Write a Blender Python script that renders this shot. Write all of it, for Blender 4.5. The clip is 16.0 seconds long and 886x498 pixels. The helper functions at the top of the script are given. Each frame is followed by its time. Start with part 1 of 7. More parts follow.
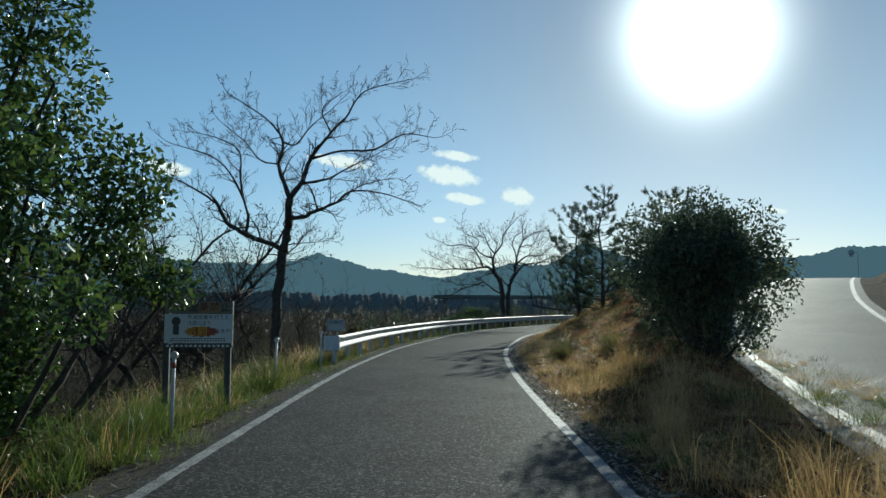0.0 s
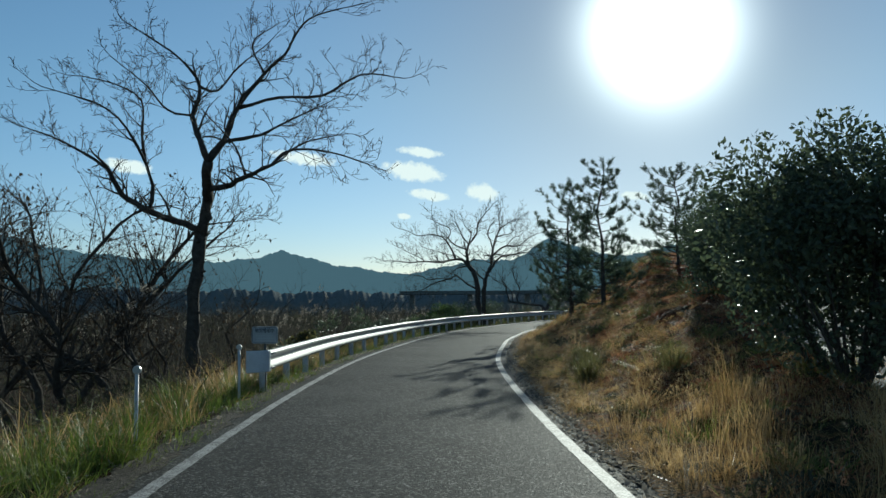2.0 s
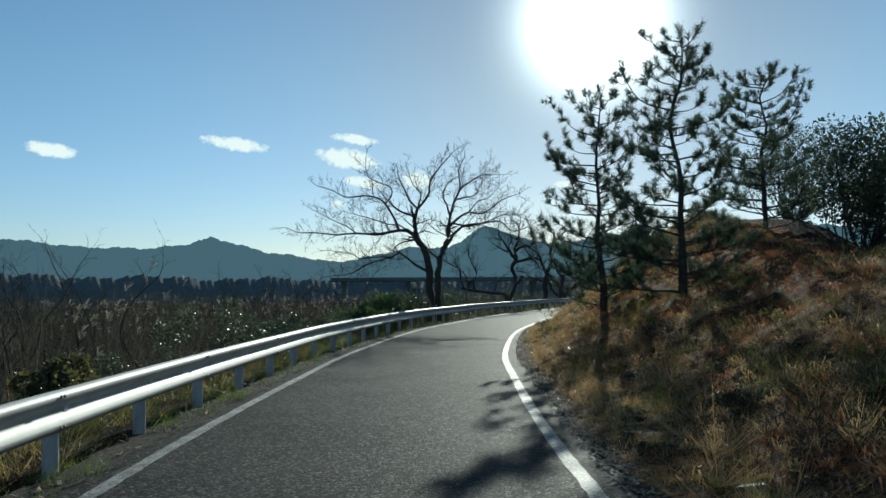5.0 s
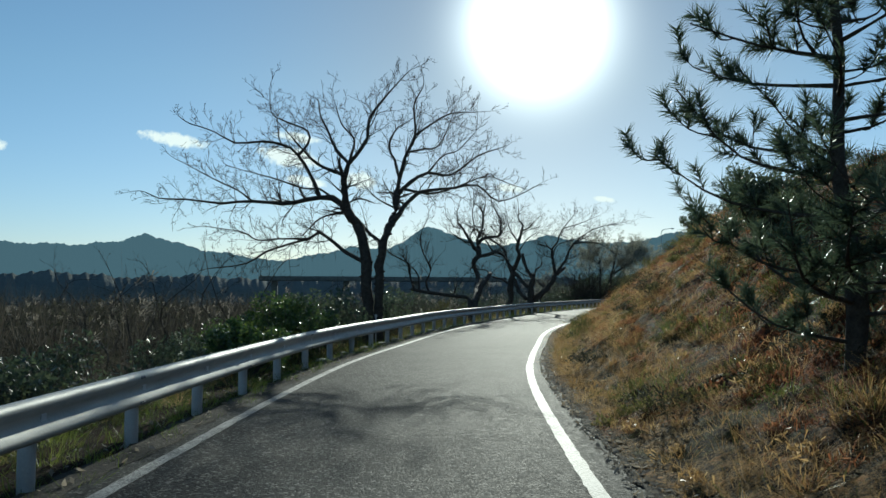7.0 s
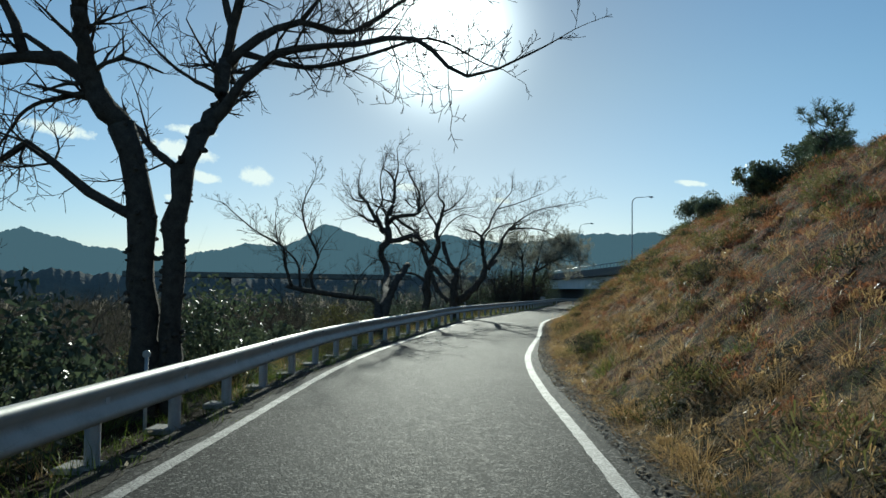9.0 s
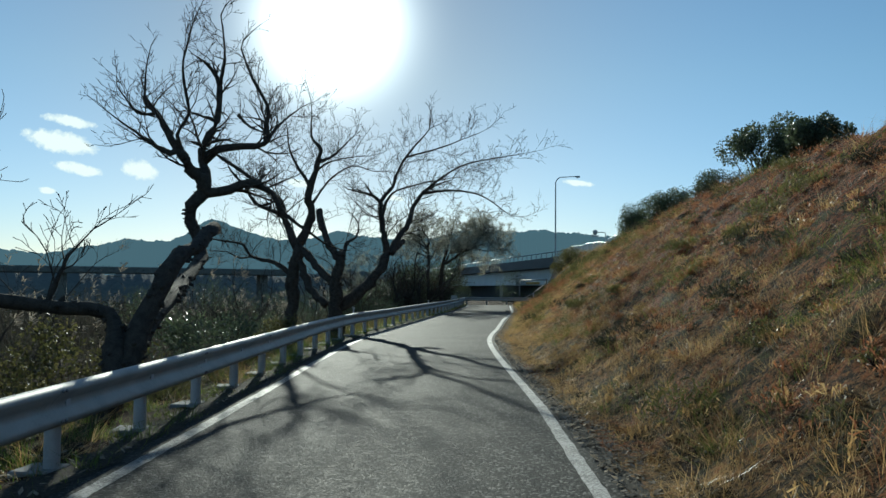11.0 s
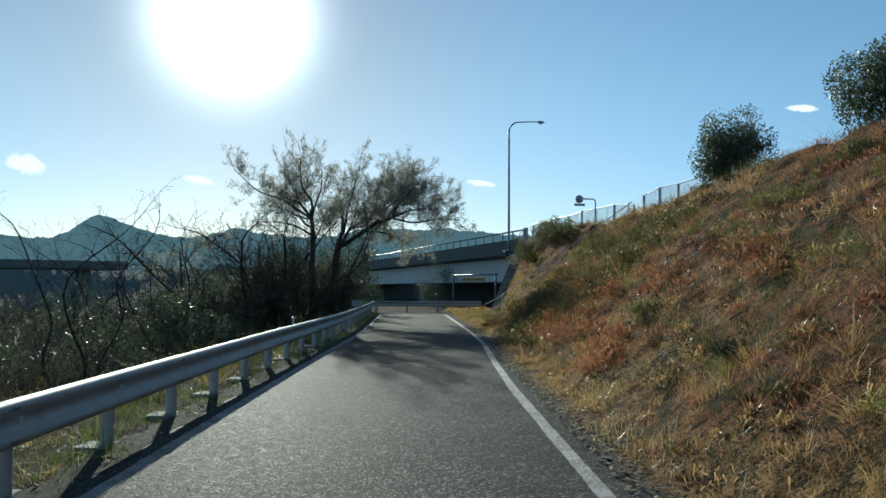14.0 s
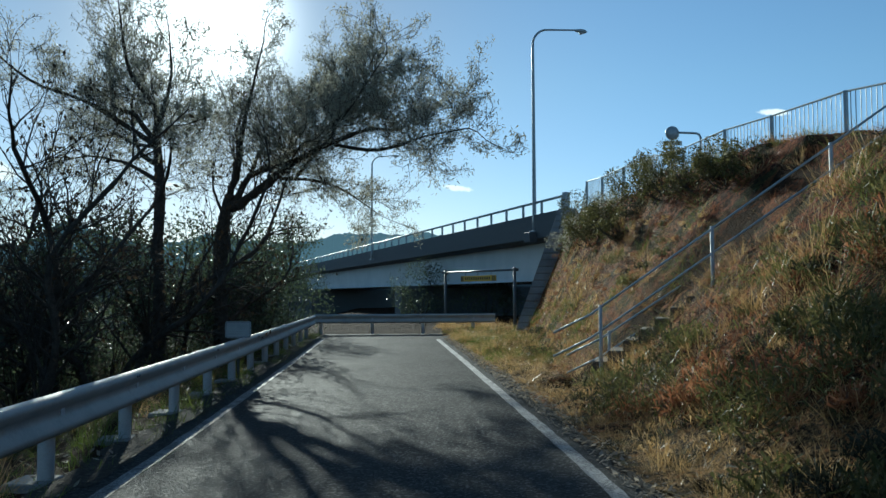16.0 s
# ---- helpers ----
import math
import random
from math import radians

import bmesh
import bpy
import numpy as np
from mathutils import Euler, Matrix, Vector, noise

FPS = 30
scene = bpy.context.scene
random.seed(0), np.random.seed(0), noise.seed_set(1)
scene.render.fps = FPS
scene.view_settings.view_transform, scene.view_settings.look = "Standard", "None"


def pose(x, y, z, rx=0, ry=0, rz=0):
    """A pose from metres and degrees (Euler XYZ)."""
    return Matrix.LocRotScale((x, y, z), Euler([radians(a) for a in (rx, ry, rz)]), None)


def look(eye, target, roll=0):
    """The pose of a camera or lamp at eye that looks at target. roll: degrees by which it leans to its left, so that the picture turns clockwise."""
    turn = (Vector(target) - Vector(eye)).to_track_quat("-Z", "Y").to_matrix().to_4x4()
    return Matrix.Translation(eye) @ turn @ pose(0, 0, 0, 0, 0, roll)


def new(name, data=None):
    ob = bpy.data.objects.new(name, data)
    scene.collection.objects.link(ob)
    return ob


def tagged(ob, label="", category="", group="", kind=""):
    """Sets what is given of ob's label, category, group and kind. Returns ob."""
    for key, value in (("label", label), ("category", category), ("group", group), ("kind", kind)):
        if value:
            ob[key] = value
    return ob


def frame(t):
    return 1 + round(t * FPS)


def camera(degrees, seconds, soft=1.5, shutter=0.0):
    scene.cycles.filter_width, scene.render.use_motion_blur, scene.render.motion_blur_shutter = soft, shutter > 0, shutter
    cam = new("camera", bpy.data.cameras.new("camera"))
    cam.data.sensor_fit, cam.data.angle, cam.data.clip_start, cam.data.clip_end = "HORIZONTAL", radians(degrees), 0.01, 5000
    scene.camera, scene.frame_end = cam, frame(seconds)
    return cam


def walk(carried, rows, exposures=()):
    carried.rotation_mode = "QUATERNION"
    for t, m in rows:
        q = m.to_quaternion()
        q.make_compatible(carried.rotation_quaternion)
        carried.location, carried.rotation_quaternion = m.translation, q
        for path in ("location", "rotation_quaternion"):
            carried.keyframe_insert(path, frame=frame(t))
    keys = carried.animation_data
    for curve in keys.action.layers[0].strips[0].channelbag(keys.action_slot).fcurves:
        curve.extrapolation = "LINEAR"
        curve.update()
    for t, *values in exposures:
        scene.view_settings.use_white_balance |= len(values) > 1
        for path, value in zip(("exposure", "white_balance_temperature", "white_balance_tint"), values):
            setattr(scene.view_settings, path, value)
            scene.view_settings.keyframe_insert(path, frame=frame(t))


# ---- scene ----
cam = camera(55.88, 16.0)
PATH = [
    (0.0, 0.45, -20.95, 1.55, 93.89, -0.37, 1.43),
    (0.5, 0.32, -19.53, 1.57, 93.89, -0.12, 0.88),
    (1.0, 0.22, -18.01, 1.58, 94.03, -0.01, 0.37),
    (1.5, 0.16, -16.28, 1.59, 93.89, 0.33, -0.19),
    (2.0, 0.08, -14.26, 1.60, 93.63, 0.35, -0.92),
    (2.5, 0.02, -12.06, 1.60, 93.31, 0.46, -1.72),
    (3.0, -0.01, -9.72, 1.58, 93.06, 0.45, -2.58),
    (3.5, 0.00, -7.14, 1.57, 92.87, 0.44, -3.29),
    (4.0, 0.02, -4.41, 1.57, 92.79, 0.45, -3.77),
    (6.5, 0.97, 12.94, 1.57, 92.86, 0.04, -8.52),
    (7.0, 1.47, 16.79, 1.58, 92.85, -0.22, -9.41),
    (7.5, 1.92, 20.55, 1.59, 92.77, -0.66, -10.57),
    (8.0, 2.49, 24.24, 1.59, 92.84, -0.49, -11.86),
    (8.5, 3.22, 28.11, 1.58, 92.89, -0.65, -13.98),
    (9.0, 4.15, 32.09, 1.57, 92.84, -0.59, -16.40),
    (11.5, 11.66, 53.85, 1.58, 92.79, -0.39, -25.11),
    (12.0, 13.45, 58.07, 1.59, 92.89, -0.26, -26.34),
    (12.5, 15.34, 62.36, 1.59, 92.91, -0.22, -27.47),
    (13.0, 17.43, 66.81, 1.59, 92.86, -0.50, -28.44),
    (13.5, 19.58, 71.45, 1.57, 92.74, -0.64, -29.44),
    (14.0, 22.10, 76.20, 1.58, 92.70, -0.33, -30.39),
    (14.5, 24.78, 80.99, 1.58, 92.71, -0.20, -31.31),
    (15.0, 27.44, 85.71, 1.59, 92.85, 0.21, -31.77),
    (15.5, 30.04, 90.41, 1.58, 92.94, 0.41, -31.87),
    (16.0, 32.66, 95.06, 1.55, 93.05, 0.21, -31.93),
]
EXPOSURES = [(0.0, 0.16, 5850, -6), (4.0, 0.20, 5850, -6), (7.5, 0.24, 5900, -6), (9.0, 0.20, 5900, -6), (11.5, 0.32, 5900, -6), (13.0, 0.38, 5900, -6), (15.5, 0.55, 5900, -6), (16.0, 0.44, 5600, -6)]
walk(cam, [(t, pose(*m)) for t, *m in PATH], EXPOSURES)

# ---- light ----
SUN_AZ, SUN_EL = 15.9, 17.7          # degrees clockwise from +y, and above the horizon
sun_way = Vector((math.sin(radians(SUN_AZ)) * math.cos(radians(SUN_EL)),
                  math.cos(radians(SUN_AZ)) * math.cos(radians(SUN_EL)), math.sin(radians(SUN_EL))))
sun = new("sun", bpy.data.lights.new("sun", "SUN"))
sun.data.energy, sun.data.angle, sun.data.color = 4.2, radians(0.6), (1.0, 0.92, 0.80)
sun.matrix_world = look(sun_way * 60, (0, 0, 0))


class Nodes:
    """Short hand for node trees."""
    def __init__(self, tree):
        self.t = tree

    def add(self, kind, inputs=None, **props):
        n = self.t.nodes.new(kind)
        for k, v in props.items():
            setattr(n, k, v)
        for k, v in (inputs or {}).items():
            if isinstance(v, bpy.types.NodeSocket):
                self.t.links.new(v, n.inputs[k])
            else:
                n.inputs[k].default_value = v
        return n

    def math(self, op, a, b=0.0, c=0.0, clamp=False):
        return self.add("ShaderNodeMath", {0: a, 1: b, 2: c}, operation=op, use_clamp=clamp).outputs[0]

    def ramp(self, fac, stops):
        n = self.add("ShaderNodeValToRGB", {0: fac})
        e = n.color_ramp.elements
        while len(e) < len(stops):
            e.new(0.5)
        for el, (p, c) in zip(e, stops):
            el.position, el.color = p, (*c, 1) if len(c) == 3 else c
        return n.outputs[0]

    def mix(self, fac, a, b):
        n = self.add("ShaderNodeMix", data_type="RGBA")
        for sock, v in ((n.inputs[0], fac), (n.inputs[6], a), (n.inputs[7], b)):
            if isinstance(v, bpy.types.NodeSocket):
                self.t.links.new(v, sock)
            else:
                sock.default_value = (*v, 1) if isinstance(v, tuple) and len(v) == 3 else v
        return n.outputs[2]

    def noise(self, vec, scale, detail=4.0, rough=0.55):
        return self.add("ShaderNodeTexNoise", {"Vector": vec, "Scale": scale, "Detail": detail, "Roughness": rough}).outputs[0]


# sky: clear and pale, camera bloom painted in round the low sun, with a few small fair-weather clouds
CLOUDS = [(-1.08, 8.9, 2.76, 0.9), (-0.55, 10.25, 2.04, 0.45), (3.67, 7.45, 1.38, 0.9), (0.0, 7.35, 1.8, 0.5), (-1.8, 5.9, 0.66, 0.28),
          (-8.6, 9.75, 2.76, 0.62), (-19.8, 8.8, 2.04, 0.62), (53.8, 11.4, 1.3, 0.30), (14.0, 7.0, 1.2, 0.38), (20.3, 6.2, 1.0, 0.25), (33.0, 7.2, 1.44, 0.28)]
world = bpy.data.worlds.new("sky")
scene.world = world
world.use_nodes = True
wt = world.node_tree
wt.nodes.clear()
W = Nodes(wt)
sky = W.add("ShaderNodeTexSky", sky_type="NISHITA", sun_disc=False, sun_elevation=radians(SUN_EL),
            sun_rotation=radians(SUN_AZ), air_density=1.0, dust_density=0.2, ozone_density=3.0, altitude=60.0)
way = W.add("ShaderNodeTexCoord").outputs["Generated"]
unit = W.add("ShaderNodeVectorMath", {0: way}, operation="NORMALIZE").outputs[0]
sep = W.add("ShaderNodeSeparateXYZ", {0: unit})
az = W.math("MULTIPLY", W.math("ARCTAN2", sep.outputs[0], sep.outputs[1]), 57.2958)
el = W.math("MULTIPLY", W.math("ARCSINE", sep.outputs[2]), 57.2958)
puff = W.noise(unit, 95.0, 5.0, 0.62)
soft = W.noise(unit, 22.0, 3.0, 0.5)
cover = None
for caz, cel, hw, hh in CLOUDS:
    dx = W.math("DIVIDE", W.math("SUBTRACT", az, caz), hw)
    dy = W.math("DIVIDE", W.math("SUBTRACT", el, W.math("MULTIPLY_ADD", dx, -0.12 * hw, cel)), hh)
    r2 = W.math("ADD", W.math("MULTIPLY", dx, dx), W.math("MULTIPLY", dy, dy))
    one = W.math("SUBTRACT", 1.0, r2, clamp=True)
    cover = one if cover is None else W.math("MAXIMUM", cover, one)
dens = W.math("MULTIPLY_ADD", cover, 1.55, W.math("MULTIPLY_ADD", puff, 2.2, -1.62))
dens = W.math("MULTIPLY", W.math("MULTIPLY", dens, 1.5, clamp=True), W.math("GREATER_THAN", cover, 0.001), clamp=True)
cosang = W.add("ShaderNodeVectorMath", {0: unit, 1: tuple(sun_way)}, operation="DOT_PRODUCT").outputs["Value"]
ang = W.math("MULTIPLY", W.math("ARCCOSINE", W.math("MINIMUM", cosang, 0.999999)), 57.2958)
# lens bloom round the sun, added to the sky as emission
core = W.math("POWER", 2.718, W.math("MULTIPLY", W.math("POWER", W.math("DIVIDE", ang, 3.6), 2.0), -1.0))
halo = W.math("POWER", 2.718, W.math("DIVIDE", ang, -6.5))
sun_bloom = W.math("ADD", W.math("MULTIPLY", core, 3.0), W.math("MULTIPLY", halo, 0.02))
# haze put in as a tint: bluer low down, darker and greyer round the sun
low_air = W.math("SUBTRACT", 1.0, W.math("DIVIDE", W.math("MAXIMUM", el, 0.0), 14.0), clamp=True)
near_sun = W.math("POWER", 2.718, W.math("MULTIPLY", W.math("POWER", W.math("DIVIDE", ang, 17.0), 2.0), -1.0))
hue = W.mix(low_air, (1.0, 1.0, 1.0), (0.86, 0.86, 1.06))
hue2 = W.mix(near_sun, (1.0, 1.0, 1.0), (0.66, 0.63, 0.62))
tinted = W.add("ShaderNodeVectorMath", {0: sky.outputs[0], 1: hue}, operation="MULTIPLY").outputs[0]
tinted = W.add("ShaderNodeVectorMath", {0: tinted, 1: hue2}, operation="MULTIPLY").outputs[0]
bg_sky = W.add("ShaderNodeBackground", {"Color": tinted, "Strength": 0.08})
bg_cloud = W.add("ShaderNodeBackground", {"Color": (0.93, 0.95, 0.92, 1), "Strength": 0.85})
bg_bloom = W.add("ShaderNodeBackground", {"Color": (1.0, 0.98, 0.94, 1), "Strength": sun_bloom})
both = W.add("ShaderNodeMixShader", {0: dens, 1: bg_sky.outputs[0], 2: bg_cloud.outputs[0]})
full = W.add("ShaderNodeAddShader", {0: both.outputs[0], 1: bg_bloom.outputs[0]})
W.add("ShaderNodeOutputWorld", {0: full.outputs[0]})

# ---- materials ----


def mat(name, stops, scale=6.0, fine=60.0, rough=0.8, bump=0.2, metal=0.0, spec=0.4, translucent=0.0, depth=0.02, tone=False, big=0.0, trans_tint=None):
    """A surface: two scales of noise through a ramp, bump, and for leaves light that passes through.
    tone: vary by the blade's own tone; big: how strongly a wide noise shifts the ramp."""
    m = bpy.data.materials.new(name)
    m.use_nodes = True
    m.node_tree.nodes.clear()
    N = Nodes(m.node_tree)
    pos = N.add("ShaderNodeNewGeometry").outputs["Position"]
    a, b = N.noise(pos, scale), N.noise(pos, fine, 3.0)
    if tone:
        own = N.add("ShaderNodeAttribute", attribute_name="tone").outputs["Fac"]
        fac = N.math("ADD", N.math("MULTIPLY", own, 0.62), N.math("MULTIPLY", a, 0.38))
    else:
        fac = N.math("ADD", N.math("MULTIPLY", a, 0.6), N.math("MULTIPLY", b, 0.4))
    if big:
        wide = N.noise(pos, 0.35, 2.0)
        fac = N.math("ADD", fac, N.math("MULTIPLY", N.math("SUBTRACT", wide, 0.5), big), clamp=True)
    col = N.ramp(fac, stops)
    bsdf = N.add("ShaderNodeBsdfPrincipled", {"Base Color": col, "Metallic": metal, "Specular IOR Level": spec})
    r = N.math("MULTIPLY_ADD", b, 0.3, rough - 0.15, clamp=True)
    m.node_tree.links.new(r, bsdf.inputs["Roughness"])
    if bump:
        bn = N.add("ShaderNodeBump", {"Height": N.math("ADD", a, b), "Strength": bump, "Distance": depth})
        m.node_tree.links.new(bn.outputs[0], bsdf.inputs["Normal"])
    out = bsdf.outputs[0]
    if translucent:
        tc = col if trans_tint is None else N.mix(0.5, col, trans_tint)
        tr = N.add("ShaderNodeBsdfTranslucent", {"Color": tc})
        out = N.add("ShaderNodeMixShader", {0: translucent, 1: out, 2: tr.outputs[0]}).outputs[0]
    N.add("ShaderNodeOutputMaterial", {0: out})
    return m


def plain(name, col, rough=0.5, metal=0.0, vary=0.15, bump=0.05, scale=9.0):
    lo, hi = tuple(c * (1 - vary) for c in col), tuple(min(1, c * (1 + vary)) for c in col)
    return mat(name, [(0.3, lo), (0.7, hi)], scale, 70.0, rough, bump, metal)


def asphalt(name, dark, light):
    """Worn road surface: aggregate, patches and a polished wheel-track sheen."""
    m = bpy.data.materials.new(name)
    m.use_nodes = True
    m.node_tree.nodes.clear()
    N = Nodes(m.node_tree)
    pos = N.add("ShaderNodeNewGeometry").outputs["Position"]
    grit = N.add("ShaderNodeTexVoronoi", {"Vector": pos, "Scale": 48.0}).outputs["Distance"]
    speck = N.add("ShaderNodeTexVoronoi", {"Vector": pos, "Scale": 48.0}).outputs["Color"]
    stone = N.add("ShaderNodeSeparateColor", {0: speck}).outputs[0]
    wide, mid = N.noise(pos, 0.5, 4.0), N.noise(pos, 7.0, 4.0)
    fac = N.math("ADD", N.math("MULTIPLY", wide, 0.38), N.math("ADD", N.math("MULTIPLY", mid, 0.2), N.math("MULTIPLY", stone, 0.42)))
    col = N.ramp(fac, [(0.25, dark), (0.75, light)])
    bsdf = N.add("ShaderNodeBsdfPrincipled", {"Base Color": col, "Specular IOR Level": N.math("MULTIPLY_ADD", N.math("GREATER_THAN", stone, 0.85), 0.34, 0.015)})
    rough = N.math("MULTIPLY_ADD", mid, 0.2, N.math("MULTIPLY_ADD", stone, 0.25, 0.5))
    m.node_tree.links.new(rough, bsdf.inputs["Roughness"])
    bn = N.add("ShaderNodeBump", {"Height": N.math("ADD", N.math("MULTIPLY", grit, -1.0), N.math("MULTIPLY", stone, 0.6)), "Strength": 0.75, "Distance": 0.006})
    m.node_tree.links.new(bn.outputs[0], bsdf.inputs["Normal"])
    N.add("ShaderNodeOutputMaterial", {0: bsdf.outputs[0]})
    return m


def worn_paint(name, paint, under, wear=0.45):
    m = bpy.data.materials.new(name)
    m.use_nodes = True
    m.node_tree.nodes.clear()
    N = Nodes(m.node_tree)
    pos = N.add("ShaderNodeNewGeometry").outputs["Position"]
    chips = N.math("MULTIPLY_ADD", N.noise(pos, 45.0, 5.0, 0.7), 0.7, N.math("MULTIPLY", N.noise(pos, 3.0, 3.0), 0.3))
    mask = N.math("MULTIPLY", N.math("SUBTRACT", chips, wear), 14.0, clamp=True)
    dirt = N.noise(pos, 12.0)
    white = N.ramp(dirt, [(0.3, tuple(c * 0.75 for c in paint)), (0.7, paint)])
    col = N.mix(mask, under, white)
    bsdf = N.add("ShaderNodeBsdfPrincipled", {"Base Color": col, "Roughness": 0.7})
    bn = N.add("ShaderNodeBump", {"Height": chips, "Strength": 0.4, "Distance": 0.004})
    m.node_tree.links.new(bn.outputs[0], bsdf.inputs["Normal"])
    N.add("ShaderNodeOutputMaterial", {0: bsdf.outputs[0]})
    return m


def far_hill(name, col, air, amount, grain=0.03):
    """Wooded hills far away; the lit air in front of them is put in as emission."""
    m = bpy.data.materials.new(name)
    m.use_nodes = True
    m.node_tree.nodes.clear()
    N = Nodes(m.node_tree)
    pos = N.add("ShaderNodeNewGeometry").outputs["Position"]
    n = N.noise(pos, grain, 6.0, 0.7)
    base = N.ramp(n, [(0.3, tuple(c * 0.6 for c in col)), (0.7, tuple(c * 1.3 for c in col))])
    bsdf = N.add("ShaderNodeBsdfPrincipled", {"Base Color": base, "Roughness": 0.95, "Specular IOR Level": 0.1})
    # emitted colour stands in for haze; the hills give off no light
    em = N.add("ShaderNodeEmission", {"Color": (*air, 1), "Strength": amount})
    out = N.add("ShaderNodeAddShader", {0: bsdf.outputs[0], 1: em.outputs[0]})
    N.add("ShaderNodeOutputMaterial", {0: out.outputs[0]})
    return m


def turf(name, low, mid_, high, weeds, shade):
    """Matted dry grass: colour by the place's own tone, patches of weeds, and fine streaks with the shade between them
    painted dark.
    """
    m = bpy.data.materials.new(name)
    m.use_nodes = True
    m.node_tree.nodes.clear()
    N = Nodes(m.node_tree)
    pos = N.add("ShaderNodeNewGeometry").outputs["Position"]
    long_ = N.add("ShaderNodeVectorMath", {0: pos, 1: (1.0, 1.0, 0.35)}, operation="MULTIPLY").outputs[0]
    own = N.add("ShaderNodeAttribute", attribute_name="tone").outputs["Fac"]
    wide, mid, fine = N.noise(pos, 1.3, 4.0, 0.6), N.noise(pos, 9.0, 4.0, 0.65), N.noise(long_, 38.0, 5.0, 0.75)
    base = N.ramp(N.math("ADD", own, N.math("MULTIPLY", N.math("SUBTRACT", mid, 0.5), 1.6), clamp=True), [(0.05, low), (0.45, mid_), (0.9, high)])
    base = N.mix(N.math("MULTIPLY", N.math("SUBTRACT", wide, 0.49), 9.0, clamp=True), base, (*weeds, 1))
    # shade down between the blades, put into the colour as near-black gaps
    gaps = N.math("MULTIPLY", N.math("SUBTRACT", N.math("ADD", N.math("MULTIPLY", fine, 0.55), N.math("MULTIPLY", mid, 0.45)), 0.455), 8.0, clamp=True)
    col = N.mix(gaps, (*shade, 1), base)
    bsdf = N.add("ShaderNodeBsdfPrincipled", {"Base Color": col, "Roughness": 0.95, "Specular IOR Level": 0.08})
    bn = N.add("ShaderNodeBump", {"Height": N.math("ADD", fine, mid), "Strength": 1.0, "Distance": 0.05})
    m.node_tree.links.new(bn.outputs[0], bsdf.inputs["Normal"])
    N.add("ShaderNodeOutputMaterial", {0: bsdf.outputs[0]})
    return m


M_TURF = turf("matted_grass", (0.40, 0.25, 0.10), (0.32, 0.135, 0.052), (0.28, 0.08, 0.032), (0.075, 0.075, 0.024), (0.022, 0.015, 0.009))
M_ASPHALT = asphalt("asphalt", (0.018, 0.0185, 0.0175), (0.082, 0.081, 0.074))
M_ASPHALT_PALE = asphalt("pale_asphalt", (0.10, 0.095, 0.085), (0.20, 0.19, 0.17))
M_LINE = worn_paint("road_paint", (0.28, 0.28, 0.268), (0.06, 0.06, 0.058), 0.46)
M_SOIL = mat("soil", [(0.25, (0.014, 0.010, 0.007)), (0.5, (0.036, 0.022, 0.013)), (0.8, (0.075, 0.043, 0.023))], 2.6, 22.0, 0.97, 1.0, spec=0.04, depth=0.14, big=0.5)
M_GRAVEL = mat("gravel", [(0.3, (0.02, 0.018, 0.015)), (0.55, (0.07, 0.062, 0.05)), (0.75, (0.20, 0.18, 0.15))], 20.0, 90.0, 0.95, 1.0, spec=0.1)
M_RAIL = mat("weathered_rail_paint", [(0.25, (0.28, 0.28, 0.265)), (0.5, (0.42, 0.42, 0.395)), (0.8, (0.52, 0.515, 0.48))], 3.0, 40.0, 0.58, 0.12, 0.15, depth=0.004)
M_POST = mat("rail_post_paint", [(0.25, (0.42, 0.43, 0.45)), (0.7, (0.64, 0.65, 0.66))], 5.0, 50.0, 0.5, 0.1, depth=0.004)
M_BOLT = plain("bolt_steel", (0.25, 0.25, 0.25), 0.45, 0.8)
M_BARK = mat("bark", [(0.3, (0.032, 0.028, 0.023)), (0.7, (0.105, 0.09, 0.074))], 9.0, 45.0, 0.92, 0.9, spec=0.15, depth=0.02)
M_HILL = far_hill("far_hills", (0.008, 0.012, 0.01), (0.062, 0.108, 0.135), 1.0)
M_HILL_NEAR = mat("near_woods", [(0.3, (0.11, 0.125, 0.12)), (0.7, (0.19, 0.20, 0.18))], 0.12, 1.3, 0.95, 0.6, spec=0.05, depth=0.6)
M_STEEL = plain("painted_steel", (0.30, 0.34, 0.36), 0.45, 0.3)
M_GIRDER = mat("girder_paint", [(0.3, (0.42, 0.48, 0.50)), (0.7, (0.58, 0.63, 0.64))], 0.6, 18.0, 0.5, 0.05, depth=0.004)
M_CONCRETE = mat("concrete", [(0.3, (0.16, 0.155, 0.145)), (0.7, (0.34, 0.33, 0.31))], 1.2, 30.0, 0.9, 0.35)

# ---- geometry helpers ----


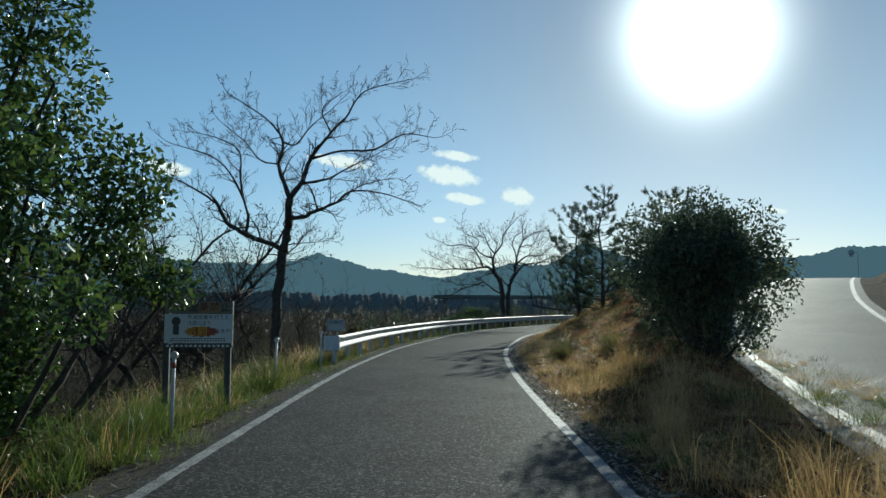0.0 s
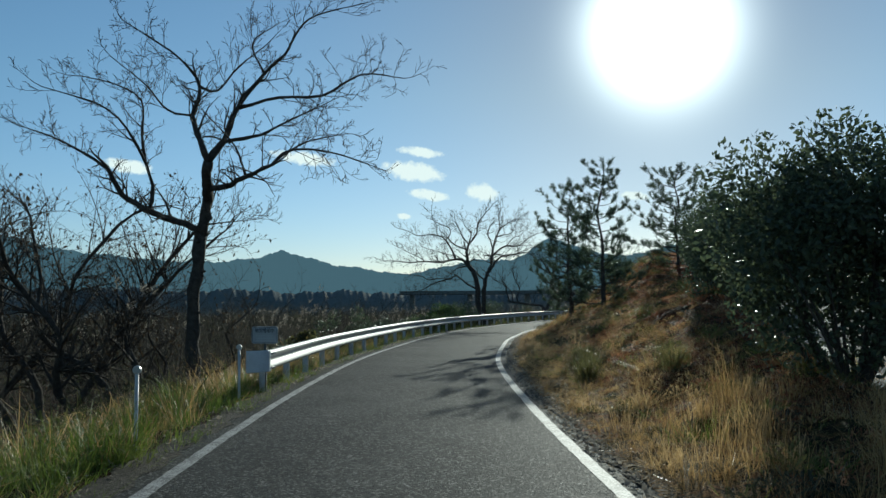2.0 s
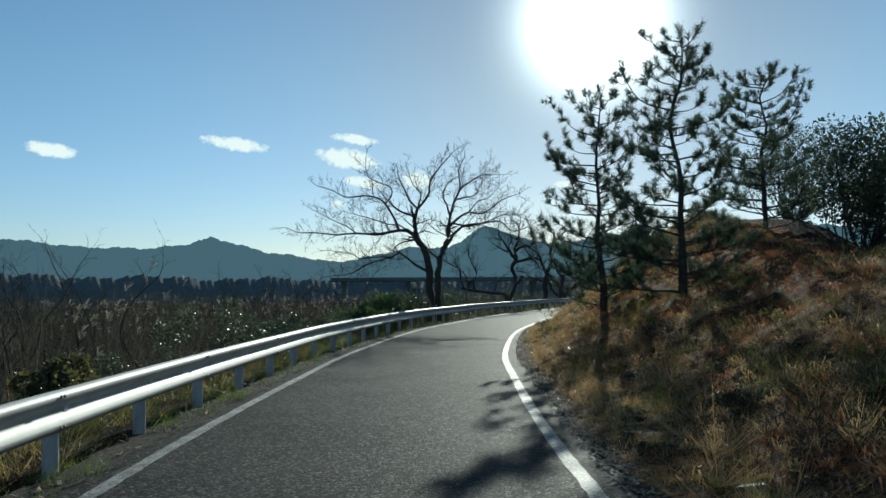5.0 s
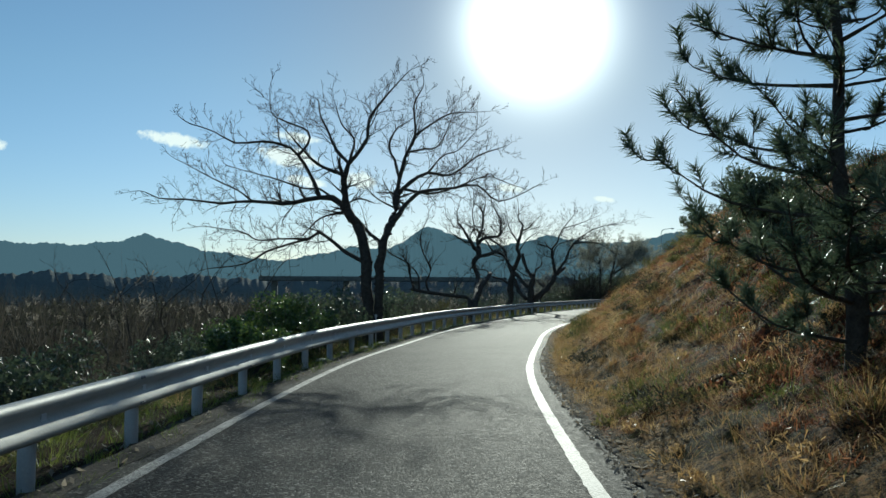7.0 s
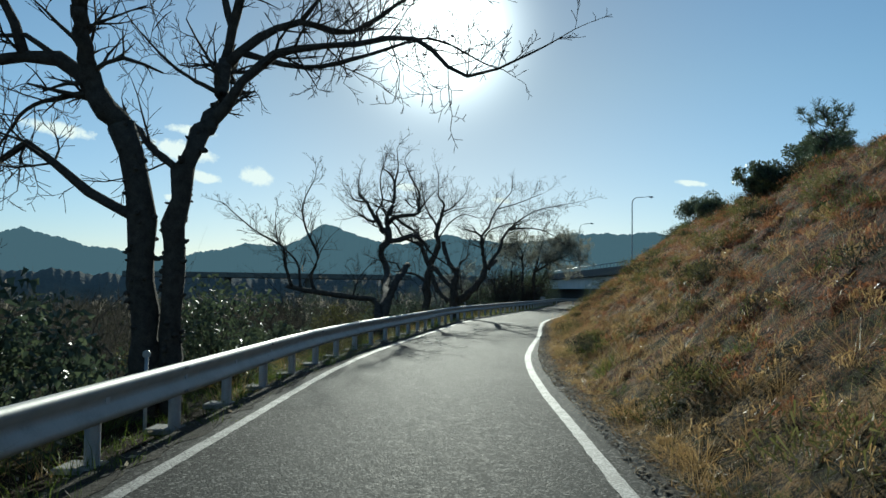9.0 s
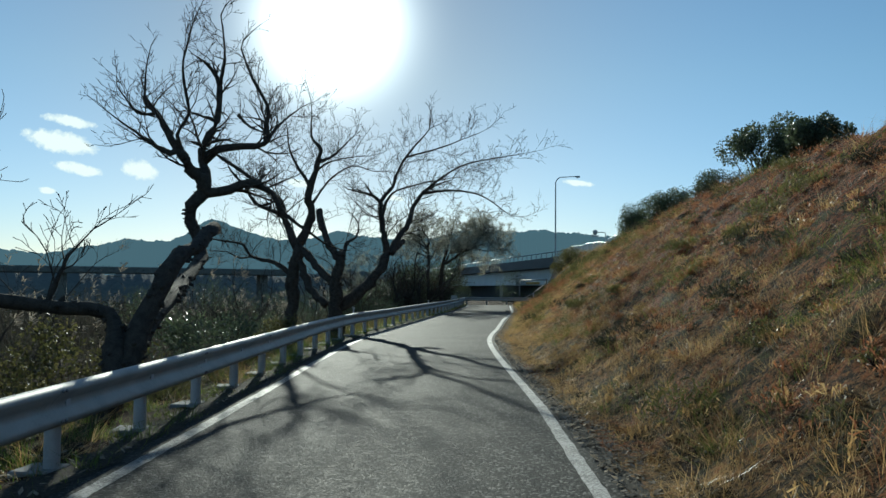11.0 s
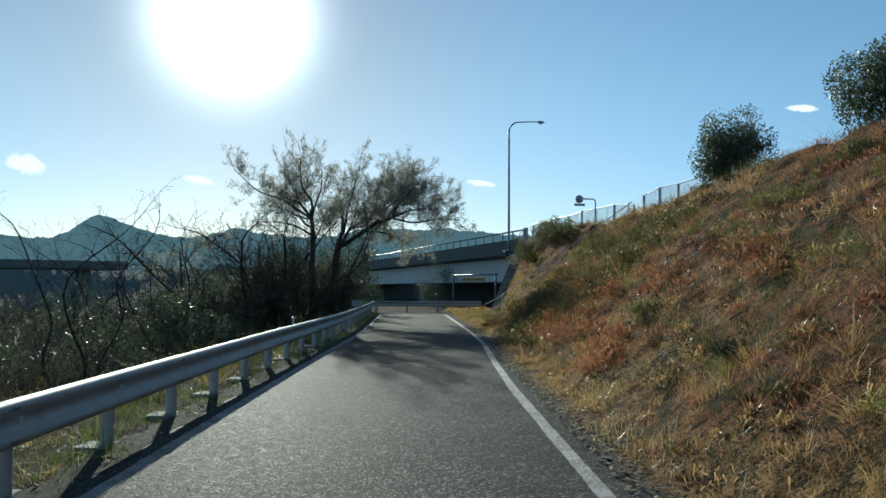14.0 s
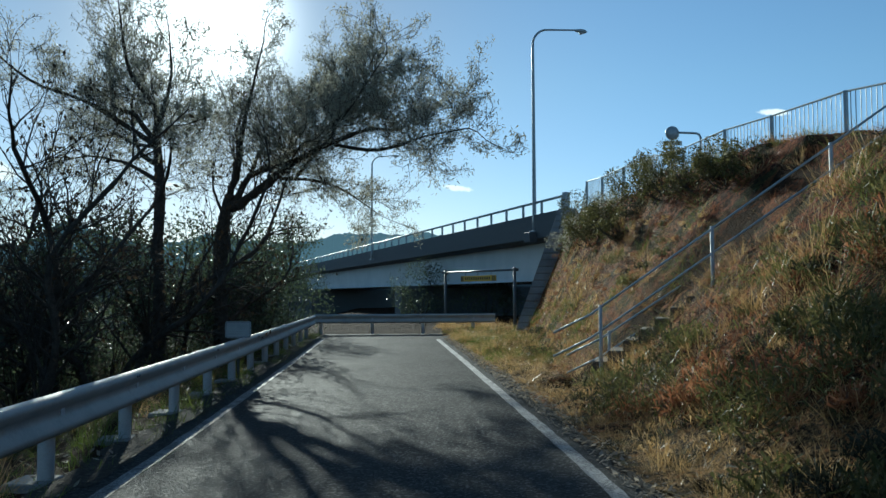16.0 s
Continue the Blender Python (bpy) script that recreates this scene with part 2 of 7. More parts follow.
class Geo:
    """Vertices and faces gathered for one mesh."""
    def __init__(self):
        self.v, self.f = [], []

    def tube(self, pts, radii, sides=6, cap=True):
        base = len(self.v)
        ref = Vector((0.31, 0.17, 0.93))
        n = len(pts)
        for i, p in enumerate(pts):
            d = (pts[min(i + 1, n - 1)] - pts[max(i - 1, 0)]).normalized()
            a = d.cross(ref)
            a = a.normalized() if a.length > 1e-4 else Vector((1, 0, 0))
            b = d.cross(a)
            for k in range(sides):
                w = 2 * math.pi * k / sides
                self.v.append(p + (a * math.cos(w) + b * math.sin(w)) * radii[i])
        for i in range(n - 1):
            for k in range(sides):
                k2 = (k + 1) % sides
                o = base + i * sides
                self.f.append((o + k, o + k2, o + sides + k2, o + sides + k))
        if cap:
            self.f.append(tuple(base + (n - 1) * sides + k for k in range(sides)))
            self.f.append(tuple(base + k for k in reversed(range(sides))))

    def box(self, lo, hi, m=None, chamfer=0.0):
        c = chamfer
        base = len(self.v)
        pts = []
        for z, s in ((lo[2], c), (lo[2] + c, 0), (hi[2] - c, 0), (hi[2], c)) if c else ((lo[2], 0), (hi[2], 0)):
            pts += [(lo[0] + s, lo[1] + s, z), (hi[0] - s, lo[1] + s, z), (hi[0] - s, hi[1] - s, z), (lo[0] + s, hi[1] - s, z)]
        for p in pts:
            p = Vector(p)
            self.v.append(m @ p if m else p)
        rings = len(pts) // 4
        for r in range(rings - 1):
            for k in range(4):
                k2 = (k + 1) % 4
                o = base + r * 4
                self.f.append((o + k, o + k2, o + 4 + k2, o + 4 + k))
        self.f.append(tuple(base + k for k in (3, 2, 1, 0)))
        self.f.append(tuple(base + (rings - 1) * 4 + k for k in range(4)))

    def grid(self, rows):
        """Rows of points of one length, joined as a sheet."""
        base, n = len(self.v), len(rows[0])
        for r in rows:
            self.v.extend(r)
        for i in range(len(rows) - 1):
            for k in range(n - 1):
                o = base + i * n + k
                self.f.append((o, o + 1, o + n + 1, o + n))

    def prism(self, outline, axis, m=None):
        """A flat outline pushed along a vector."""
        base, n = len(self.v), len(outline)
        for p in outline:
            self.v.append(m @ Vector(p) if m else Vector(p))
        for p in outline:
            q = Vector(p) + Vector(axis)
            self.v.append(m @ q if m else q)
        self.f.append(tuple(base + k for k in reversed(range(n))))
        self.f.append(tuple(base + n + k for k in range(n)))
        for k in range(n):
            k2 = (k + 1) % n
            self.f.append((base + k, base + k2, base + n + k2, base + n + k))

    def mesh(self, name, material, smooth=False):
        me = bpy.data.meshes.new(name)
        me.from_pydata([tuple(p) for p in self.v], [], self.f)
        me.materials.append(material)
        if smooth:
            me.polygons.foreach_set("use_smooth", [True] * len(me.polygons))
        me.update()
        return me


def part(name, geo, material, parent=None, label="", smooth=False):
    ob = new(name, geo.mesh(name, material, smooth) if isinstance(geo, Geo) else geo)
    if parent:
        ob.parent = parent
    return tagged(ob, label=label)


def thing(name, label, category, group="", at=(0, 0, 0), kind=""):
    ob = new(name)
    ob.location = at
    ob.empty_display_size = 0.2
    return tagged(ob, label, category, group, kind)


def ease(a, b, x):
    x = np.clip((x - a) / (b - a), 0, 1)
    return x * x * (3 - 2 * x)


def spline(ctrl, step):
    """Catmull-Rom through control points, sampled about every step metres."""
    c = [Vector((*p, 0)) if len(p) == 2 else Vector(p) for p in ctrl]
    c = [c[0] * 2 - c[1]] + c + [c[-1] * 2 - c[-2]]
    out = []
    for i in range(1, len(c) - 2):
        n = max(1, round((c[i + 1] - c[i]).length / step))
        for k in range(n):
            t = k / n
            out.append(0.5 * (2 * c[i] + (c[i + 1] - c[i - 1]) * t + (2 * c[i - 1] - 5 * c[i] + 4 * c[i + 1] - c[i + 2]) * t * t
                              + (3 * c[i] - c[i - 1] - 3 * c[i + 1] + c[i + 2]) * t ** 3))
    out.append(c[-2].copy())
    return out


# ---- plan ----
HALF = 2.01                                # centre of the lane to the middle of an edge line
CENTRE = spline([(0.6, -46), (0.1, -26), (-0.2, -13), (-0.36, -4), (-0.25, 3), (0.15, 9.7), (1.0, 17), (1.95, 23.4),
                 (4.08, 33.4), (6.48, 41.2), (9.6, 50.3), (14.2, 60.9), (19.5, 72.6), (24.2, 81), (29.8, 90.9), (35.5, 100.8),
                 (40.9, 110.8), (46.1, 120.6)], 0.5)
CXY = np.array([(p.x, p.y) for p in CENTRE])
CT = np.gradient(CXY, axis=0)
CT /= np.linalg.norm(CT, axis=1)[:, None]
CS = np.concatenate([[0], np.cumsum(np.linalg.norm(np.diff(CXY, axis=0), axis=1))])


def to_lane(x, y):
    """Station and offset (right positive) of places, in lane coordinates; past the ends the lane goes on straight."""
    x, y = np.atleast_1d(np.asarray(x, float)), np.atleast_1d(np.asarray(y, float))
    s, u = np.empty(x.shape), np.empty(x.shape)
    for i in range(0, len(x), 20000):
        px, py = x[i:i + 20000], y[i:i + 20000]
        k = np.argmin((px[:, None] - CXY[None, :, 0]) ** 2 + (py[:, None] - CXY[None, :, 1]) ** 2, axis=1)
        dx, dy = px - CXY[k, 0], py - CXY[k, 1]
        s[i:i + 20000] = CS[k] + dx * CT[k, 0] + dy * CT[k, 1]
        u[i:i + 20000] = dx * CT[k, 1] - dy * CT[k, 0]
    return s, u


def lane(s, u):
    """The place at a station and an offset."""
    s, u = np.asarray(s, float), np.asarray(u, float)
    tx, ty = np.interp(s, CS, CT[:, 0]), np.interp(s, CS, CT[:, 1])
    over = np.where(s > CS[-1], s - CS[-1], np.where(s < 0, s, 0.0))
    return np.interp(s, CS, CXY[:, 0]) + ty * u + tx * over, np.interp(s, CS, CXY[:, 1]) - tx * u + ty * over


def station(y):
    return float(np.interp(y, CXY[:, 1], CS))


S_END = station(120.5) + 1.0
CREST_S = [station(v) for v in (-16, -10, 0, 8, 16, 22, 28, 34, 42, 50, 60, 94, 100, 106, 112, 120.5)]
CREST_Z = [0.0, 0.2, 1.35, 1.85, 1.95, 2.3, 3.3, 4.05, 4.5, 4.55, 4.45, 4.6, 4.35, 4.3, 4.35, 4.4]
CREST_U = [5.0, 5.2, 6.5, 7.3, 7.8, 8.0, 8.3, 8.5, 8.6, 8.6, 8.6, 8.7, 8.3, 7.7, 7.3, 7.2]
TOE_S, TOE_U = [station(v) for v in (-6, 2, 14, 24, 96, 104, 108, 112, 120.5)], [2.9, 3.3, 3.2, 2.75, 2.75, 2.95, 3.5, 4.2, 5.0]


def bumps(x, y, size, amp, seed=0.0):
    return amp * (np.sin(x / size * 1.7 + y / size * 0.6 + seed) * np.cos(y / size * 1.3 - x / size * 0.8 + 1.7 * seed)
                  + 0.5 * np.sin(x / size * 3.9 - y / size * 2.7 + seed * 3.1) * np.sin(y / size * 4.3 + x / size * 1.1))


UPPER = spline([(5.2, -34), (6.0, -22), (7.7, -12), (8.4, -9), (10.5, 0.8), (13.2, 10), (18.5, 24), (25.5, 40), (33, 56), (42, 75), (50.5, 95),
                (57.3, 115), (59.3, 121.5), (63.8, 140), (71, 169), (80, 208)], 1.0)
UXY = np.array([(p.x, p.y) for p in UPPER])
UT = np.gradient(UXY, axis=0)
UT /= np.linalg.norm(UT, axis=1)[:, None]
UP_Y, UP_Z = (-16, -8, 0, 10, 25, 40, 60, 94, 117), (0.0, 0.02, 0.3, 0.9, 2.0, 3.3, 4.4, 4.9, 4.4)


def to_upper(x, y):
    """How far right of the side road's middle a place lies, and the side road's height there."""
    off, z = np.empty(x.shape), np.empty(x.shape)
    for i in range(0, len(x), 20000):
        px, py = x[i:i + 20000], y[i:i + 20000]
        k = np.argmin((px[:, None] - UXY[None, :, 0]) ** 2 + (py[:, None] - UXY[None, :, 1]) ** 2, axis=1)
        dx, dy = px - UXY[k, 0], py - UXY[k, 1]
        off[i:i + 20000] = dx * UT[k, 1] - dy * UT[k, 0]
        z[i:i + 20000] = np.interp(UXY[k, 1] + dx * UT[k, 0] * UT[k, 1] + dy * UT[k, 1] ** 2, UP_Y, UP_Z)
    return off, z


STAIR_A, STAIR_B = (42.45, 105.85), (46.15, 101.75)


def height(x, y):
    x, y = np.atleast_1d(np.asarray(x, float)), np.atleast_1d(np.asarray(y, float))
    s, u = to_lane(x, y)
    off, zup = to_upper(x, y)
    top, edge = np.interp(s, CREST_S, CREST_Z), np.interp(s, CREST_S, CREST_U)
    fade = 1 - ease(S_END, S_END + 3.0, s)
    toe = np.interp(s, TOE_S, TOE_U)
    rise = np.clip((u - toe) / (edge - toe), 0, 1)
    bank = top * (0.86 * rise + 0.14 * rise * rise * (3 - 2 * rise))
    bank = bank + ease(0.02, 0.3, rise) * bumps(x, y, 1.1, 0.07) * np.minimum(top, 1)
    road_side = ease(-4.9, -3.2, off)                       # blends into the side road's bed
    bank = bank * (1 - road_side) + (zup + 1.5 * ease(3.9, 7.0, off) * ease(-4, 6, y) * (1 - ease(70, 95, y))) * road_side
    bank = bank * (1 - ease(28, 70, off))
    side = -0.10 * ease(-2.6, -3.4, u) - 2.2 * ease(-3.2, -9.5, u) - 0.5 * ease(-12, -40, u)
    side = side + ease(-4, -9, u) * bumps(x, y, 3.0, 0.14, 2.0)
    z = np.where(u > 0, bank * fade, side) - 0.05 * (np.abs(u) < 2.6)
    ax, ay = STAIR_B[0] - STAIR_A[0], STAIR_B[1] - STAIR_A[1]
    k = np.clip(((x - STAIR_A[0]) * ax + (y - STAIR_A[1]) * ay) / (ax * ax + ay * ay), 0.05, 0.95)
    z = z - 0.28 * (1 - ease(0.8, 1.5, np.hypot(x - STAIR_A[0] - k * ax, y - STAIR_A[1] - k * ay)))      # the stairs lie in a shallow cut
    far = np.hypot(x - 15, y - 45)
    past = ease(S_END + 8, S_END + 22, s)
    z = np.where(u > -2.0, z * (1 - past) - 2.0 * past * ease(-2, -8, u), z)
    return z * (1 - ease(150, 300, far)) - 2.8 * ease(150, 300, far)


def z_at(x, y):
    return float(height(x, y)[0])


# ---- ground, roads ----


def ticks(lo, hi, step, reach):
    mid = list(np.arange(lo, hi + 0.01, step))
    out, d = [], step
    while sum(out) < reach:
        d *= 1.35
        out.append(d)
    far = np.cumsum(out)
    return np.array(list(lo - far[::-1]) + mid + list(mid[-1] + far))


gx, gy = ticks(-24, 66, 0.6, 2600), ticks(-36, 136, 0.6, 2600)
X, Y = np.meshgrid(gx, gy)
Z = height(X.ravel(), Y.ravel())
me = bpy.data.meshes.new("ground")
idx = np.arange(X.size).reshape(X.shape)
quads = np.stack([idx[:-1, :-1], idx[:-1, 1:], idx[1:, 1:], idx[1:, :-1]], -1).reshape(-1, 4)
me.from_pydata(np.stack([X.ravel(), Y.ravel(), Z], 1).tolist(), [], quads.tolist())
me.materials.append(M_SOIL)
me.polygons.foreach_set("use_smooth", [True] * len(me.polygons))
tagged(new("ground", me), "dry brown earth under grass, banked beside the lane", "ground", kind="structure")


def ribbon(name, s0, s1, u0, u1, z, material, step=0.5, cols=2, ragged=0.0):
    g = Geo()
    rows = []
    rnd = random.Random(5)
    for s in np.arange(s0, s1 + 0.01, step):
        row = []
        for k in range(cols):
            u = u0 + (u1 - u0) * k / (cols - 1)
            if k in (0, cols - 1):
                u += rnd.uniform(-ragged, ragged)
            x, y = lane(s, u)
            row.append(Vector((float(x), float(y), z)))
        rows.append(row)
    g.grid(rows)
    return new(name, g.mesh(name, material))


S0, S1 = 0.0, float(CS[-1])
tagged(ribbon("road", S0, S1 + 4, -2.32, 2.34, 0.0, M_ASPHALT, 0.5, 9, 0.04), "narrow grey asphalt lane, worn and sparkling in low sun", "road", kind="structure")
tagged(ribbon("edge_line", S0, S1, -HALF - 0.07, -HALF + 0.07, 0.005, M_LINE, 0.15, 2, 0.008), "worn white edge line painted on the asphalt", "road marking", kind="structure")
EDGE_Y = (-46, -10, 0, 8, 20, 30, 36, 44, 52, 60, 68, 80, 88, 97, 106, 121)
EDGE_U = (2.0, 2.0, 1.98, 1.88, 1.82, 1.84, 1.90, 1.83, 1.85, 2.0, 1.95, 1.90, 1.87, 2.0, 1.92, 1.88)


def right_line(half):
    """The right edge line keeps a slightly uneven distance from the middle of the lane."""
    g, rows, rnd = Geo(), [], random.Random(8)
    for st_ in np.arange(S0, S1 - 0.5, 0.15):
        u = float(np.interp(np.interp(st_, CS, CXY[:, 1]), EDGE_Y, EDGE_U))
        row = []
        for k in (-1, 1):
            x, y = lane(st_, u + k * half + rnd.uniform(-0.008, 0.008))
            row.append(Vector((float(x), float(y), 0.005)))
        rows.append(row)
    g.grid(rows)
    return new("edge_line", g.mesh("edge_line", M_LINE))


tagged(right_line(0.07), "worn white edge line painted on the asphalt", "road marking", kind="structure")


def upper_road(off0, off1, lift, name, material, cols, y1=119):
    g, rows = Geo(), []
    for i, p in enumerate(UPPER):
        if p.y > y1:
            break
        q = UPPER[min(i + 1, len(UPPER) - 1)] - UPPER[max(i - 1, 0)]
        q = Vector((q.y, -q.x, 0)).normalized()
        row = []
        for k in range(cols):
            w = p + q * (off0 + (off1 - off0) * k / (cols - 1))
            row.append(Vector((w.x, w.y, float(np.interp(p.y, UP_Y, UP_Z)) + lift)))
        rows.append(row)
    g.grid(rows)
    return new(name, g.mesh(name, material, True))


tagged(upper_road(-3.1, 3.2, 0.05, "road_upper", M_ASPHALT_PALE, 9), "pale asphalt side road climbing the embankment", "road", kind="structure")
tagged(upper_road(-2.75, -2.5, 0.062, "edge_line", M_LINE, 2), "white edge line on the side road", "road marking", kind="structure")
tagged(upper_road(2.5, 2.75, 0.062, "edge_line", M_LINE, 2), "white edge line on the side road", "road marking", kind="structure")

# ---- hills ----


def ridge(name, profile, dist, material, label, rough=0.12, seed=1, fine=1.0, stretch=1.0):
    """A range of hills: azimuth and elevation of its skyline, seen from the middle of the walk."""
    rnd = random.Random(seed)
    ph = [rnd.uniform(0, 6.28) for _ in range(6)]
    az0, az1 = profile[0][0], profile[-1][0]
    cols = [az0 + (az1 - az0) * i / 1400 for i in range(1401)]
    pa, pe = [p[0] for p in profile], [p[1] for p in profile]
    sky_line = []
    for a in cols:
        e = np.interp(a, pa, pe)
        a = a * stretch
        e += rough * (0.5 * math.sin(a * 2.3 + ph[0]) + 0.35 * math.sin(a * 6.1 + ph[1]) + 0.25 * math.sin(a * 15 + ph[2] + 3 * math.sin(a)) + 0.18 * math.sin(a * 37 + ph[3])
                      + fine * (0.14 * math.sin(a * 83 + ph[4]) + 0.10 * math.sin(a * 171 + ph[5]) + rnd.uniform(-0.10, 0.10)))
        sky_line.append(math.tan(radians(max(e, 0.1))) * dist + 1.6)
    rows = []
    for d, f in ((dist, 1.0), (dist * 0.985, 0.8), (dist * 0.965, 0.5), (dist * 0.95, 0.2), (dist * 0.94, -0.02)):
        rows.append([Vector((10 + d * math.sin(radians(a)), 40 + d * math.cos(radians(a)), h * f if f > 0 else -4)) for a, h in zip(cols, sky_line)])
    g = Geo()
    g.grid(rows)
    return tagged(new(name, g.mesh(name, material, True)), label, "hills", kind="structure")


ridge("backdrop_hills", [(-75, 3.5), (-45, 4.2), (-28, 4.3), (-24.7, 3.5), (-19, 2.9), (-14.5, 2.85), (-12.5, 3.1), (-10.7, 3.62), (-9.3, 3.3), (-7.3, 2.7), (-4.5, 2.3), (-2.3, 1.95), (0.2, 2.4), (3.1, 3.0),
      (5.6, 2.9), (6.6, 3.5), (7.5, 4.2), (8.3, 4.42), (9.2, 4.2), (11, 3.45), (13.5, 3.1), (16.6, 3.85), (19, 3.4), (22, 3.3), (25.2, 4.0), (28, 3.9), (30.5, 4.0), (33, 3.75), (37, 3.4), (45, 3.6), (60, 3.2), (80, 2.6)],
      1600, M_HILL, "wooded hills along the far side of the valley, blue with emitted haze", 0.10, 3)
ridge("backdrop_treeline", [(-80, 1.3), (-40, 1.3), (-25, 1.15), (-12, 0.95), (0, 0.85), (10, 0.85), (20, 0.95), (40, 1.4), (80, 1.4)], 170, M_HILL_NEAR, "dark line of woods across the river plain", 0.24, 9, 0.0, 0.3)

# ---- guard rails ----
PROFILE = [(0.0, 0.745), (0.03, 0.75), (0.075, 0.715), (0.08, 0.675), (0.02, 0.615), (0.0, 0.575), (0.02, 0.535), (0.08, 0.475), (0.075, 0.435), (0.03, 0.40), (0.0, 0.405)]


def offset_line(s0, s1, u, step):
    out = []
    for s in np.arange(s0, s1 + step * 0.5, step):
        x, y = lane(s, u)
        out.append(Vector((float(x), float(y), 0)))
    return out


def beam(line, z0=0.0):
    """One length of corrugated beam along a line; its face looks to the line's right."""
    g, n, m = Geo(), len(line), len(PROFILE)
    rows = []
    for i, p in enumerate(line):
        d = (line[min(i + 1, n - 1)] - line[max(i - 1, 0)]).normalized()
        r = Vector((d.y, -d.x, 0))
        front = [p + r * a + Vector((0, 0, z + z0)) for a, z in PROFILE]
        back = [p + r * (a - 0.012) + Vector((0, 0, z + z0)) for a, z in reversed(PROFILE)]
        rows.append(front + back + front[:1])
    g.grid(rows)
    for row in (rows[0], rows[-1]):
        b = len(g.v)
        g.v.extend(row[:-1])
        for k in range(m - 1):
            g.f.append((b + k, b + k + 1, b + 2 * m - 2 - k, b + 2 * m - 1 - k))
    return g


POST = Geo()
POST.tube([Vector((0, 0, -0.5)), Vector((0, 0, 0.66)), Vector((0, 0, 0.70)), Vector((0, 0, 0.705))], [0.068, 0.068, 0.062, 0.03], 14)
POST_MESH = POST.mesh("post", M_POST, True)
BLOCK = Geo()
BLOCK.box((-0.04, 0.03, 0.45), (0.04, 0.13, 0.70), None, 0.008)
BLOCK_MESH = BLOCK.mesh("bracket", M_POST)
BOLT = Geo()
BOLT.tube([Vector((0, 0, 0)), Vector((0, 0.012, 0)), Vector((0, 0.02, 0))], [0.016, 0.015, 0.006], 6)
BOLT_MESH = BOLT.mesh("bolt", M_BOLT)
PAD = Geo()
PAD.box((-0.19, -0.17, -0.3), (0.19, 0.17, 0.02), None, 0.012)
PAD_MESH = PAD.mesh("footing", M_CONCRETE)


def guard_rail(points_at, length, label, pitch=2.04, pads=(9e9, 9e9)):
    """points_at(d): place and heading d metres along. Beams are 4 m panels that lap, one post every pitch metres."""
    rail = thing("guard_rail", label, "guard rail", at=points_at(0)[0])
    inv = Matrix.Translation(-rail.location)
    n = int(length / (2 * pitch)) + 1
    for i in range(n):
        d0, d1 = i * 2 * pitch, min((i + 1) * 2 * pitch + 0.12, length)
        if d1 - d0 < 0.4:
            break
        line = [points_at(d0 + (d1 - d0) * k / 10)[0] - rail.location for k in range(11)]
        lift = 0.002 * (i % 2)
        panel = part("beam", beam(line, lift), M_RAIL, rail, "", True)
        at, head = points_at(d0)
        for dz in (0.70, 0.45):
            for dd in (0.04, 0.10):
                a2, h2 = points_at(d0 + dd)
                r = Vector((h2.y, -h2.x, 0))
                b = part("bolt", BOLT_MESH, None, panel)
                b.matrix_local = inv @ Matrix.Translation(a2 + r * 0.083 + Vector((0, 0, dz))) @ pose(0, 0, 0, 0, 0, math.degrees(math.atan2(-r.x, r.y)))
    k = 0
    while k * pitch + 0.3 < length:
        at, head = points_at(k * pitch + 0.3)
        r = Vector((head.y, -head.x, 0))
        m = inv @ Matrix.Translation(at - r * 0.115) @ pose(0, 0, 0, 0, 0, math.degrees(math.atan2(-r.x, r.y)))
        p = part("post", POST_MESH, None, rail)
        p.matrix_local = m
        part("bracket", BLOCK_MESH, None, p)
        if pads[0] < k * pitch < pads[1]:
            f = part("footing", PAD_MESH, None, p)
            f.matrix_local = pose(0, -0.1, 0.0, 0, 0, 7 * math.sin(k * 3.3))
        k += 1
    return rail


S_RAIL = station(0.75)
U_RAIL = -2.53


def main_rail(d):
    s = S_RAIL + d
    x, y = lane(s, U_RAIL)
    x2, y2 = lane(s + 0.1, U_RAIL)
    x1, y1 = lane(s - 0.1, U_RAIL)
    return Vector((float(x), float(y), 0)), Vector((float(x2 - x1), float(y2 - y1), 0)).normalized()


rail = guard_rail(main_rail, station(122.5) - S_RAIL + 2.5, "long weathered white corrugated guard rail along the lane", pads=(34, 200))
# rounded end piece of the beam, bent back from the lane
g = Geo()
rows = []
for i in range(9):
    a = radians(i * 20)
    at, head = main_rail(0.02)
    r = Vector((head.y, -head.x, 0))
    c = at + head * (-0.42 * math.sin(a * 0.5)) + r * (0.085 - 0.30 * (1 - math.cos(a * 0.62))) - rail.location
    rows.append([c + Vector((0, 0, z)) for z in (0.385, 0.40, 0.58, 0.74, 0.765)])
g.grid(rows)
end = part("end_piece", g, M_POST, rail, "pale flat bull-nose end piece", True)
sol = end.modifiers.new("thickness", "SOLIDIFY")
sol.thickness = 0.03
for d in (0.05, 0.19):
    for z in (0.44, 0.70):
        at, head = main_rail(d)
        r = Vector((head.y, -head.x, 0))
        c = at + r * 0.10 + Vector((0, 0, z)) - rail.location
        g = Geo()
        g.tube([c, c + r * 0.035, c + r * 0.04], [0.018, 0.018, 0.010], 8)
        part("bolt", g, M_BOLT, rail)

CROSS_A, CROSS_B = Vector((45.6, 125.4, 0)), Vector((52.0, 122.2, 0))


def cross_rail(d):
    h = (CROSS_B - CROSS_A).normalized()
    return CROSS_A + h * d, h


guard_rail(cross_rail, (CROSS_B - CROSS_A).length, "short grey corrugated guard rail closing the bend", 2.0)

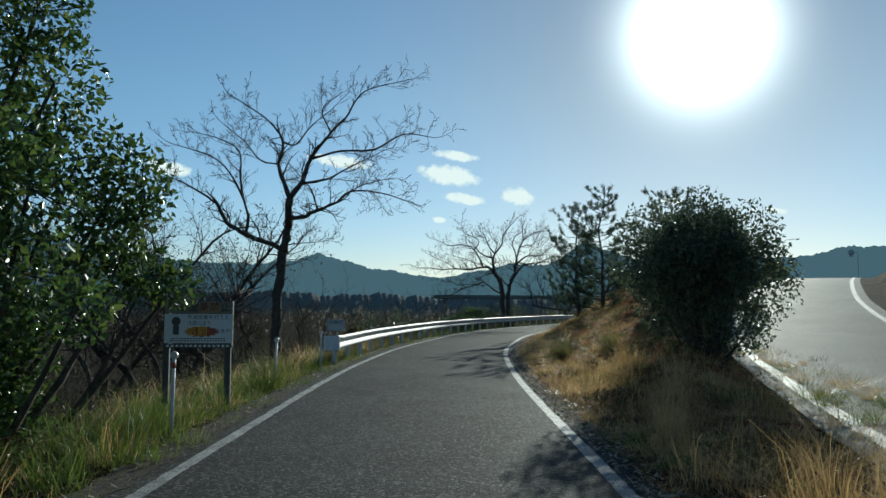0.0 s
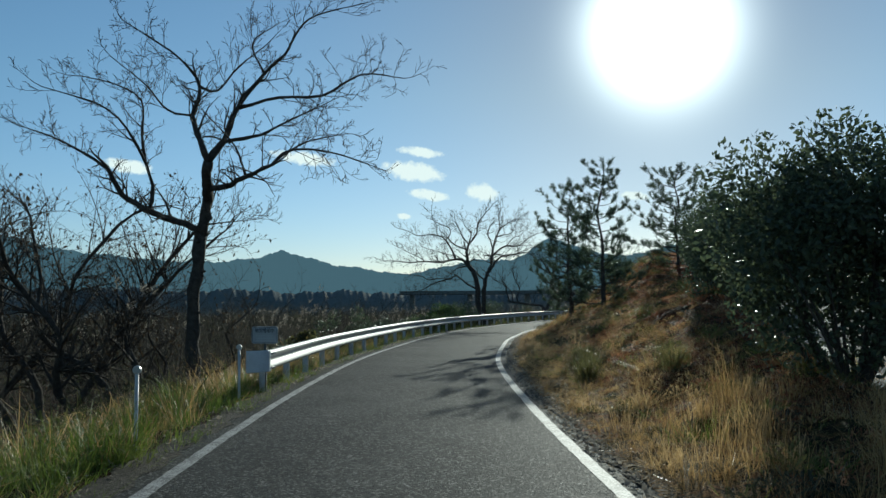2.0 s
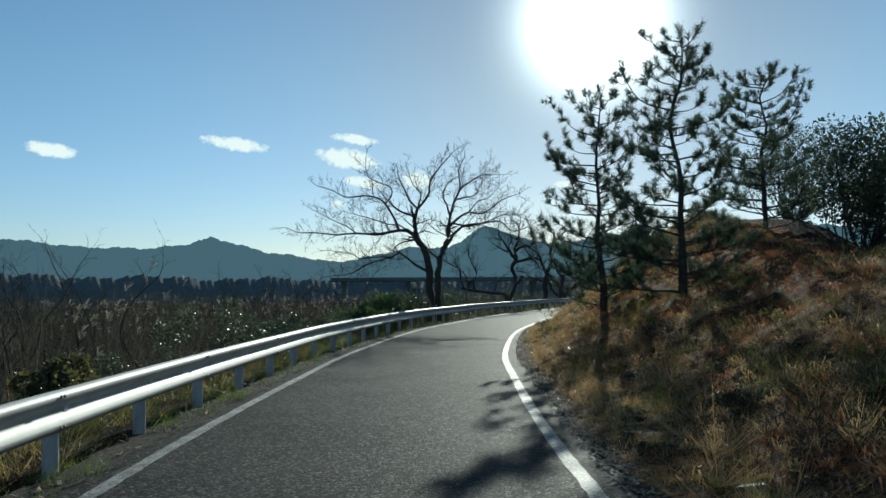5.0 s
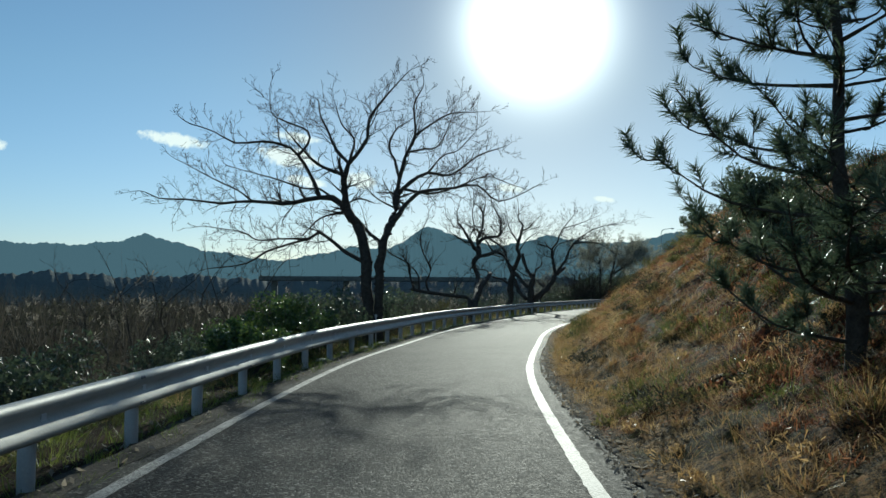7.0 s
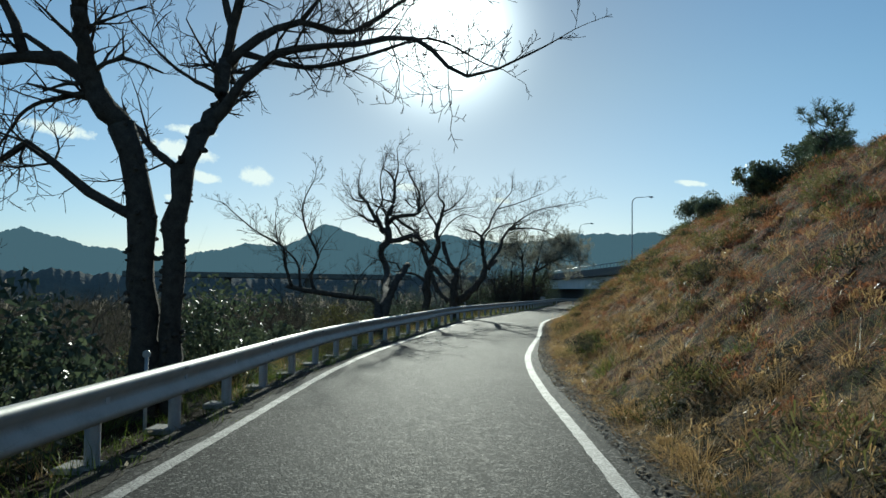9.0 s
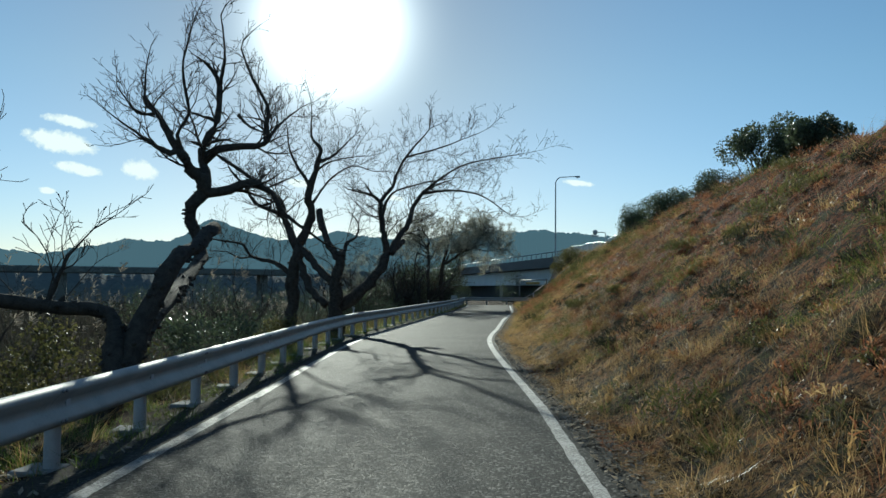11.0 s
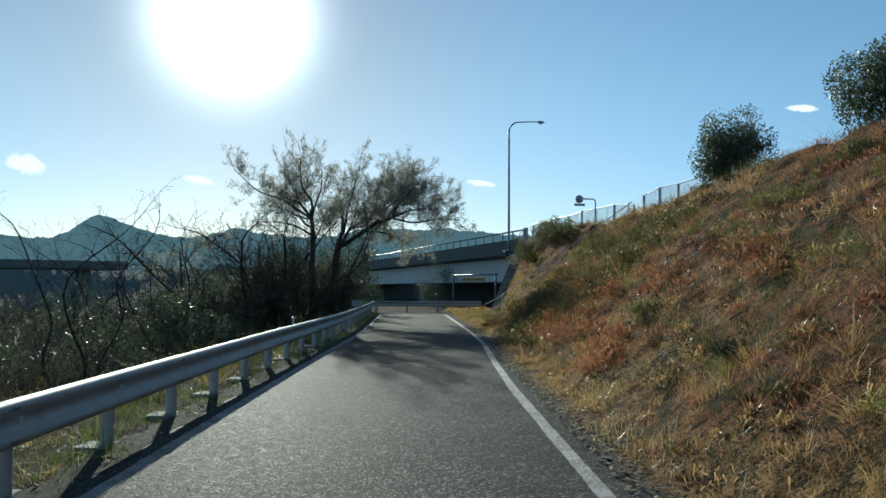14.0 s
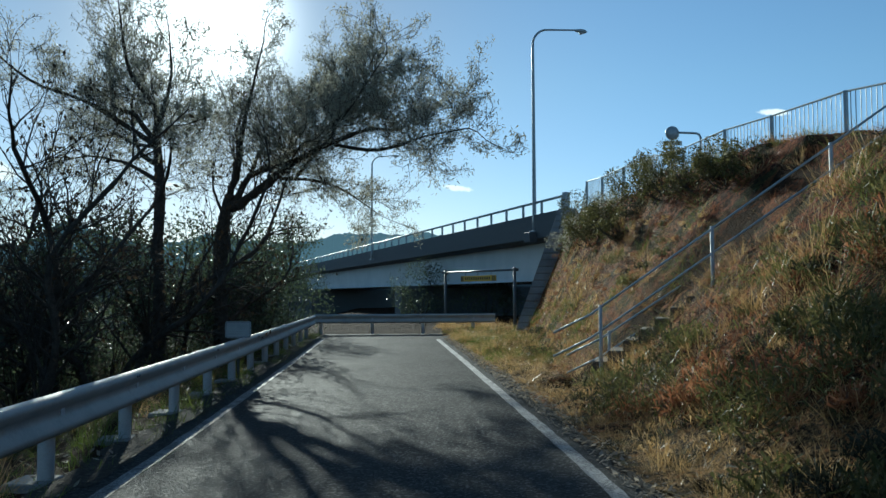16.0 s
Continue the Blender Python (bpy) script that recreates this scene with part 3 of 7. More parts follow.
# ---- roadside marks and signs ----
M_WHITE = mat("dulled_enamel", [(0.3, (0.34, 0.35, 0.35)), (0.7, (0.55, 0.56, 0.55))], 6.0, 50.0, 0.5, 0.05)
M_BOARD = plain("sign_white", (0.62, 0.64, 0.66), 0.45, 0.0, 0.08)
M_RED = plain("faded_red", (0.30, 0.085, 0.05), 0.5, 0.0, 0.2)
M_YELLOW = plain("sign_yellow", (0.75, 0.45, 0.04), 0.5, 0.0, 0.12)
M_FADED = plain("faded_ochre", (0.30, 0.22, 0.12), 0.6, 0.0, 0.2)
M_HEADER = mat("faded_header", [(0.3, (0.13, 0.105, 0.085)), (0.7, (0.26, 0.22, 0.18))], 7.0, 60.0, 0.6, 0.05)
M_DARKRED = plain("dark_red_lettering", (0.14, 0.03, 0.022), 0.6, 0.0, 0.2)
M_BLACK = plain("sign_black", (0.02, 0.02, 0.022), 0.5, 0.0, 0.2)
M_DARKPOST = plain("dark_wood_post", (0.07, 0.075, 0.07), 0.8, 0.0, 0.3, 0.3)
M_REFLECT = plain("reflector", (0.42, 0.42, 0.40), 0.35, 0.1, 0.1)
M_PLATE = mat("dulled_plate", [(0.3, (0.27, 0.285, 0.29)), (0.7, (0.38, 0.395, 0.395))], 8.0, 60.0, 0.5, 0.03)
M_FAINT = plain("faded_print", (0.36, 0.38, 0.39), 0.6, 0.0, 0.1)
M_LETTER = plain("sign_lettering", (0.03, 0.035, 0.05), 0.5, 0.0, 0.1)


def delineator(x, y, top, lean=0.0):
    z = z_at(x, y)
    t = thing("delineator", "slim white delineator post with a round reflector", "road marker", "delineators along the lane", (x, y, z))
    g = Geo()
    g.tube([Vector((0, 0, -0.3)), Vector((0, 0, top - z - 0.09))], [0.021, 0.021], 10)
    part("pole", g, M_WHITE, t, "", True)
    g = Geo()
    g.tube([Vector((0, -0.022, top - z - 0.05)), Vector((0, -0.016, top - z - 0.05)), Vector((0, 0.016, top - z - 0.05)), Vector((0, 0.022, top - z - 0.05))], [0.040, 0.046, 0.046, 0.040], 18)
    part("reflector_disc", g, M_REFLECT, t, "pale round reflector disc")
    g = Geo()
    g.tube([Vector((0, 0, top - z - 0.20)), Vector((0, 0, top - z - 0.13))], [0.024, 0.024], 10)
    if y < -10:
        part("band", g, M_RED, t, "faded red band", True)
    t.rotation_euler = (radians(lean), radians(lean * 0.7), 0)
    return t


for x, y, top, lean in ((-2.98, -11.1, 1.0, 2), (-3.13, -5.0, 0.93, 1), (-3.08, -0.25, 0.92, -1), (3.62, 42.2, 0.86, 0),
                        (18.85, 77.6, 0.92, 1), (29.3, 95.7, 0.88, 0), (38.8, 113.0, 0.88, -1)):
    delineator(x, y, top, lean)


def writing(text, size, width, m, material, parent, depth=0.002):
    """Raised letters on a board, scaled to a given width; m: where the text's centre lies."""
    cu = bpy.data.curves.new("lettering", "FONT")
    cu.body, cu.size, cu.align_x, cu.align_y, cu.extrude, cu.resolution_u = text, size, "CENTER", "CENTER", depth, 2
    tmp = bpy.data.objects.new("lettering", cu)
    scene.collection.objects.link(tmp)
    bpy.context.view_layer.update()
    mesh = bpy.data.meshes.new_from_object(tmp.evaluated_get(bpy.context.evaluated_depsgraph_get()))
    bpy.data.objects.remove(tmp)
    mesh.materials.clear()
    mesh.materials.append(material)
    xs = [v.co.x for v in mesh.vertices]
    k = width / max(0.001, (max(xs) - min(xs))) if xs else 1
    mesh.transform(Matrix.Diagonal((k, 1, 1, 1)))
    mesh.transform(m)
    return part("lettering", mesh, None, parent)


# notice against dumping, on two dark posts; local x along the board, y into it, z up
board_yaw = 7.0
nz = 0.93
notice = thing("notice_board", "weathered notice board against illegal dumping on two dark posts", "sign", at=(-3.65, -8.1, 0.086))
notice.scale = (0.90, 1.0, 0.93)
notice.rotation_euler = (0, 0, radians(board_yaw))
g = Geo()
g.box((-0.565, 0.0, nz), (0.565, 0.02, nz + 0.48), None, 0.004)
part("panel", g, M_BOARD, notice, "white sheet panel with printed warning")
g = Geo()
g.box((-0.565, -0.002, nz + 0.49), (0.565, 0.02, nz + 0.69), None, 0.004)
part("header", g, M_HEADER, notice, "faded grey-brown header strip")
g = Geo()
g.box((-0.575, -0.004, nz - 0.075), (0.575, 0.02, nz - 0.012), None, 0.004)
part("lower_strip", g, M_DARKPOST, notice, "dark lower strip")
for px in (-0.53, 0.50):
    g = Geo()
    g.box((px - 0.05, 0.025, -0.8), (px + 0.05, 0.11, nz + 0.68), None, 0.008)
    part("post", g, M_DARKPOST, notice)
g = Geo()
g.box((0.568, -0.006, nz - 0.05), (0.585, 0.03, nz + 0.70), None, 0.003)
part("edge_strip", g, M_WHITE, notice, "bright metal edge strip")
face = lambda x, z, y=-0.001: pose(x, y, z, 90)
for i, ch in enumerate("不法投棄禁止"):
    g = Geo()
    cx = -0.455 + i * 0.182
    g.box((cx - 0.083, -0.008, nz + 0.505), (cx + 0.083, -0.003, nz + 0.675), None, 0.001)
    part("letter_field", g, M_FADED, notice, "faded letter field") if i in (3, 4) else None
    writing(ch, 0.17, 0.145, face(cx, nz + 0.59, -0.010), M_DARKRED if i in (0, 3, 4) else M_BLACK, notice)
writing("不法投棄を行うと", 0.085, 0.70, face(0.17, nz + 0.425), M_LETTER, notice)
writing("法律により", 0.085, 0.40, face(0.02, nz + 0.325), M_LETTER, notice)
writing("されます!", 0.075, 0.34, face(0.385, nz + 0.20, -0.009), M_LETTER, notice)
star = []
for i in range(28):
    a, r = 2 * math.pi * i / 28, 1.0 if i % 2 else 0.78
    star.append((0.06 + 0.31 * r * math.cos(a), -0.001, nz + 0.19 + 0.095 * r * math.sin(a)))
g = Geo()
g.prism(star, (0, -0.004, 0))
part("burst", g, M_RED, notice, "jagged red burst")
writing("処罰", 0.17, 0.34, face(-0.02, nz + 0.19, -0.009), M_YELLOW, notice, 0.004)
for cz, w in ((nz + 0.075, 0.92), (nz + 0.038, 0.95)):
    for k in range(20):
        g = Geo()
        cx = -w / 2 + w * (k + 0.5) / 20
        g.box((cx - 0.016, -0.002, cz - 0.009), (cx + 0.016, 0.0, cz + 0.009))
        part("print_bar", g, M_LETTER, notice)
for k in range(14):
    g = Geo()
    cx = -0.5 + k * 0.077
    g.box((cx - 0.022, -0.007, nz - 0.062), (cx + 0.022, -0.004, nz - 0.028))
    part("print_bar", g, M_BOARD, notice)
g = Geo()
g.tube([Vector((-0.37, -0.003, nz + 0.36)), Vector((-0.37, 0.0, nz + 0.36))], [0.075, 0.075], 16)
g.box((-0.42, -0.003, nz + 0.14), (-0.32, 0.0, nz + 0.29))
part("printed_shape", g, M_DARKPOST, notice, "plain dark printed shape")

# small rounded plate on a pole beside the rail end
plate = thing("warning_plate", "small white rounded plate on a grey pole", "sign", at=(-2.92, 1.05, 0.04))


def rounded(w, h, r, y, z0, n=6):
    out = []
    for cx, cz, a0 in ((w / 2 - r, h / 2 - r, 0), (-w / 2 + r, h / 2 - r, 90), (-w / 2 + r, -h / 2 + r, 180), (w / 2 - r, -h / 2 + r, 270)):
        for k in range(n + 1):
            a = radians(a0 + 90 * k / n)
            out.append((cx + r * math.cos(a), y, z0 + cz + r * math.sin(a)))
    return out


def small_plate(t, z0, text=True):
    g = Geo()
    g.prism(rounded(0.48, 0.31, 0.045, 0.0, z0), (0, 0.012, 0))
    part("panel", g, M_PLATE, t, "dulled white rounded panel")
    g = Geo()
    o, i = rounded(0.455, 0.285, 0.038, -0.002, z0), rounded(0.44, 0.27, 0.032, -0.002, z0)
    b = len(g.v)
    g.v.extend([Vector(p) for p in o + i])
    for k in range(len(o)):
        k2 = (k + 1) % len(o)
        g.f.append((b + k, b + k2, b + len(o) + k2, b + len(o) + k))
    part("border_line", g, M_LETTER, t, "thin dark border line")
    if text:
        writing("防犯警戒中", 0.085, 0.34, pose(0, -0.002, z0 + 0.075, 90), M_LETTER, t)
    for k in range(3):
        g = Geo()
        g.box((-0.16, -0.004, z0 - 0.02 - k * 0.045), (0.16 - 0.05 * (k == 2), -0.001, z0 - 0.005 - k * 0.045))
        part("print_bar", g, M_FAINT, t)
    g = Geo()
    g.tube([Vector((0, 0.04, -1.2)), Vector((0, 0.04, z0 + 0.1))], [0.027, 0.027], 10)
    part("pole", g, M_DARKPOST, t, "", True)


small_plate(plate, 0.98)
plate.rotation_euler = (0, 0, radians(-4))
px, py = 37.68, 110.34
plate2 = thing("warning_plate", "small faded rounded plate among shrubs beside the rail", "sign", at=(px, py, -0.06))
small_plate(plate2, 0.95, False)
plate2.rotation_euler = (0, 0, radians(-32))

# ---- bridge ----
B0, BD = Vector((54.65, 121.3, 0)), Vector((0.243, 0.970, 0)).normalized()
BR = Vector((BD.y, -BD.x, 0))
# the bridge's shaded side and underside are put into this dark colour
M_BRIDGE_SHADED = plain("shaded_bridge", (0.075, 0.085, 0.09), 0.7, 0.0, 0.2, 0.2)
bridge = thing("road_bridge", "steel girder road bridge with pale side girder and concrete parapet", "bridge", at=B0)


def along(prof, d0, d1, step=None):
    """A profile (offset to the right, height) swept along the bridge."""
    g, rows = Geo(), []
    n = max(1, int((d1 - d0) / (step or (d1 - d0))))
    for i in range(n + 1):
        c = BD * (d0 + (d1 - d0) * i / n)
        rows.append([c + BR * a + Vector((0, 0, z)) for a, z in prof] + [c + BR * prof[0][0] + Vector((0, 0, prof[0][1]))])
    g.grid(rows)
    for row, flip in ((rows[0], True), (rows[-1], False)):
        b = len(g.v)
        g.v.extend(row[:-1])
        ids = tuple(range(b, b + len(row) - 1))
        g.f.append(ids if flip else ids[::-1])
    return g


part("deck", along([(0.0, 4.42), (0.0, 3.95), (0.25, 3.85), (1.1, 3.80), (8.0, 3.80), (9.2, 3.95), (9.2, 4.42)], -1.2, 150), M_BRIDGE_SHADED, bridge, "concrete deck slab in a shade-dark colour")
part("parapet", along([(-0.02, 3.92), (-0.02, 4.95), (0.22, 4.95), (0.26, 4.42), (0.26, 3.92)], -0.2, 150), M_BRIDGE_SHADED, bridge, "parapet wall in a shade-dark colour")
part("parapet", along([(8.96, 4.43), (8.98, 4.95), (9.2, 4.95), (9.2, 4.43)], -0.2, 150), M_BRIDGE_SHADED, bridge)
for off in (0.95, 3.6, 6.3):
    part("girder", along([(off, 3.82), (off, 2.13), (off - 0.16, 2.13), (off - 0.16, 2.09), (off + 0.18, 2.09), (off + 0.18, 2.13), (off + 0.02, 2.13), (off + 0.02, 3.82)], 1.2, 150), M_GIRDER, bridge, "pale grey painted steel girder")
for k in range(1, 9):
    for off in (0.95,):
        g = Geo()
        c = BD * (1.2 + k * 9.2)
        g.box((-0.012, -0.13, 2.14), (0.012, 0.0, 3.80), Matrix.Translation(c + BR * off) @ pose(0, 0, 0, 0, 0, math.degrees(math.atan2(BD.y, BD.x))))
        part("stiffener", g, M_GIRDER, bridge)
g = Geo()
g.tube([BD * d + BR * 0.1 + Vector((0, 0, 5.5)) for d in (-0.2, 30, 60, 150)], [0.055] * 4, 10)
part("hand_rail", g, M_STEEL, bridge, "pale steel top rail", True)
for k in range(38):
    g = Geo()
    g.box((-0.05, -0.03, 4.95), (0.05, 0.03, 5.47), Matrix.Translation(BD * (k * 2.0) + BR * 0.1), 0.01)
    part("rail_post", g, M_STEEL, bridge)
g = Geo()
g.box((-0.11, -0.11, 4.0), (0.11, 0.11, 5.62), Matrix.Translation(BR * 0.1 - BD * 0.35), 0.015)
part("end_post", g, M_STEEL, bridge, "square grey end post")
g = Geo()
ang = math.degrees(math.atan2(BD.y, BD.x)) - 90
g.box((0.35, 0.0, -0.5), (8.9, 1.1, 3.84), pose(0, 0, 0, 0, 0, ang), 0.02)
part("abutment", g, M_BRIDGE_SHADED, bridge, "concrete abutment in a shade-dark colour")
for d in (24, 62, 94):
    g = Geo()
    g.box((-0.5, d - 0.8, -3.2), (9.0, d + 0.8, 2.05), pose(0, 0, 0, 0, 0, ang), 0.1)
    part("pier", g, M_BRIDGE_SHADED, bridge, "concrete pier in a shade-dark colour")
for d in (2.6,):
    g = Geo()
    g.box((-0.35, d - 0.3, 3.75), (0.02, d + 0.3, 4.2), pose(0, 0, 0, 0, 0, ang), 0.02)
    part("lamp_bracket", g, M_BRIDGE_SHADED, bridge, "bracket under the lamp pole in a shade-dark colour")


def street_lamp(x, y, z0, top, reach, group="street lamps on the bridge"):
    t = thing("street_lamp", "tall grey curved-arm street lamp on the bridge edge", "street lamp", group, (x, y, z0))
    h = top - z0
    g = Geo()
    g.tube([Vector((0, 0, 0)), Vector((0, 0, 0.5)), Vector((0, 0, h - 1.2)), Vector((0, 0, h - 0.8))] , [0.095, 0.09, 0.062, 0.058], 12)
    pts, rad = [], []
    for i in range(9):
        a = radians(90 * i / 8)
        pts.append(BR * (0.75 * (1 - math.cos(a))) + Vector((0, 0, h - 0.85 + 0.75 * math.sin(a))))
        rad.append(0.058 - 0.002 * i)
    pts.append(BR * reach + Vector((0, 0, h + 0.02)))
    rad.append(0.036)
    part("pole", g, M_STEEL, t, "", True)
    g = Geo()
    g.tube(pts, rad, 10)
    part("arm", g, M_STEEL, t, "", True)
    g = Geo()
    e = BR * (reach - 0.1) + Vector((0, 0, h))
    prof = [(0.0, 0.02), (0.08, 0.06), (0.3, 0.10), (0.5, 0.09), (0.62, 0.03), (0.64, 0.005)]
    g.tube([e + BR * a + Vector((0, 0, -0.02 * a)) for a, _ in prof], [r for _, r in prof], 12)
    part("lantern", g, M_STEEL, t, "grey lantern head", True)
    g = Geo()
    g.tube([e + BR * 0.33 + Vector((0, 0, -0.06)), e + BR * 0.33 + Vector((0, 0, -0.13)), e + BR * 0.33 + Vector((0, 0, -0.16))], [0.1, 0.09, 0.03], 12)
    part("glass_bowl", g, M_REFLECT, t, "clear glass bowl", True)
    g = Geo()
    g.box((-0.16, -0.16, -0.05), (0.16, 0.16, 0.03), None, 0.01)
    part("base_plate", g, M_STEEL, t)
    return t


lp = B0 + BD * 2.6 + BR * 0.02
street_lamp(lp.x, lp.y, 4.25, 13.35, 2.15)
lp = B0 + BD * 33.2 - BR * 0.17
street_lamp(lp.x, lp.y, 4.25, 12.5, 1.7)

# sloping concrete edge of the abutment cone
g = Geo()
top, foot = Vector((53.8, 119.7, 4.45)), Vector((51.2, 118.5, -0.1))
w = Vector((0.75, -0.66, 0)).normalized()
rows = []
for i in range(18):
    for f, lift in ((0.0, 0.34), (0.86, 0.34), (0.88, 0.22), (0.99, 0.22)):
        t_ = (i + f) / 18
        c, hw = top.lerp(foot, t_), 0.34 + 0.34 * t_
        up = Vector((-0.62 * lift, -0.31 * lift, lift))
        rows.append([c - w * hw, c - w * hw + up, c + w * hw + up, c + w * hw])
g.grid(rows)
tagged(new("slope_edging", g.mesh("slope_edging", M_CONCRETE)), "sloping edging of stacked grey concrete blocks beside the abutment", "edging", kind="structure")

# height gate
M_GATE = plain("gate_paint", (0.13, 0.14, 0.145), 0.5, 0.2)
G1, G2 = Vector((54.14, 129.3, 0)), Vector((54.26, 123.9, 0))
gate = thing("height_gate", "low steel height-limit gate with a hanging board", "gate", at=(54.2, 126.6, 0))
gd = (G2 - G1).normalized()
o = gate.location.copy()
for p in (G1, G2):
    g = Geo()
    g.tube([p - o + Vector((0, 0, -0.6)), p - o + Vector((0, 0, 2.66))], [0.065, 0.065], 12)
    part("post", g, M_GATE, gate, "", True)
    g = Geo()
    g.box((-0.09, -0.16, 2.50), (0.09, 0.16, 2.62), Matrix.Translation(p - o), 0.01)
    part("clamp", g, M_GATE, gate)
g = Geo()
g.tube([G1 - o + Vector((0, 0, 2.56)) - gd * 0.2, G2 - o + Vector((0, 0, 2.56)) + gd * 0.2], [0.045, 0.045], 10)
part("crossbar", g, M_GATE, gate, "", True)
mid = G1.lerp(G2, 0.5) - o
turn = pose(0, 0, 0, 0, 0, math.degrees(math.atan2(gd.y, gd.x)))
g = Geo()
g.box((-1.35, -0.03, 2.10), (1.35, 0.03, 2.36), Matrix.Translation(mid) @ turn, 0.006)
board = part("hanging_board", g, M_YELLOW, gate, "yellow warning board with dark print")
for k in range(12):
    g = Geo()
    g.box((-1.0 + k * 0.17, -0.036, 2.17), (-0.90 + k * 0.17, -0.031, 2.30), Matrix.Translation(mid) @ turn)
    part("print_bar", g, M_BLACK, board)
for k in (-1.33, 1.10):
    for j in range(2):
        g = Geo()
        g.box((k + j * 0.13, -0.035, 2.11), (k + 0.08 + j * 0.13, -0.031, 2.35), Matrix.Translation(mid) @ turn)
        part("stripe", g, M_BLACK, board)
for k in (-1.0, 0, 1.0):
    g = Geo()
    g.tube([mid + gd * k + Vector((0, 0, 2.36)), mid + gd * k + Vector((0, 0, 2.55))], [0.012, 0.012], 6)
    part("hanger", g, M_GATE, gate)


def traffic_mirror(x, y, z0, top, size, away):
    """A convex mirror seen from behind, on a bent pole."""
    t = thing("traffic_mirror", "round convex traffic mirror on a bent pole, seen from behind", "mirror", "traffic mirrors on the upper road", (x, y, z0))
    a = Vector((math.sin(radians(away)), math.cos(radians(away)), 0))
    h = top - z0
    g = Geo()
    pts = [Vector((0, 0, 0)), Vector((0, 0, h - 0.5)), Vector((0, 0, h - 0.15)), a * 0.05 + Vector((0, 0, h - 0.04)), a * 0.15 + Vector((0, 0, h)), a * 0.75 + Vector((0, 0, h + 0.02))]
    g.tube(pts, [0.038] * 6, 10)
    part("pole", g, M_STEEL, t, "", True)
    n = Vector((0.42, 0.9, 0)).normalized()
    c = a * 0.95 + Vector((0, 0, h))
    g = Geo()
    prof = [(-0.10, 0.05), (-0.09, 0.4), (-0.05, 0.75), (0.0, 1.0), (0.03, 1.0), (0.05, 0.96)]
    g.tube([c + n * d for d, _ in prof], [r * size for _, r in prof], 24)
    part("mirror_shell", g, M_STEEL, t, "dull grey shell back", True)
    g = Geo()
    g.box((-0.32, -0.01, -size - 0.17), (0.32, 0.01, -size - 0.02), Matrix.Translation(c) @ pose(0, 0, 0, 0, 0, -25), 0.003)
    part("name_plate", g, M_STEEL, t, "small plate under the mirror")
    return t


traffic_mirror(54.75, 114.1, 4.3, 6.9, 0.24, -60)
traffic_mirror(61.3, 109.5, 4.6, 10.2, 0.45, -60)

# ---- fence and stairs on the embankment ----
M_FENCE = plain("fence_paint", (0.40, 0.44, 0.45), 0.45, 0.3)
M_LOG = mat("step_timber", [(0.3, (0.05, 0.04, 0.03)), (0.7, (0.12, 0.10, 0.075))], 8.0, 40.0, 0.9, 0.4)
BAR = Geo()
BAR.tube([Vector((0, 0, 0.10)), Vector((0, 0, 1.04))], [0.009, 0.009], 6)
BAR_MESH = BAR.mesh("bar", M_FENCE)
FPOST = Geo()
FPOST.box((-0.03, -0.03, -0.35), (0.03, 0.03, 1.08), None, 0.006)
FPOST_MESH = FPOST.mesh("fence_post", M_FENCE)


def fence(line, label, end_z=None):
    """Bar fence along a line of places: a post at each, two rails between, upright bars."""
    t = thing("bar_fence", label, "fence", "fences on the embankment", line[0])
    o = Vector(line[0])
    for i, p in enumerate(line):
        p = Vector(p)
        f = part("fence_post", FPOST_MESH, None, t)
        f.location = p - o
        if i == len(line) - 1:
            break
        q = Vector(line[i + 1])
        for dz in (0.10, 1.06):
            g = Geo()
            g.tube([p - o + Vector((0, 0, dz)), q - o + Vector((0, 0, dz))], [0.02, 0.02], 8)
            part("fence_rail", g, M_FENCE, t)
        n = max(1, round((q - p).length / 0.14))
        for k in range(1, n):
            b = part("bar", BAR_MESH, None, t)
            b.location = p.lerp(q, k / n) - o
    return t


def fence_line(ctrl, step=2.0):
    pts = spline(ctrl, step)
    return [(p.x, p.y, z_at(p.x, p.y)) for p in pts]


fence(fence_line([(46.6, 102.2, 4.22), (48.2, 106.5, 4.35), (50.4, 112.2, 4.45), (52.8, 117.6, 4.45), (54.5, 120.6, 4.45)]), "grey steel bar fence running down to the bridge")
fence(fence_line([(45.7, 100.7, 4.32), (44.6, 97.8, 4.55), (43.0, 94.0, 4.75)]), "grey steel bar fence along the embankment crest")

st = thing("stairs", "steep earth stairs with timber treads and pipe handrails", "stairs", at=(42.8, 105.6, 0.2))
SF, STP = Vector((42.45, 105.85, 0.30)), Vector((46.15, 101.75, 4.2))
sd = STP - SF
flat = Vector((sd.x, sd.y, 0)).normalized()
sw = Vector((flat.y, -flat.x, 0))
so = Vector(st.location)
for k in range(22):
    c = SF.lerp(STP, (k + 0.5) / 22) - so
    g = Geo()
    m = Matrix.Translation(c) @ pose(0, 0, 0, 0, 0, math.degrees(math.atan2(flat.y, flat.x)))
    g.box((-0.13, -0.55, -0.16), (0.14, 0.55, 0.04), m, 0.02)
    part("tread", g, M_LOG, st)
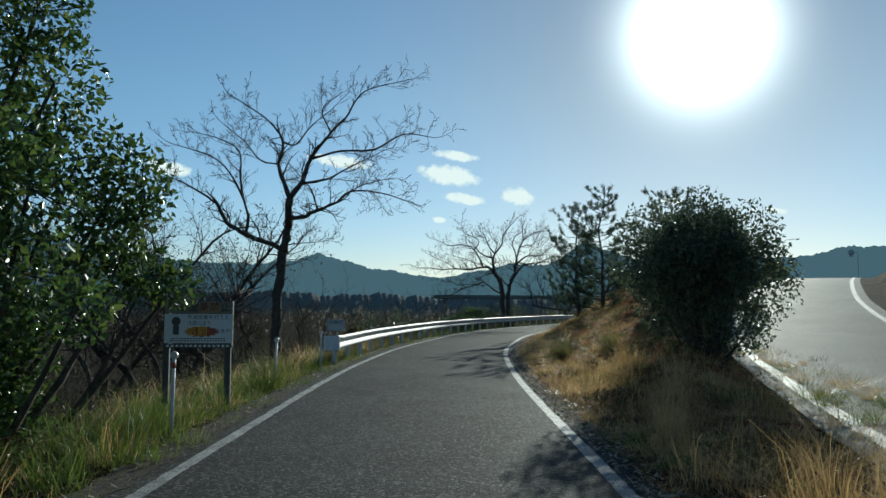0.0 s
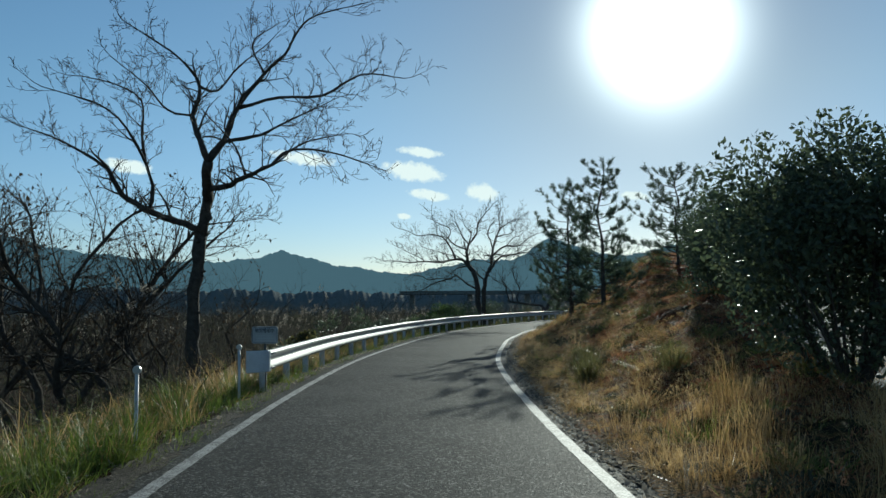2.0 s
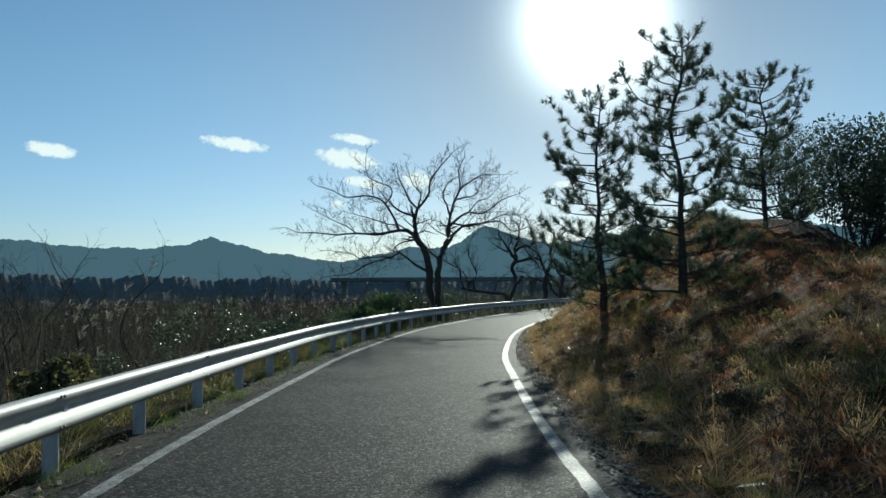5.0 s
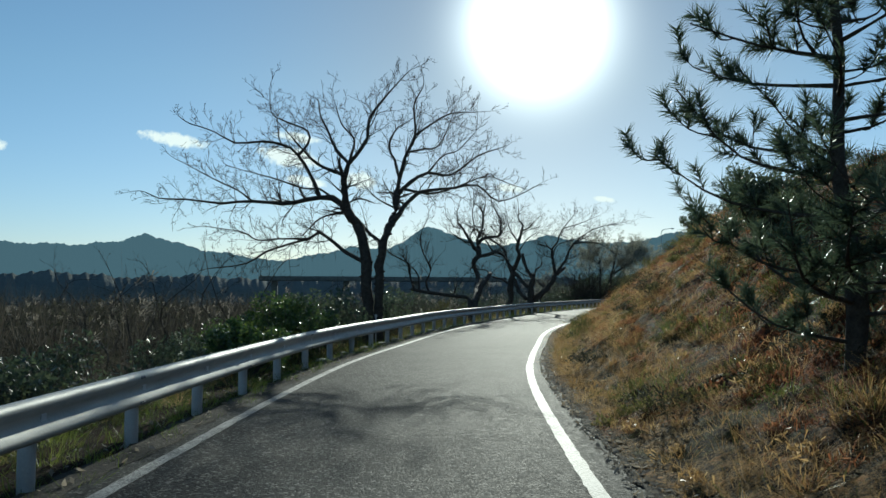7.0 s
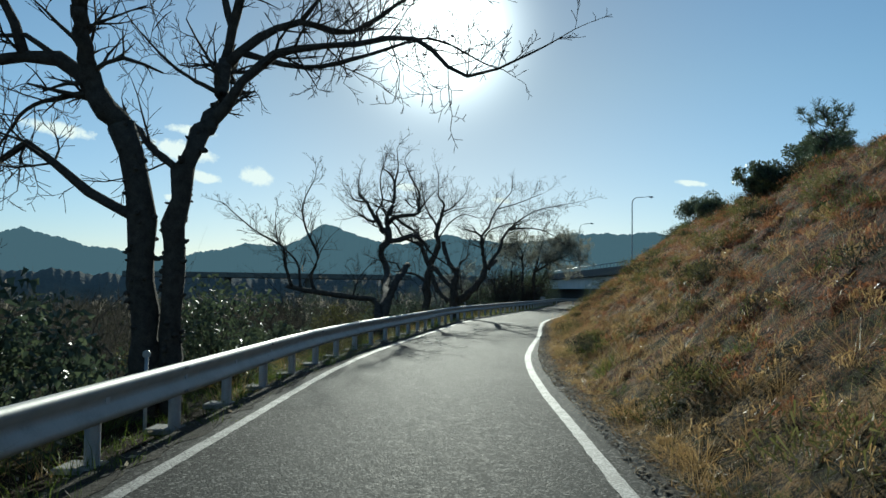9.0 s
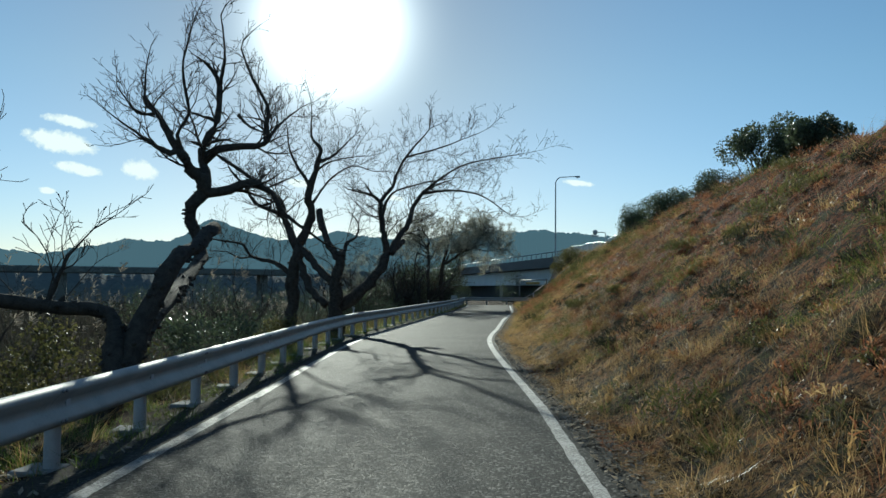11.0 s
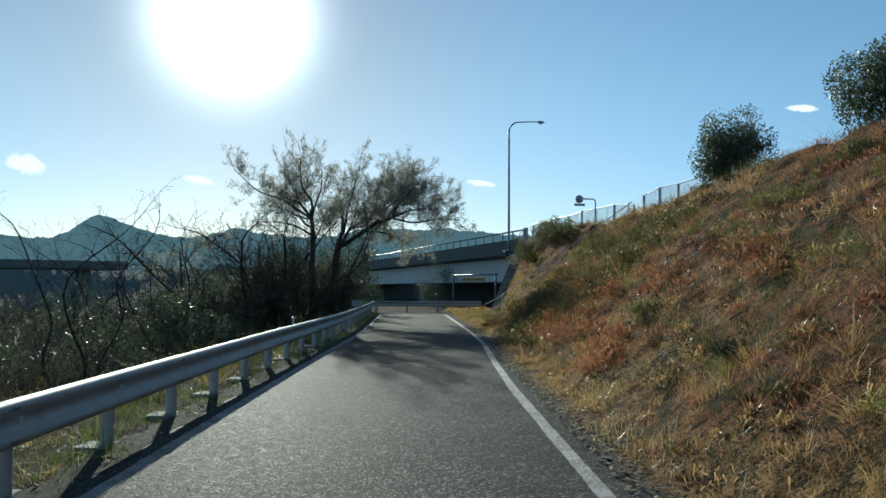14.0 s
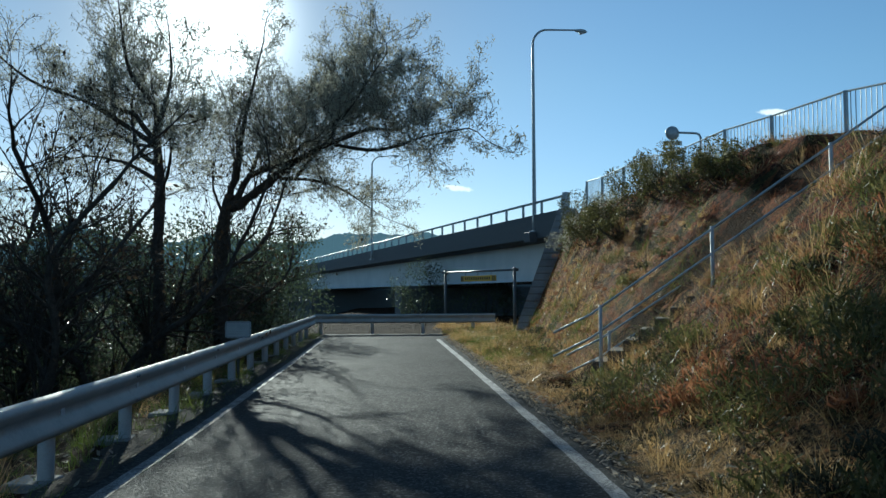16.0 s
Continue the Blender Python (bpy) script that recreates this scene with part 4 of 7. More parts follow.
for side, heights in ((0.8, ((0.52, 0.52), (0.90, 0.90))), (-0.8, ((0.10, -0.05), (0.42, 0.22)))):
    for lo, hi in heights:
        g = Geo()
        g.tube([SF - flat * 0.6 + sw * side - so + Vector((0, 0, lo - 0.3)), SF + sw * side - so + Vector((0, 0, lo)), STP + sw * side - so + Vector((0, 0, hi))], [0.019, 0.019, 0.019], 8)
        part("hand_rail", g, M_FENCE, st, "thin grey pipe handrail", True)
    for k in range(4):
        f = 0.03 + k * 0.315
        c = SF.lerp(STP, f) + sw * side - so
        g = Geo()
        g.tube([c + Vector((0, 0, -0.4)), c + Vector((0, 0, 0.04 + heights[1][0] + (heights[1][1] - heights[1][0]) * f))], [0.03, 0.03], 8)
        part("rail_post", g, M_WHITE, st, "", True)

# ---- far bridge over the plain ----
fb = thing("far_bridge", "long dark flat bridge far across the plain", "bridge", at=(0, 160, 0))
g = Geo()
g.box((-6, -2.5, 3.1), (36, 2.5, 3.9), None, 0.1)
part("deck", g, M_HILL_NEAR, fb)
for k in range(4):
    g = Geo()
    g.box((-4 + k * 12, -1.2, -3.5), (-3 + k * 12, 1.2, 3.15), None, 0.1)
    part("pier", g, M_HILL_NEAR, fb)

# ---- trees and plants ----
M_LEAF = mat("glossy_leaf", [(0.2, (0.03, 0.062, 0.018)), (0.6, (0.075, 0.125, 0.03)), (0.95, (0.19, 0.22, 0.05))], 1.4, 30.0, 0.30, 0.0, spec=0.6, translucent=0.42, tone=True)
M_LEAF_DARK = mat("dark_leaf", [(0.2, (0.05, 0.068, 0.042)), (0.7, (0.10, 0.128, 0.068)), (0.95, (0.17, 0.18, 0.10))], 1.4, 30.0, 0.42, 0.0, spec=0.45, translucent=0.42, tone=True)
M_WILLOW = mat("willow_leaf", [(0.2, (0.22, 0.215, 0.165)), (0.6, (0.36, 0.35, 0.27)), (0.95, (0.5, 0.47, 0.36))], 1.2, 30.0, 0.5, 0.0, spec=0.5, translucent=0.55, tone=True)
M_NEEDLE = mat("pine_needle", [(0.2, (0.05, 0.08, 0.05)), (0.7, (0.11, 0.145, 0.085)), (0.95, (0.18, 0.18, 0.11))], 1.5, 30.0, 0.45, 0.0, spec=0.4, translucent=0.35, tone=True)
M_DEADLEAF = mat("dead_leaf", [(0.2, (0.04, 0.028, 0.016)), (0.9, (0.11, 0.075, 0.04))], 2.0, 30.0, 0.8, 0.0, translucent=0.25, tone=True)
TAN = (0.62, 0.40, 0.16)
M_GOLD = mat("golden_grass", [(0.1, (0.17, 0.10, 0.04)), (0.45, (0.44, 0.28, 0.11)), (0.9, (0.66, 0.47, 0.23))], 0.9, 30.0, 0.42, 0.0, spec=0.55, translucent=0.5, tone=True, big=0.5)
M_RUST = mat("rusty_grass", [(0.1, (0.075, 0.028, 0.014)), (0.45, (0.285, 0.112, 0.05)), (0.9, (0.47, 0.245, 0.13))], 0.9, 30.0, 0.55, 0.0, spec=0.3, translucent=0.5, tone=True, big=0.6)
M_GREEN = mat("green_grass", [(0.1, (0.055, 0.085, 0.014)), (0.5, (0.13, 0.18, 0.03)), (0.9, (0.26, 0.27, 0.07))], 0.9, 30.0, 0.55, 0.0, spec=0.3, translucent=0.45, tone=True, big=0.4)
M_OLIVE = mat("olive_weeds", [(0.1, (0.045, 0.045, 0.016)), (0.5, (0.10, 0.10, 0.035)), (0.9, (0.20, 0.17, 0.07))], 0.9, 30.0, 0.55, 0.0, spec=0.3, translucent=0.42, tone=True, big=0.5)
M_REED = mat("withered_reed", [(0.1, (0.03, 0.028, 0.023)), (0.5, (0.062, 0.056, 0.045)), (0.9, (0.15, 0.13, 0.10))], 0.5, 30.0, 0.8, 0.0, spec=0.2, translucent=0.35, tone=True, big=0.6)
M_MOUND = mat("dull_green_grass", [(0.1, (0.06, 0.062, 0.022)), (0.5, (0.145, 0.14, 0.045)), (0.9, (0.28, 0.25, 0.10))], 0.9, 30.0, 0.6, 0.0, spec=0.25, translucent=0.42, tone=True, big=0.5)
M_SCRUB = mat("dull_scrub", [(0.1, (0.022, 0.024, 0.017)), (0.5, (0.05, 0.052, 0.034)), (0.9, (0.11, 0.10, 0.066))], 0.7, 30.0, 0.85, 0.0, spec=0.1, translucent=0.3, tone=True, big=0.7)
M_PLUME = mat("reed_plume", [(0.1, (0.22, 0.18, 0.13)), (0.9, (0.50, 0.44, 0.35))], 2.0, 30.0, 0.9, 0.0, translucent=0.5, tone=True)


def raw_mesh(name, verts, tris, tone, material):
    """A mesh from arrays of triangles, with a tone for each vertex."""
    me = bpy.data.meshes.new(name)
    me.vertices.add(len(verts))
    me.vertices.foreach_set("co", np.ascontiguousarray(verts, np.float32).ravel())
    me.loops.add(tris.size)
    me.loops.foreach_set("vertex_index", np.ascontiguousarray(tris, np.int32).ravel())
    me.polygons.add(len(tris))
    me.polygons.foreach_set("loop_start", np.arange(0, tris.size, 3, dtype=np.int32))
    a = me.attributes.new("tone", "FLOAT", "POINT")
    a.data.foreach_set("value", np.ascontiguousarray(tone, np.float32))
    me.materials.append(material)
    me.update(calc_edges=True)
    return me


RNG = np.random.default_rng(11)


def blades(name, base, hgt, wid, lean, material, curl=0.5, heading=None, simple=False, tone=None):
    """Grass: bent, tapering blades at given places; one joined mesh."""
    n = len(base)
    a = RNG.uniform(0, 2 * np.pi, n) if heading is None else heading + RNG.normal(0, 0.9, n)
    d = np.stack([np.cos(a), np.sin(a), np.zeros(n)], 1)
    b = RNG.uniform(0, 2 * np.pi, n)
    w = np.stack([np.cos(b), np.sin(b), np.zeros(n)], 1) * (wid / 2)[:, None]
    up = np.array([0, 0, 1.0])
    tone = RNG.uniform(0, 1, n) if tone is None else tone
    mid = base + d * (hgt * lean * 0.35)[:, None] + up * (hgt * 0.58)[:, None]
    tip = base + d * (hgt * lean * (0.75 + curl))[:, None] + up * (hgt * (1.0 - 0.35 * lean))[:, None]
    if simple:
        v = np.stack([base - w, base + w, tip], 1).reshape(-1, 3)
        return raw_mesh(name, v, np.arange(n * 3).reshape(-1, 3), np.repeat(tone, 3), material)
    v = np.stack([base - w, base + w, mid - w * 0.75, mid + w * 0.75, tip], 1).reshape(-1, 3)
    k = np.arange(n)[:, None] * 5
    t = np.concatenate([k + np.array([0, 1, 3]), k + np.array([0, 3, 2]), k + np.array([2, 3, 4])], 1).reshape(-1, 3)
    return raw_mesh(name, v, t, np.repeat(tone, 5), material)


def vnoise(x, y, size, seed=0):
    """Smooth random relief, 0 to 1, with bumps of a given size."""
    x, y = np.asarray(x) / size, np.asarray(y) / size
    i, j = np.floor(x).astype(np.int64), np.floor(y).astype(np.int64)
    fx, fy = x - i, y - j
    fx, fy = fx * fx * (3 - 2 * fx), fy * fy * (3 - 2 * fy)

    def h(a, b):
        k = (a * 73856093) ^ (b * 19349663) ^ (seed * 83492791 + 12345)
        k = (k ^ (k >> 13)) * 1274126177 & 0xFFFFFFFF
        return ((k ^ (k >> 16)) & 0xFFFF) / 65535.0
    return (h(i, j) * (1 - fx) + h(i + 1, j) * fx) * (1 - fy) + (h(i, j + 1) * (1 - fx) + h(i + 1, j + 1) * fx) * fy


SO = Vector((STP.x - SF.x, STP.y - SF.y))


def tussock(x, y, u):
    """Height of the matted grass above the soil of the bank."""
    r = 0.25 * vnoise(x, y, 0.8, 1) + 0.4 * vnoise(x, y, 0.36, 2) + 0.35 * vnoise(x, y, 0.22, 4)
    k = np.clip(((x - SF.x) * SO.x + (y - SF.y) * SO.y) / SO.length_squared, 0, 1)
    steps = ease(1.0, 2.4, np.hypot(x - SF.x - k * SO.x, y - SF.y - k * SO.y))     # trodden down at the stairs
    return (0.012 + 0.20 * np.clip(r - 0.25, 0, 1) + 0.03 * vnoise(x, y, 0.09, 3)) * ease(2.22, 3.0, u) * (0.03 + 0.97 * steps) + 0.06 * (u > 2.2) * (u < 2.62)


def strew(n, s0, s1, u0, u1, power=1.0, clump=0.0, keep=None, spread=0.12):
    """Places on the ground beside the lane; power > 1 crowds them towards u0; clump gathers them into tussocks,
    whose blades lean outwards and are shorter at the rim."""
    s = RNG.uniform(s0, s1, n)
    u = u0 + (u1 - u0) * RNG.uniform(0, 1, n) ** power
    x, y = lane(s, u)
    head, tall = RNG.uniform(0, 2 * np.pi, n), np.ones(n)
    if clump:
        m = max(4, int(n * clump))
        k = RNG.integers(0, m, n)
        size = RNG.uniform(0.5, 1.5, m)[k]
        dx, dy = RNG.normal(0, spread, n) * size, RNG.normal(0, spread, n) * size
        x, y, u, s = x[k] + dx, y[k] + dy, u[k], s[k]
        head = np.arctan2(dy, dx)
        tall = RNG.uniform(0.55, 1.2, m)[k] * (0.25 + 1.1 * np.clip(0.5 + bumps(x, y, 0.42, 0.55, 3.0), 0, 1)) * (0.45 + 0.55 * np.exp(-(dx * dx + dy * dy) / (2 * spread * size) ** 2))
    if keep is not None:
        ok = keep(x, y, s, u)
        x, y, head, tall = x[ok], y[ok], head[ok], tall[ok]
    ls, lu = to_lane(x, y)
    ok = np.where(lu > 0, lu > 2.27, lu < -2.25)
    x, y, head, tall = x[ok], y[ok], head[ok], tall[ok]
    z = height(x, y)
    lu = to_lane(x, y)[1]
    z = z + np.where(lu > 2.4, tussock(x, y, lu), 0.0)
    shade = np.clip(RNG.normal(0.5, 0.17, len(x)) + 0.8 * (vnoise(x, y, 0.32, 5) - 0.5) + 0.4 * (vnoise(x, y, 1.3, 6) - 0.5), 0, 1)
    return np.stack([x, y, z - 0.02, head, tall, shade], 1)


def grass(name, places, h0, h1, w0, w1, lean, material, label, curl=0.5, simple=False):
    n = len(places)
    h = RNG.uniform(h0, h1, n) * places[:, 4]
    me = blades(name, places[:, :3], h, RNG.uniform(w0, w1, n), np.abs(RNG.normal(lean, lean * 0.5, n)), material, curl, places[:, 3], simple, places[:, 5])
    return tagged(new(name, me), label, "grass", kind="stuff")


def patchy(size, level, seed):
    def f(x, y, s, u):
        return bumps(x, y, size, 1.0, seed) + 0.45 * RNG.normal(0, 1, len(x)) > level
    return f


def off_upper(x, y, s, u):
    off, _ = to_upper(np.asarray(x), np.asarray(y))
    return np.abs(off) > 3.4


S_A, S_B = station(-20), S_END + 3
SA2 = station(-17)


def bank_turf(s0, s1, u0, u1, step):
    """The matted dead grass that covers the bank, in lumps and hollows."""
    ss, uu = np.arange(s0, s1, step), np.arange(u0, u1, step)
    S, U = np.meshgrid(ss, uu, indexing="ij")
    S = S + RNG.uniform(-0.3, 0.3, S.shape) * step
    U = U + RNG.uniform(-0.3, 0.3, U.shape) * step
    x, y = lane(S.ravel(), U.ravel())
    _, lu = to_lane(x, y)
    z = height(x, y) + tussock(x, y, lu)
    off, _ = to_upper(x, y)
    tone = np.clip((lu - 2.9) / 3.2, 0, 1) * 0.75 + 0.9 * (vnoise(x, y, 2.2, 7) - 0.5) + 0.4 * (vnoise(x, y, 0.7, 8) - 0.3)
    idx = np.arange(S.size).reshape(S.shape)
    q = np.stack([idx[:-1, :-1], idx[1:, :-1], idx[1:, 1:], idx[:-1, 1:]], -1).reshape(-1, 4)
    q = q[(off[q] < -3.3).all(1)]
    t = np.concatenate([q[:, [0, 1, 2]], q[:, [0, 2, 3]]], 0)
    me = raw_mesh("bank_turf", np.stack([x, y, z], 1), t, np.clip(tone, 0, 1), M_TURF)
    me.polygons.foreach_set("use_smooth", [True] * len(me.polygons))
    return tagged(new("bank_turf", me), "lumpy mat of withered golden and rust-brown grass on the bank", "grass", kind="stuff")


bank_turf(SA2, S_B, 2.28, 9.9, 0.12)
# right bank
grass("golden_grass", strew(34000, SA2, S_B, 2.34, 4.4, 1.2, 0.04, None, 0.07), 0.12, 0.36, 0.0025, 0.0045, 0.6, M_GOLD, "golden dry grass at the foot of the bank", 0.7)
grass("golden_grass", strew(180000, SA2, S_B, 2.30, 5.4, 1.25, 0.04, None, 0.08), 0.08, 0.34, 0.004, 0.007, 0.7, M_GOLD, "fine golden undergrowth at the foot of the bank", 0.6, True)
grass("rusty_grass", strew(250000, SA2, S_B, 3.1, 9.8, 0.9, 0.04, off_upper, 0.07), 0.08, 0.32, 0.004, 0.008, 0.8, M_RUST, "rust-brown withered grass covering the bank", 0.6, True)
grass("golden_grass", strew(90000, SA2, S_B, 3.2, 8.8, 1.2, 0.03, patchy(2.3, 0.3, 1.0), 0.08), 0.08, 0.34, 0.004, 0.007, 0.7, M_GOLD, "patches of golden grass on the bank", 0.6, True)
grass("golden_tufts", strew(40000, SA2, S_B, 2.5, 8.6, 1.3, 0.02, None, 0.06), 0.22, 0.62, 0.005, 0.011, 0.75, M_GOLD, "tufts of long golden grass standing on the bank", 0.8, True)
grass("green_tufts", strew(46000, SA2, S_B, 2.7, 9.0, 1.0, 0.008, None, 0.13), 0.20, 0.62, 0.005, 0.009, 0.75, M_GREEN, "tufts of long yellow-green grass on the bank", 0.8, True)
grass("brown_tufts", strew(24000, SA2, S_B, 3.2, 9.4, 1.0, 0.014, off_upper, 0.07), 0.18, 0.5, 0.005, 0.010, 0.8, M_REED, "dark withered weeds in clumps on the bank", 0.7, True)
# straw coloured pale to imitate white sun glints on the grass
grass("pale_glint_straw", strew(22000, SA2, S_B, 2.6, 9.0, 1.0, 0.4), 0.08, 0.28, 0.004, 0.006, 1.0, M_PLUME, "straw stalks curling out of the bank, coloured pale as painted glints", 1.2)
grass("olive_weeds", strew(90000, SA2, S_B, 2.5, 9.2, 1.0, 0.015, patchy(2.0, 0.3, 4.0), 0.16), 0.08, 0.34, 0.005, 0.012, 0.8, M_OLIVE, "olive weeds in patches on the bank", 0.5, True)
grass("green_grass", strew(30000, SA2, S_B, 2.4, 8.0, 1.2, 0.008, patchy(1.7, 0.5, 7.0), 0.15), 0.15, 0.50, 0.004, 0.009, 0.6, M_GREEN, "green grass tufts on the bank", 0.7, True)
grass("golden_grass", strew(5000, SA2, station(-4), 2.6, 5.0, 1.0, 0.02, off_upper), 0.35, 0.8, 0.004, 0.007, 0.4, M_GOLD, "tall tan grass between the two roads")
# left verge and slope
grass("green_grass", strew(24000, S_A, S_B, -2.28, -4.2, 1.7, 0.03), 0.10, 0.42, 0.005, 0.010, 0.7, M_GREEN, "green grass on the verge behind the rail")
grass("green_grass", strew(60000, S_A, S_B, -2.26, -5.0, 1.8, 0.03), 0.05, 0.34, 0.006, 0.012, 0.7, M_GREEN, "fine green undergrowth on the verge", 0.5, True)
grass("green_grass", strew(15000, S_A, station(4), -2.7, -5.6, 1.2, 0.012, None, 0.16), 0.3, 0.85, 0.006, 0.012, 0.75, M_GREEN, "long arching green grass on the open verge", 0.9)
grass("golden_grass", strew(24000, S_A, S_B, -2.8, -6.5, 1.1, 0.02), 0.22, 0.70, 0.005, 0.010, 0.7, M_GOLD, "straw-coloured long grass on the verge", 0.8, True)
grass("golden_grass", strew(9000, S_A, station(6), -2.9, -6.5, 0.9, 0.02, None, 0.2), 0.4, 1.05, 0.005, 0.010, 0.75, M_GOLD, "long bleached grass arching over the open verge", 0.9)
grass("olive_weeds", strew(50000, S_A, S_B, -3.4, -9.5, 1.1, 0.02, None, 0.2), 0.3, 1.0, 0.012, 0.028, 0.7, M_OLIVE, "dark olive weeds below the verge", 0.5, True)
grass("withered_reeds", strew(76000, S_A - 10, S_B + 25, -6.5, -42.0, 1.3, 0.03, None, 0.35), 1.2, 3.3, 0.012, 0.030, 0.35, M_REED, "withered brown reeds filling the low ground", 0.5, True)
grass("withered_reeds", strew(34000, S_A - 10, S_B + 30, -25.0, -130.0, 1.2, 0.02, None, 0.6), 2.4, 5.2, 0.05, 0.13, 0.3, M_REED, "withered brown reeds far across the plain", 0.5, True)
# beyond the end of the lane
grass("golden_grass", strew(14000, S_END - 10, S_END + 9, 2.5, 6.5, 1.2, 0.03), 0.12, 0.45, 0.006, 0.012, 0.5, M_GOLD, "dry grass at the bend")
grass("green_grass", strew(12000, S_END - 12, S_END + 4, 2.4, 5.5, 1.2, 0.03), 0.10, 0.36, 0.006, 0.012, 0.5, M_GREEN, "green grass at the bend")
# grit and leaf litter along the edges
tagged(ribbon("verge_strip", S0, S1, 2.20, 2.44, 0.012, M_GRAVEL, 0.25, 5, 0.06), "strip of dark grit beside the lane", "verge", kind="structure")
tagged(ribbon("verge_strip", S0, S1, -2.62, -2.24, 0.006, M_GRAVEL, 0.25, 5, 0.08), "strip of dark grit under the rail", "verge", kind="structure")


def plumes(n):
    p = strew(n, S_A, S_B, -6.0, -45.0, 1.3, 0.3)
    v, t, tone = [], [], []
    for i, q in enumerate(p[:, :3]):
        h = RNG.uniform(2.2, 3.6)
        top = q + np.array([RNG.normal(0, 0.12), RNG.normal(0, 0.12), h])
        for _ in range(12):
            a = RNG.uniform(0, 2 * np.pi)
            st_ = top + np.array([0, 0, RNG.uniform(-0.12, 0.10)])
            e = st_ + np.array([math.cos(a) * 0.10 + 0.05, math.sin(a) * 0.10, RNG.uniform(-0.02, 0.13)])
            side = np.array([-math.sin(a), math.cos(a), 0.4]) * 0.014
            b = len(v)
            v += [st_ - side * 0.5, st_ + side * 0.5, e + side, e - side]
            t += [(b, b + 1, b + 2), (b, b + 2, b + 3)]
            tone += [RNG.uniform(0, 1)] * 4
    return tagged(new("reed_plumes", raw_mesh("reed_plumes", np.array(v), np.array(t), np.array(tone), M_PLUME)), "pale fluffy reed plumes above the withered reeds", "reeds", kind="stuff")


plumes(1300)


def litter(n, s0, s1, u0, u1):
    """Dry leaves and bits lying flat beside the lane."""
    x, y = lane(RNG.uniform(s0, s1, n), u0 + (u1 - u0) * RNG.uniform(0, 1, n) ** 1.3)
    c = np.stack([x, y, np.maximum(height(x, y), 0.0) + 0.025], 1)
    a = RNG.uniform(0, 2 * np.pi, n)
    L = RNG.uniform(0.015, 0.055, n)[:, None]
    d = np.stack([np.cos(a), np.sin(a), RNG.normal(0, 0.35, n)], 1) * L
    e = np.stack([-np.sin(a), np.cos(a), RNG.normal(0, 0.35, n)], 1) * L * 0.4
    v = np.stack([c - d, c + e, c + d, c - e], 1).reshape(-1, 3)
    k = np.arange(n)[:, None] * 4
    t = np.concatenate([k + np.array([0, 1, 2]), k + np.array([0, 2, 3])], 1).reshape(-1, 3)
    return tagged(new("leaf_litter", raw_mesh("leaf_litter", v, t, np.repeat(RNG.uniform(0, 1, n), 4), M_PLUME)), "pale dry leaf litter along the lane's edge", "litter", kind="stuff")


litter(16000, SA2, S1, 2.1, 2.62)
litter(2500, SA2, S1, -2.3, -3.0)


def leaves(name, centres, normals, size, material, narrow=0.5, parent=None, droop=0.0, simple=False):
    """Folded leaves at given places, turned roughly along given normals."""
    n = len(centres)
    a = RNG.normal(0, 1, (n, 3)) + normals * 0.7
    a[:, 2] -= droop
    a /= np.linalg.norm(a, axis=1)[:, None]
    b = np.cross(a, RNG.normal(0, 1, (n, 3)))
    b /= np.linalg.norm(b, axis=1)[:, None]
    c = np.cross(a, b)
    L = (size * RNG.uniform(0.6, 1.25, n))[:, None]
    wv = L * narrow * 0.5
    v = np.stack([centres - a * L * 0.5, centres + b * wv + c * wv * 0.35, centres + a * L * 0.5, centres - b * wv + c * wv * 0.35], 1).reshape(-1, 3)
    if simple:
        v = np.stack([centres - a * L * 0.5, centres + a * L * 0.35 + b * wv, centres + a * L * 0.35 - b * wv], 1).reshape(-1, 3)
        ob = new(name, raw_mesh(name, v, np.arange(n * 3).reshape(-1, 3), np.repeat(RNG.uniform(0, 1, n), 3), material))
        ob.parent = parent
        return ob
    k = np.arange(n)[:, None] * 4
    t = np.concatenate([k + np.array([0, 1, 2]), k + np.array([0, 2, 3])], 1).reshape(-1, 3)
    ob = new(name, raw_mesh(name, v, t, np.repeat(RNG.uniform(0, 1, n), 4), material))
    if parent:
        ob.parent = parent
    return ob


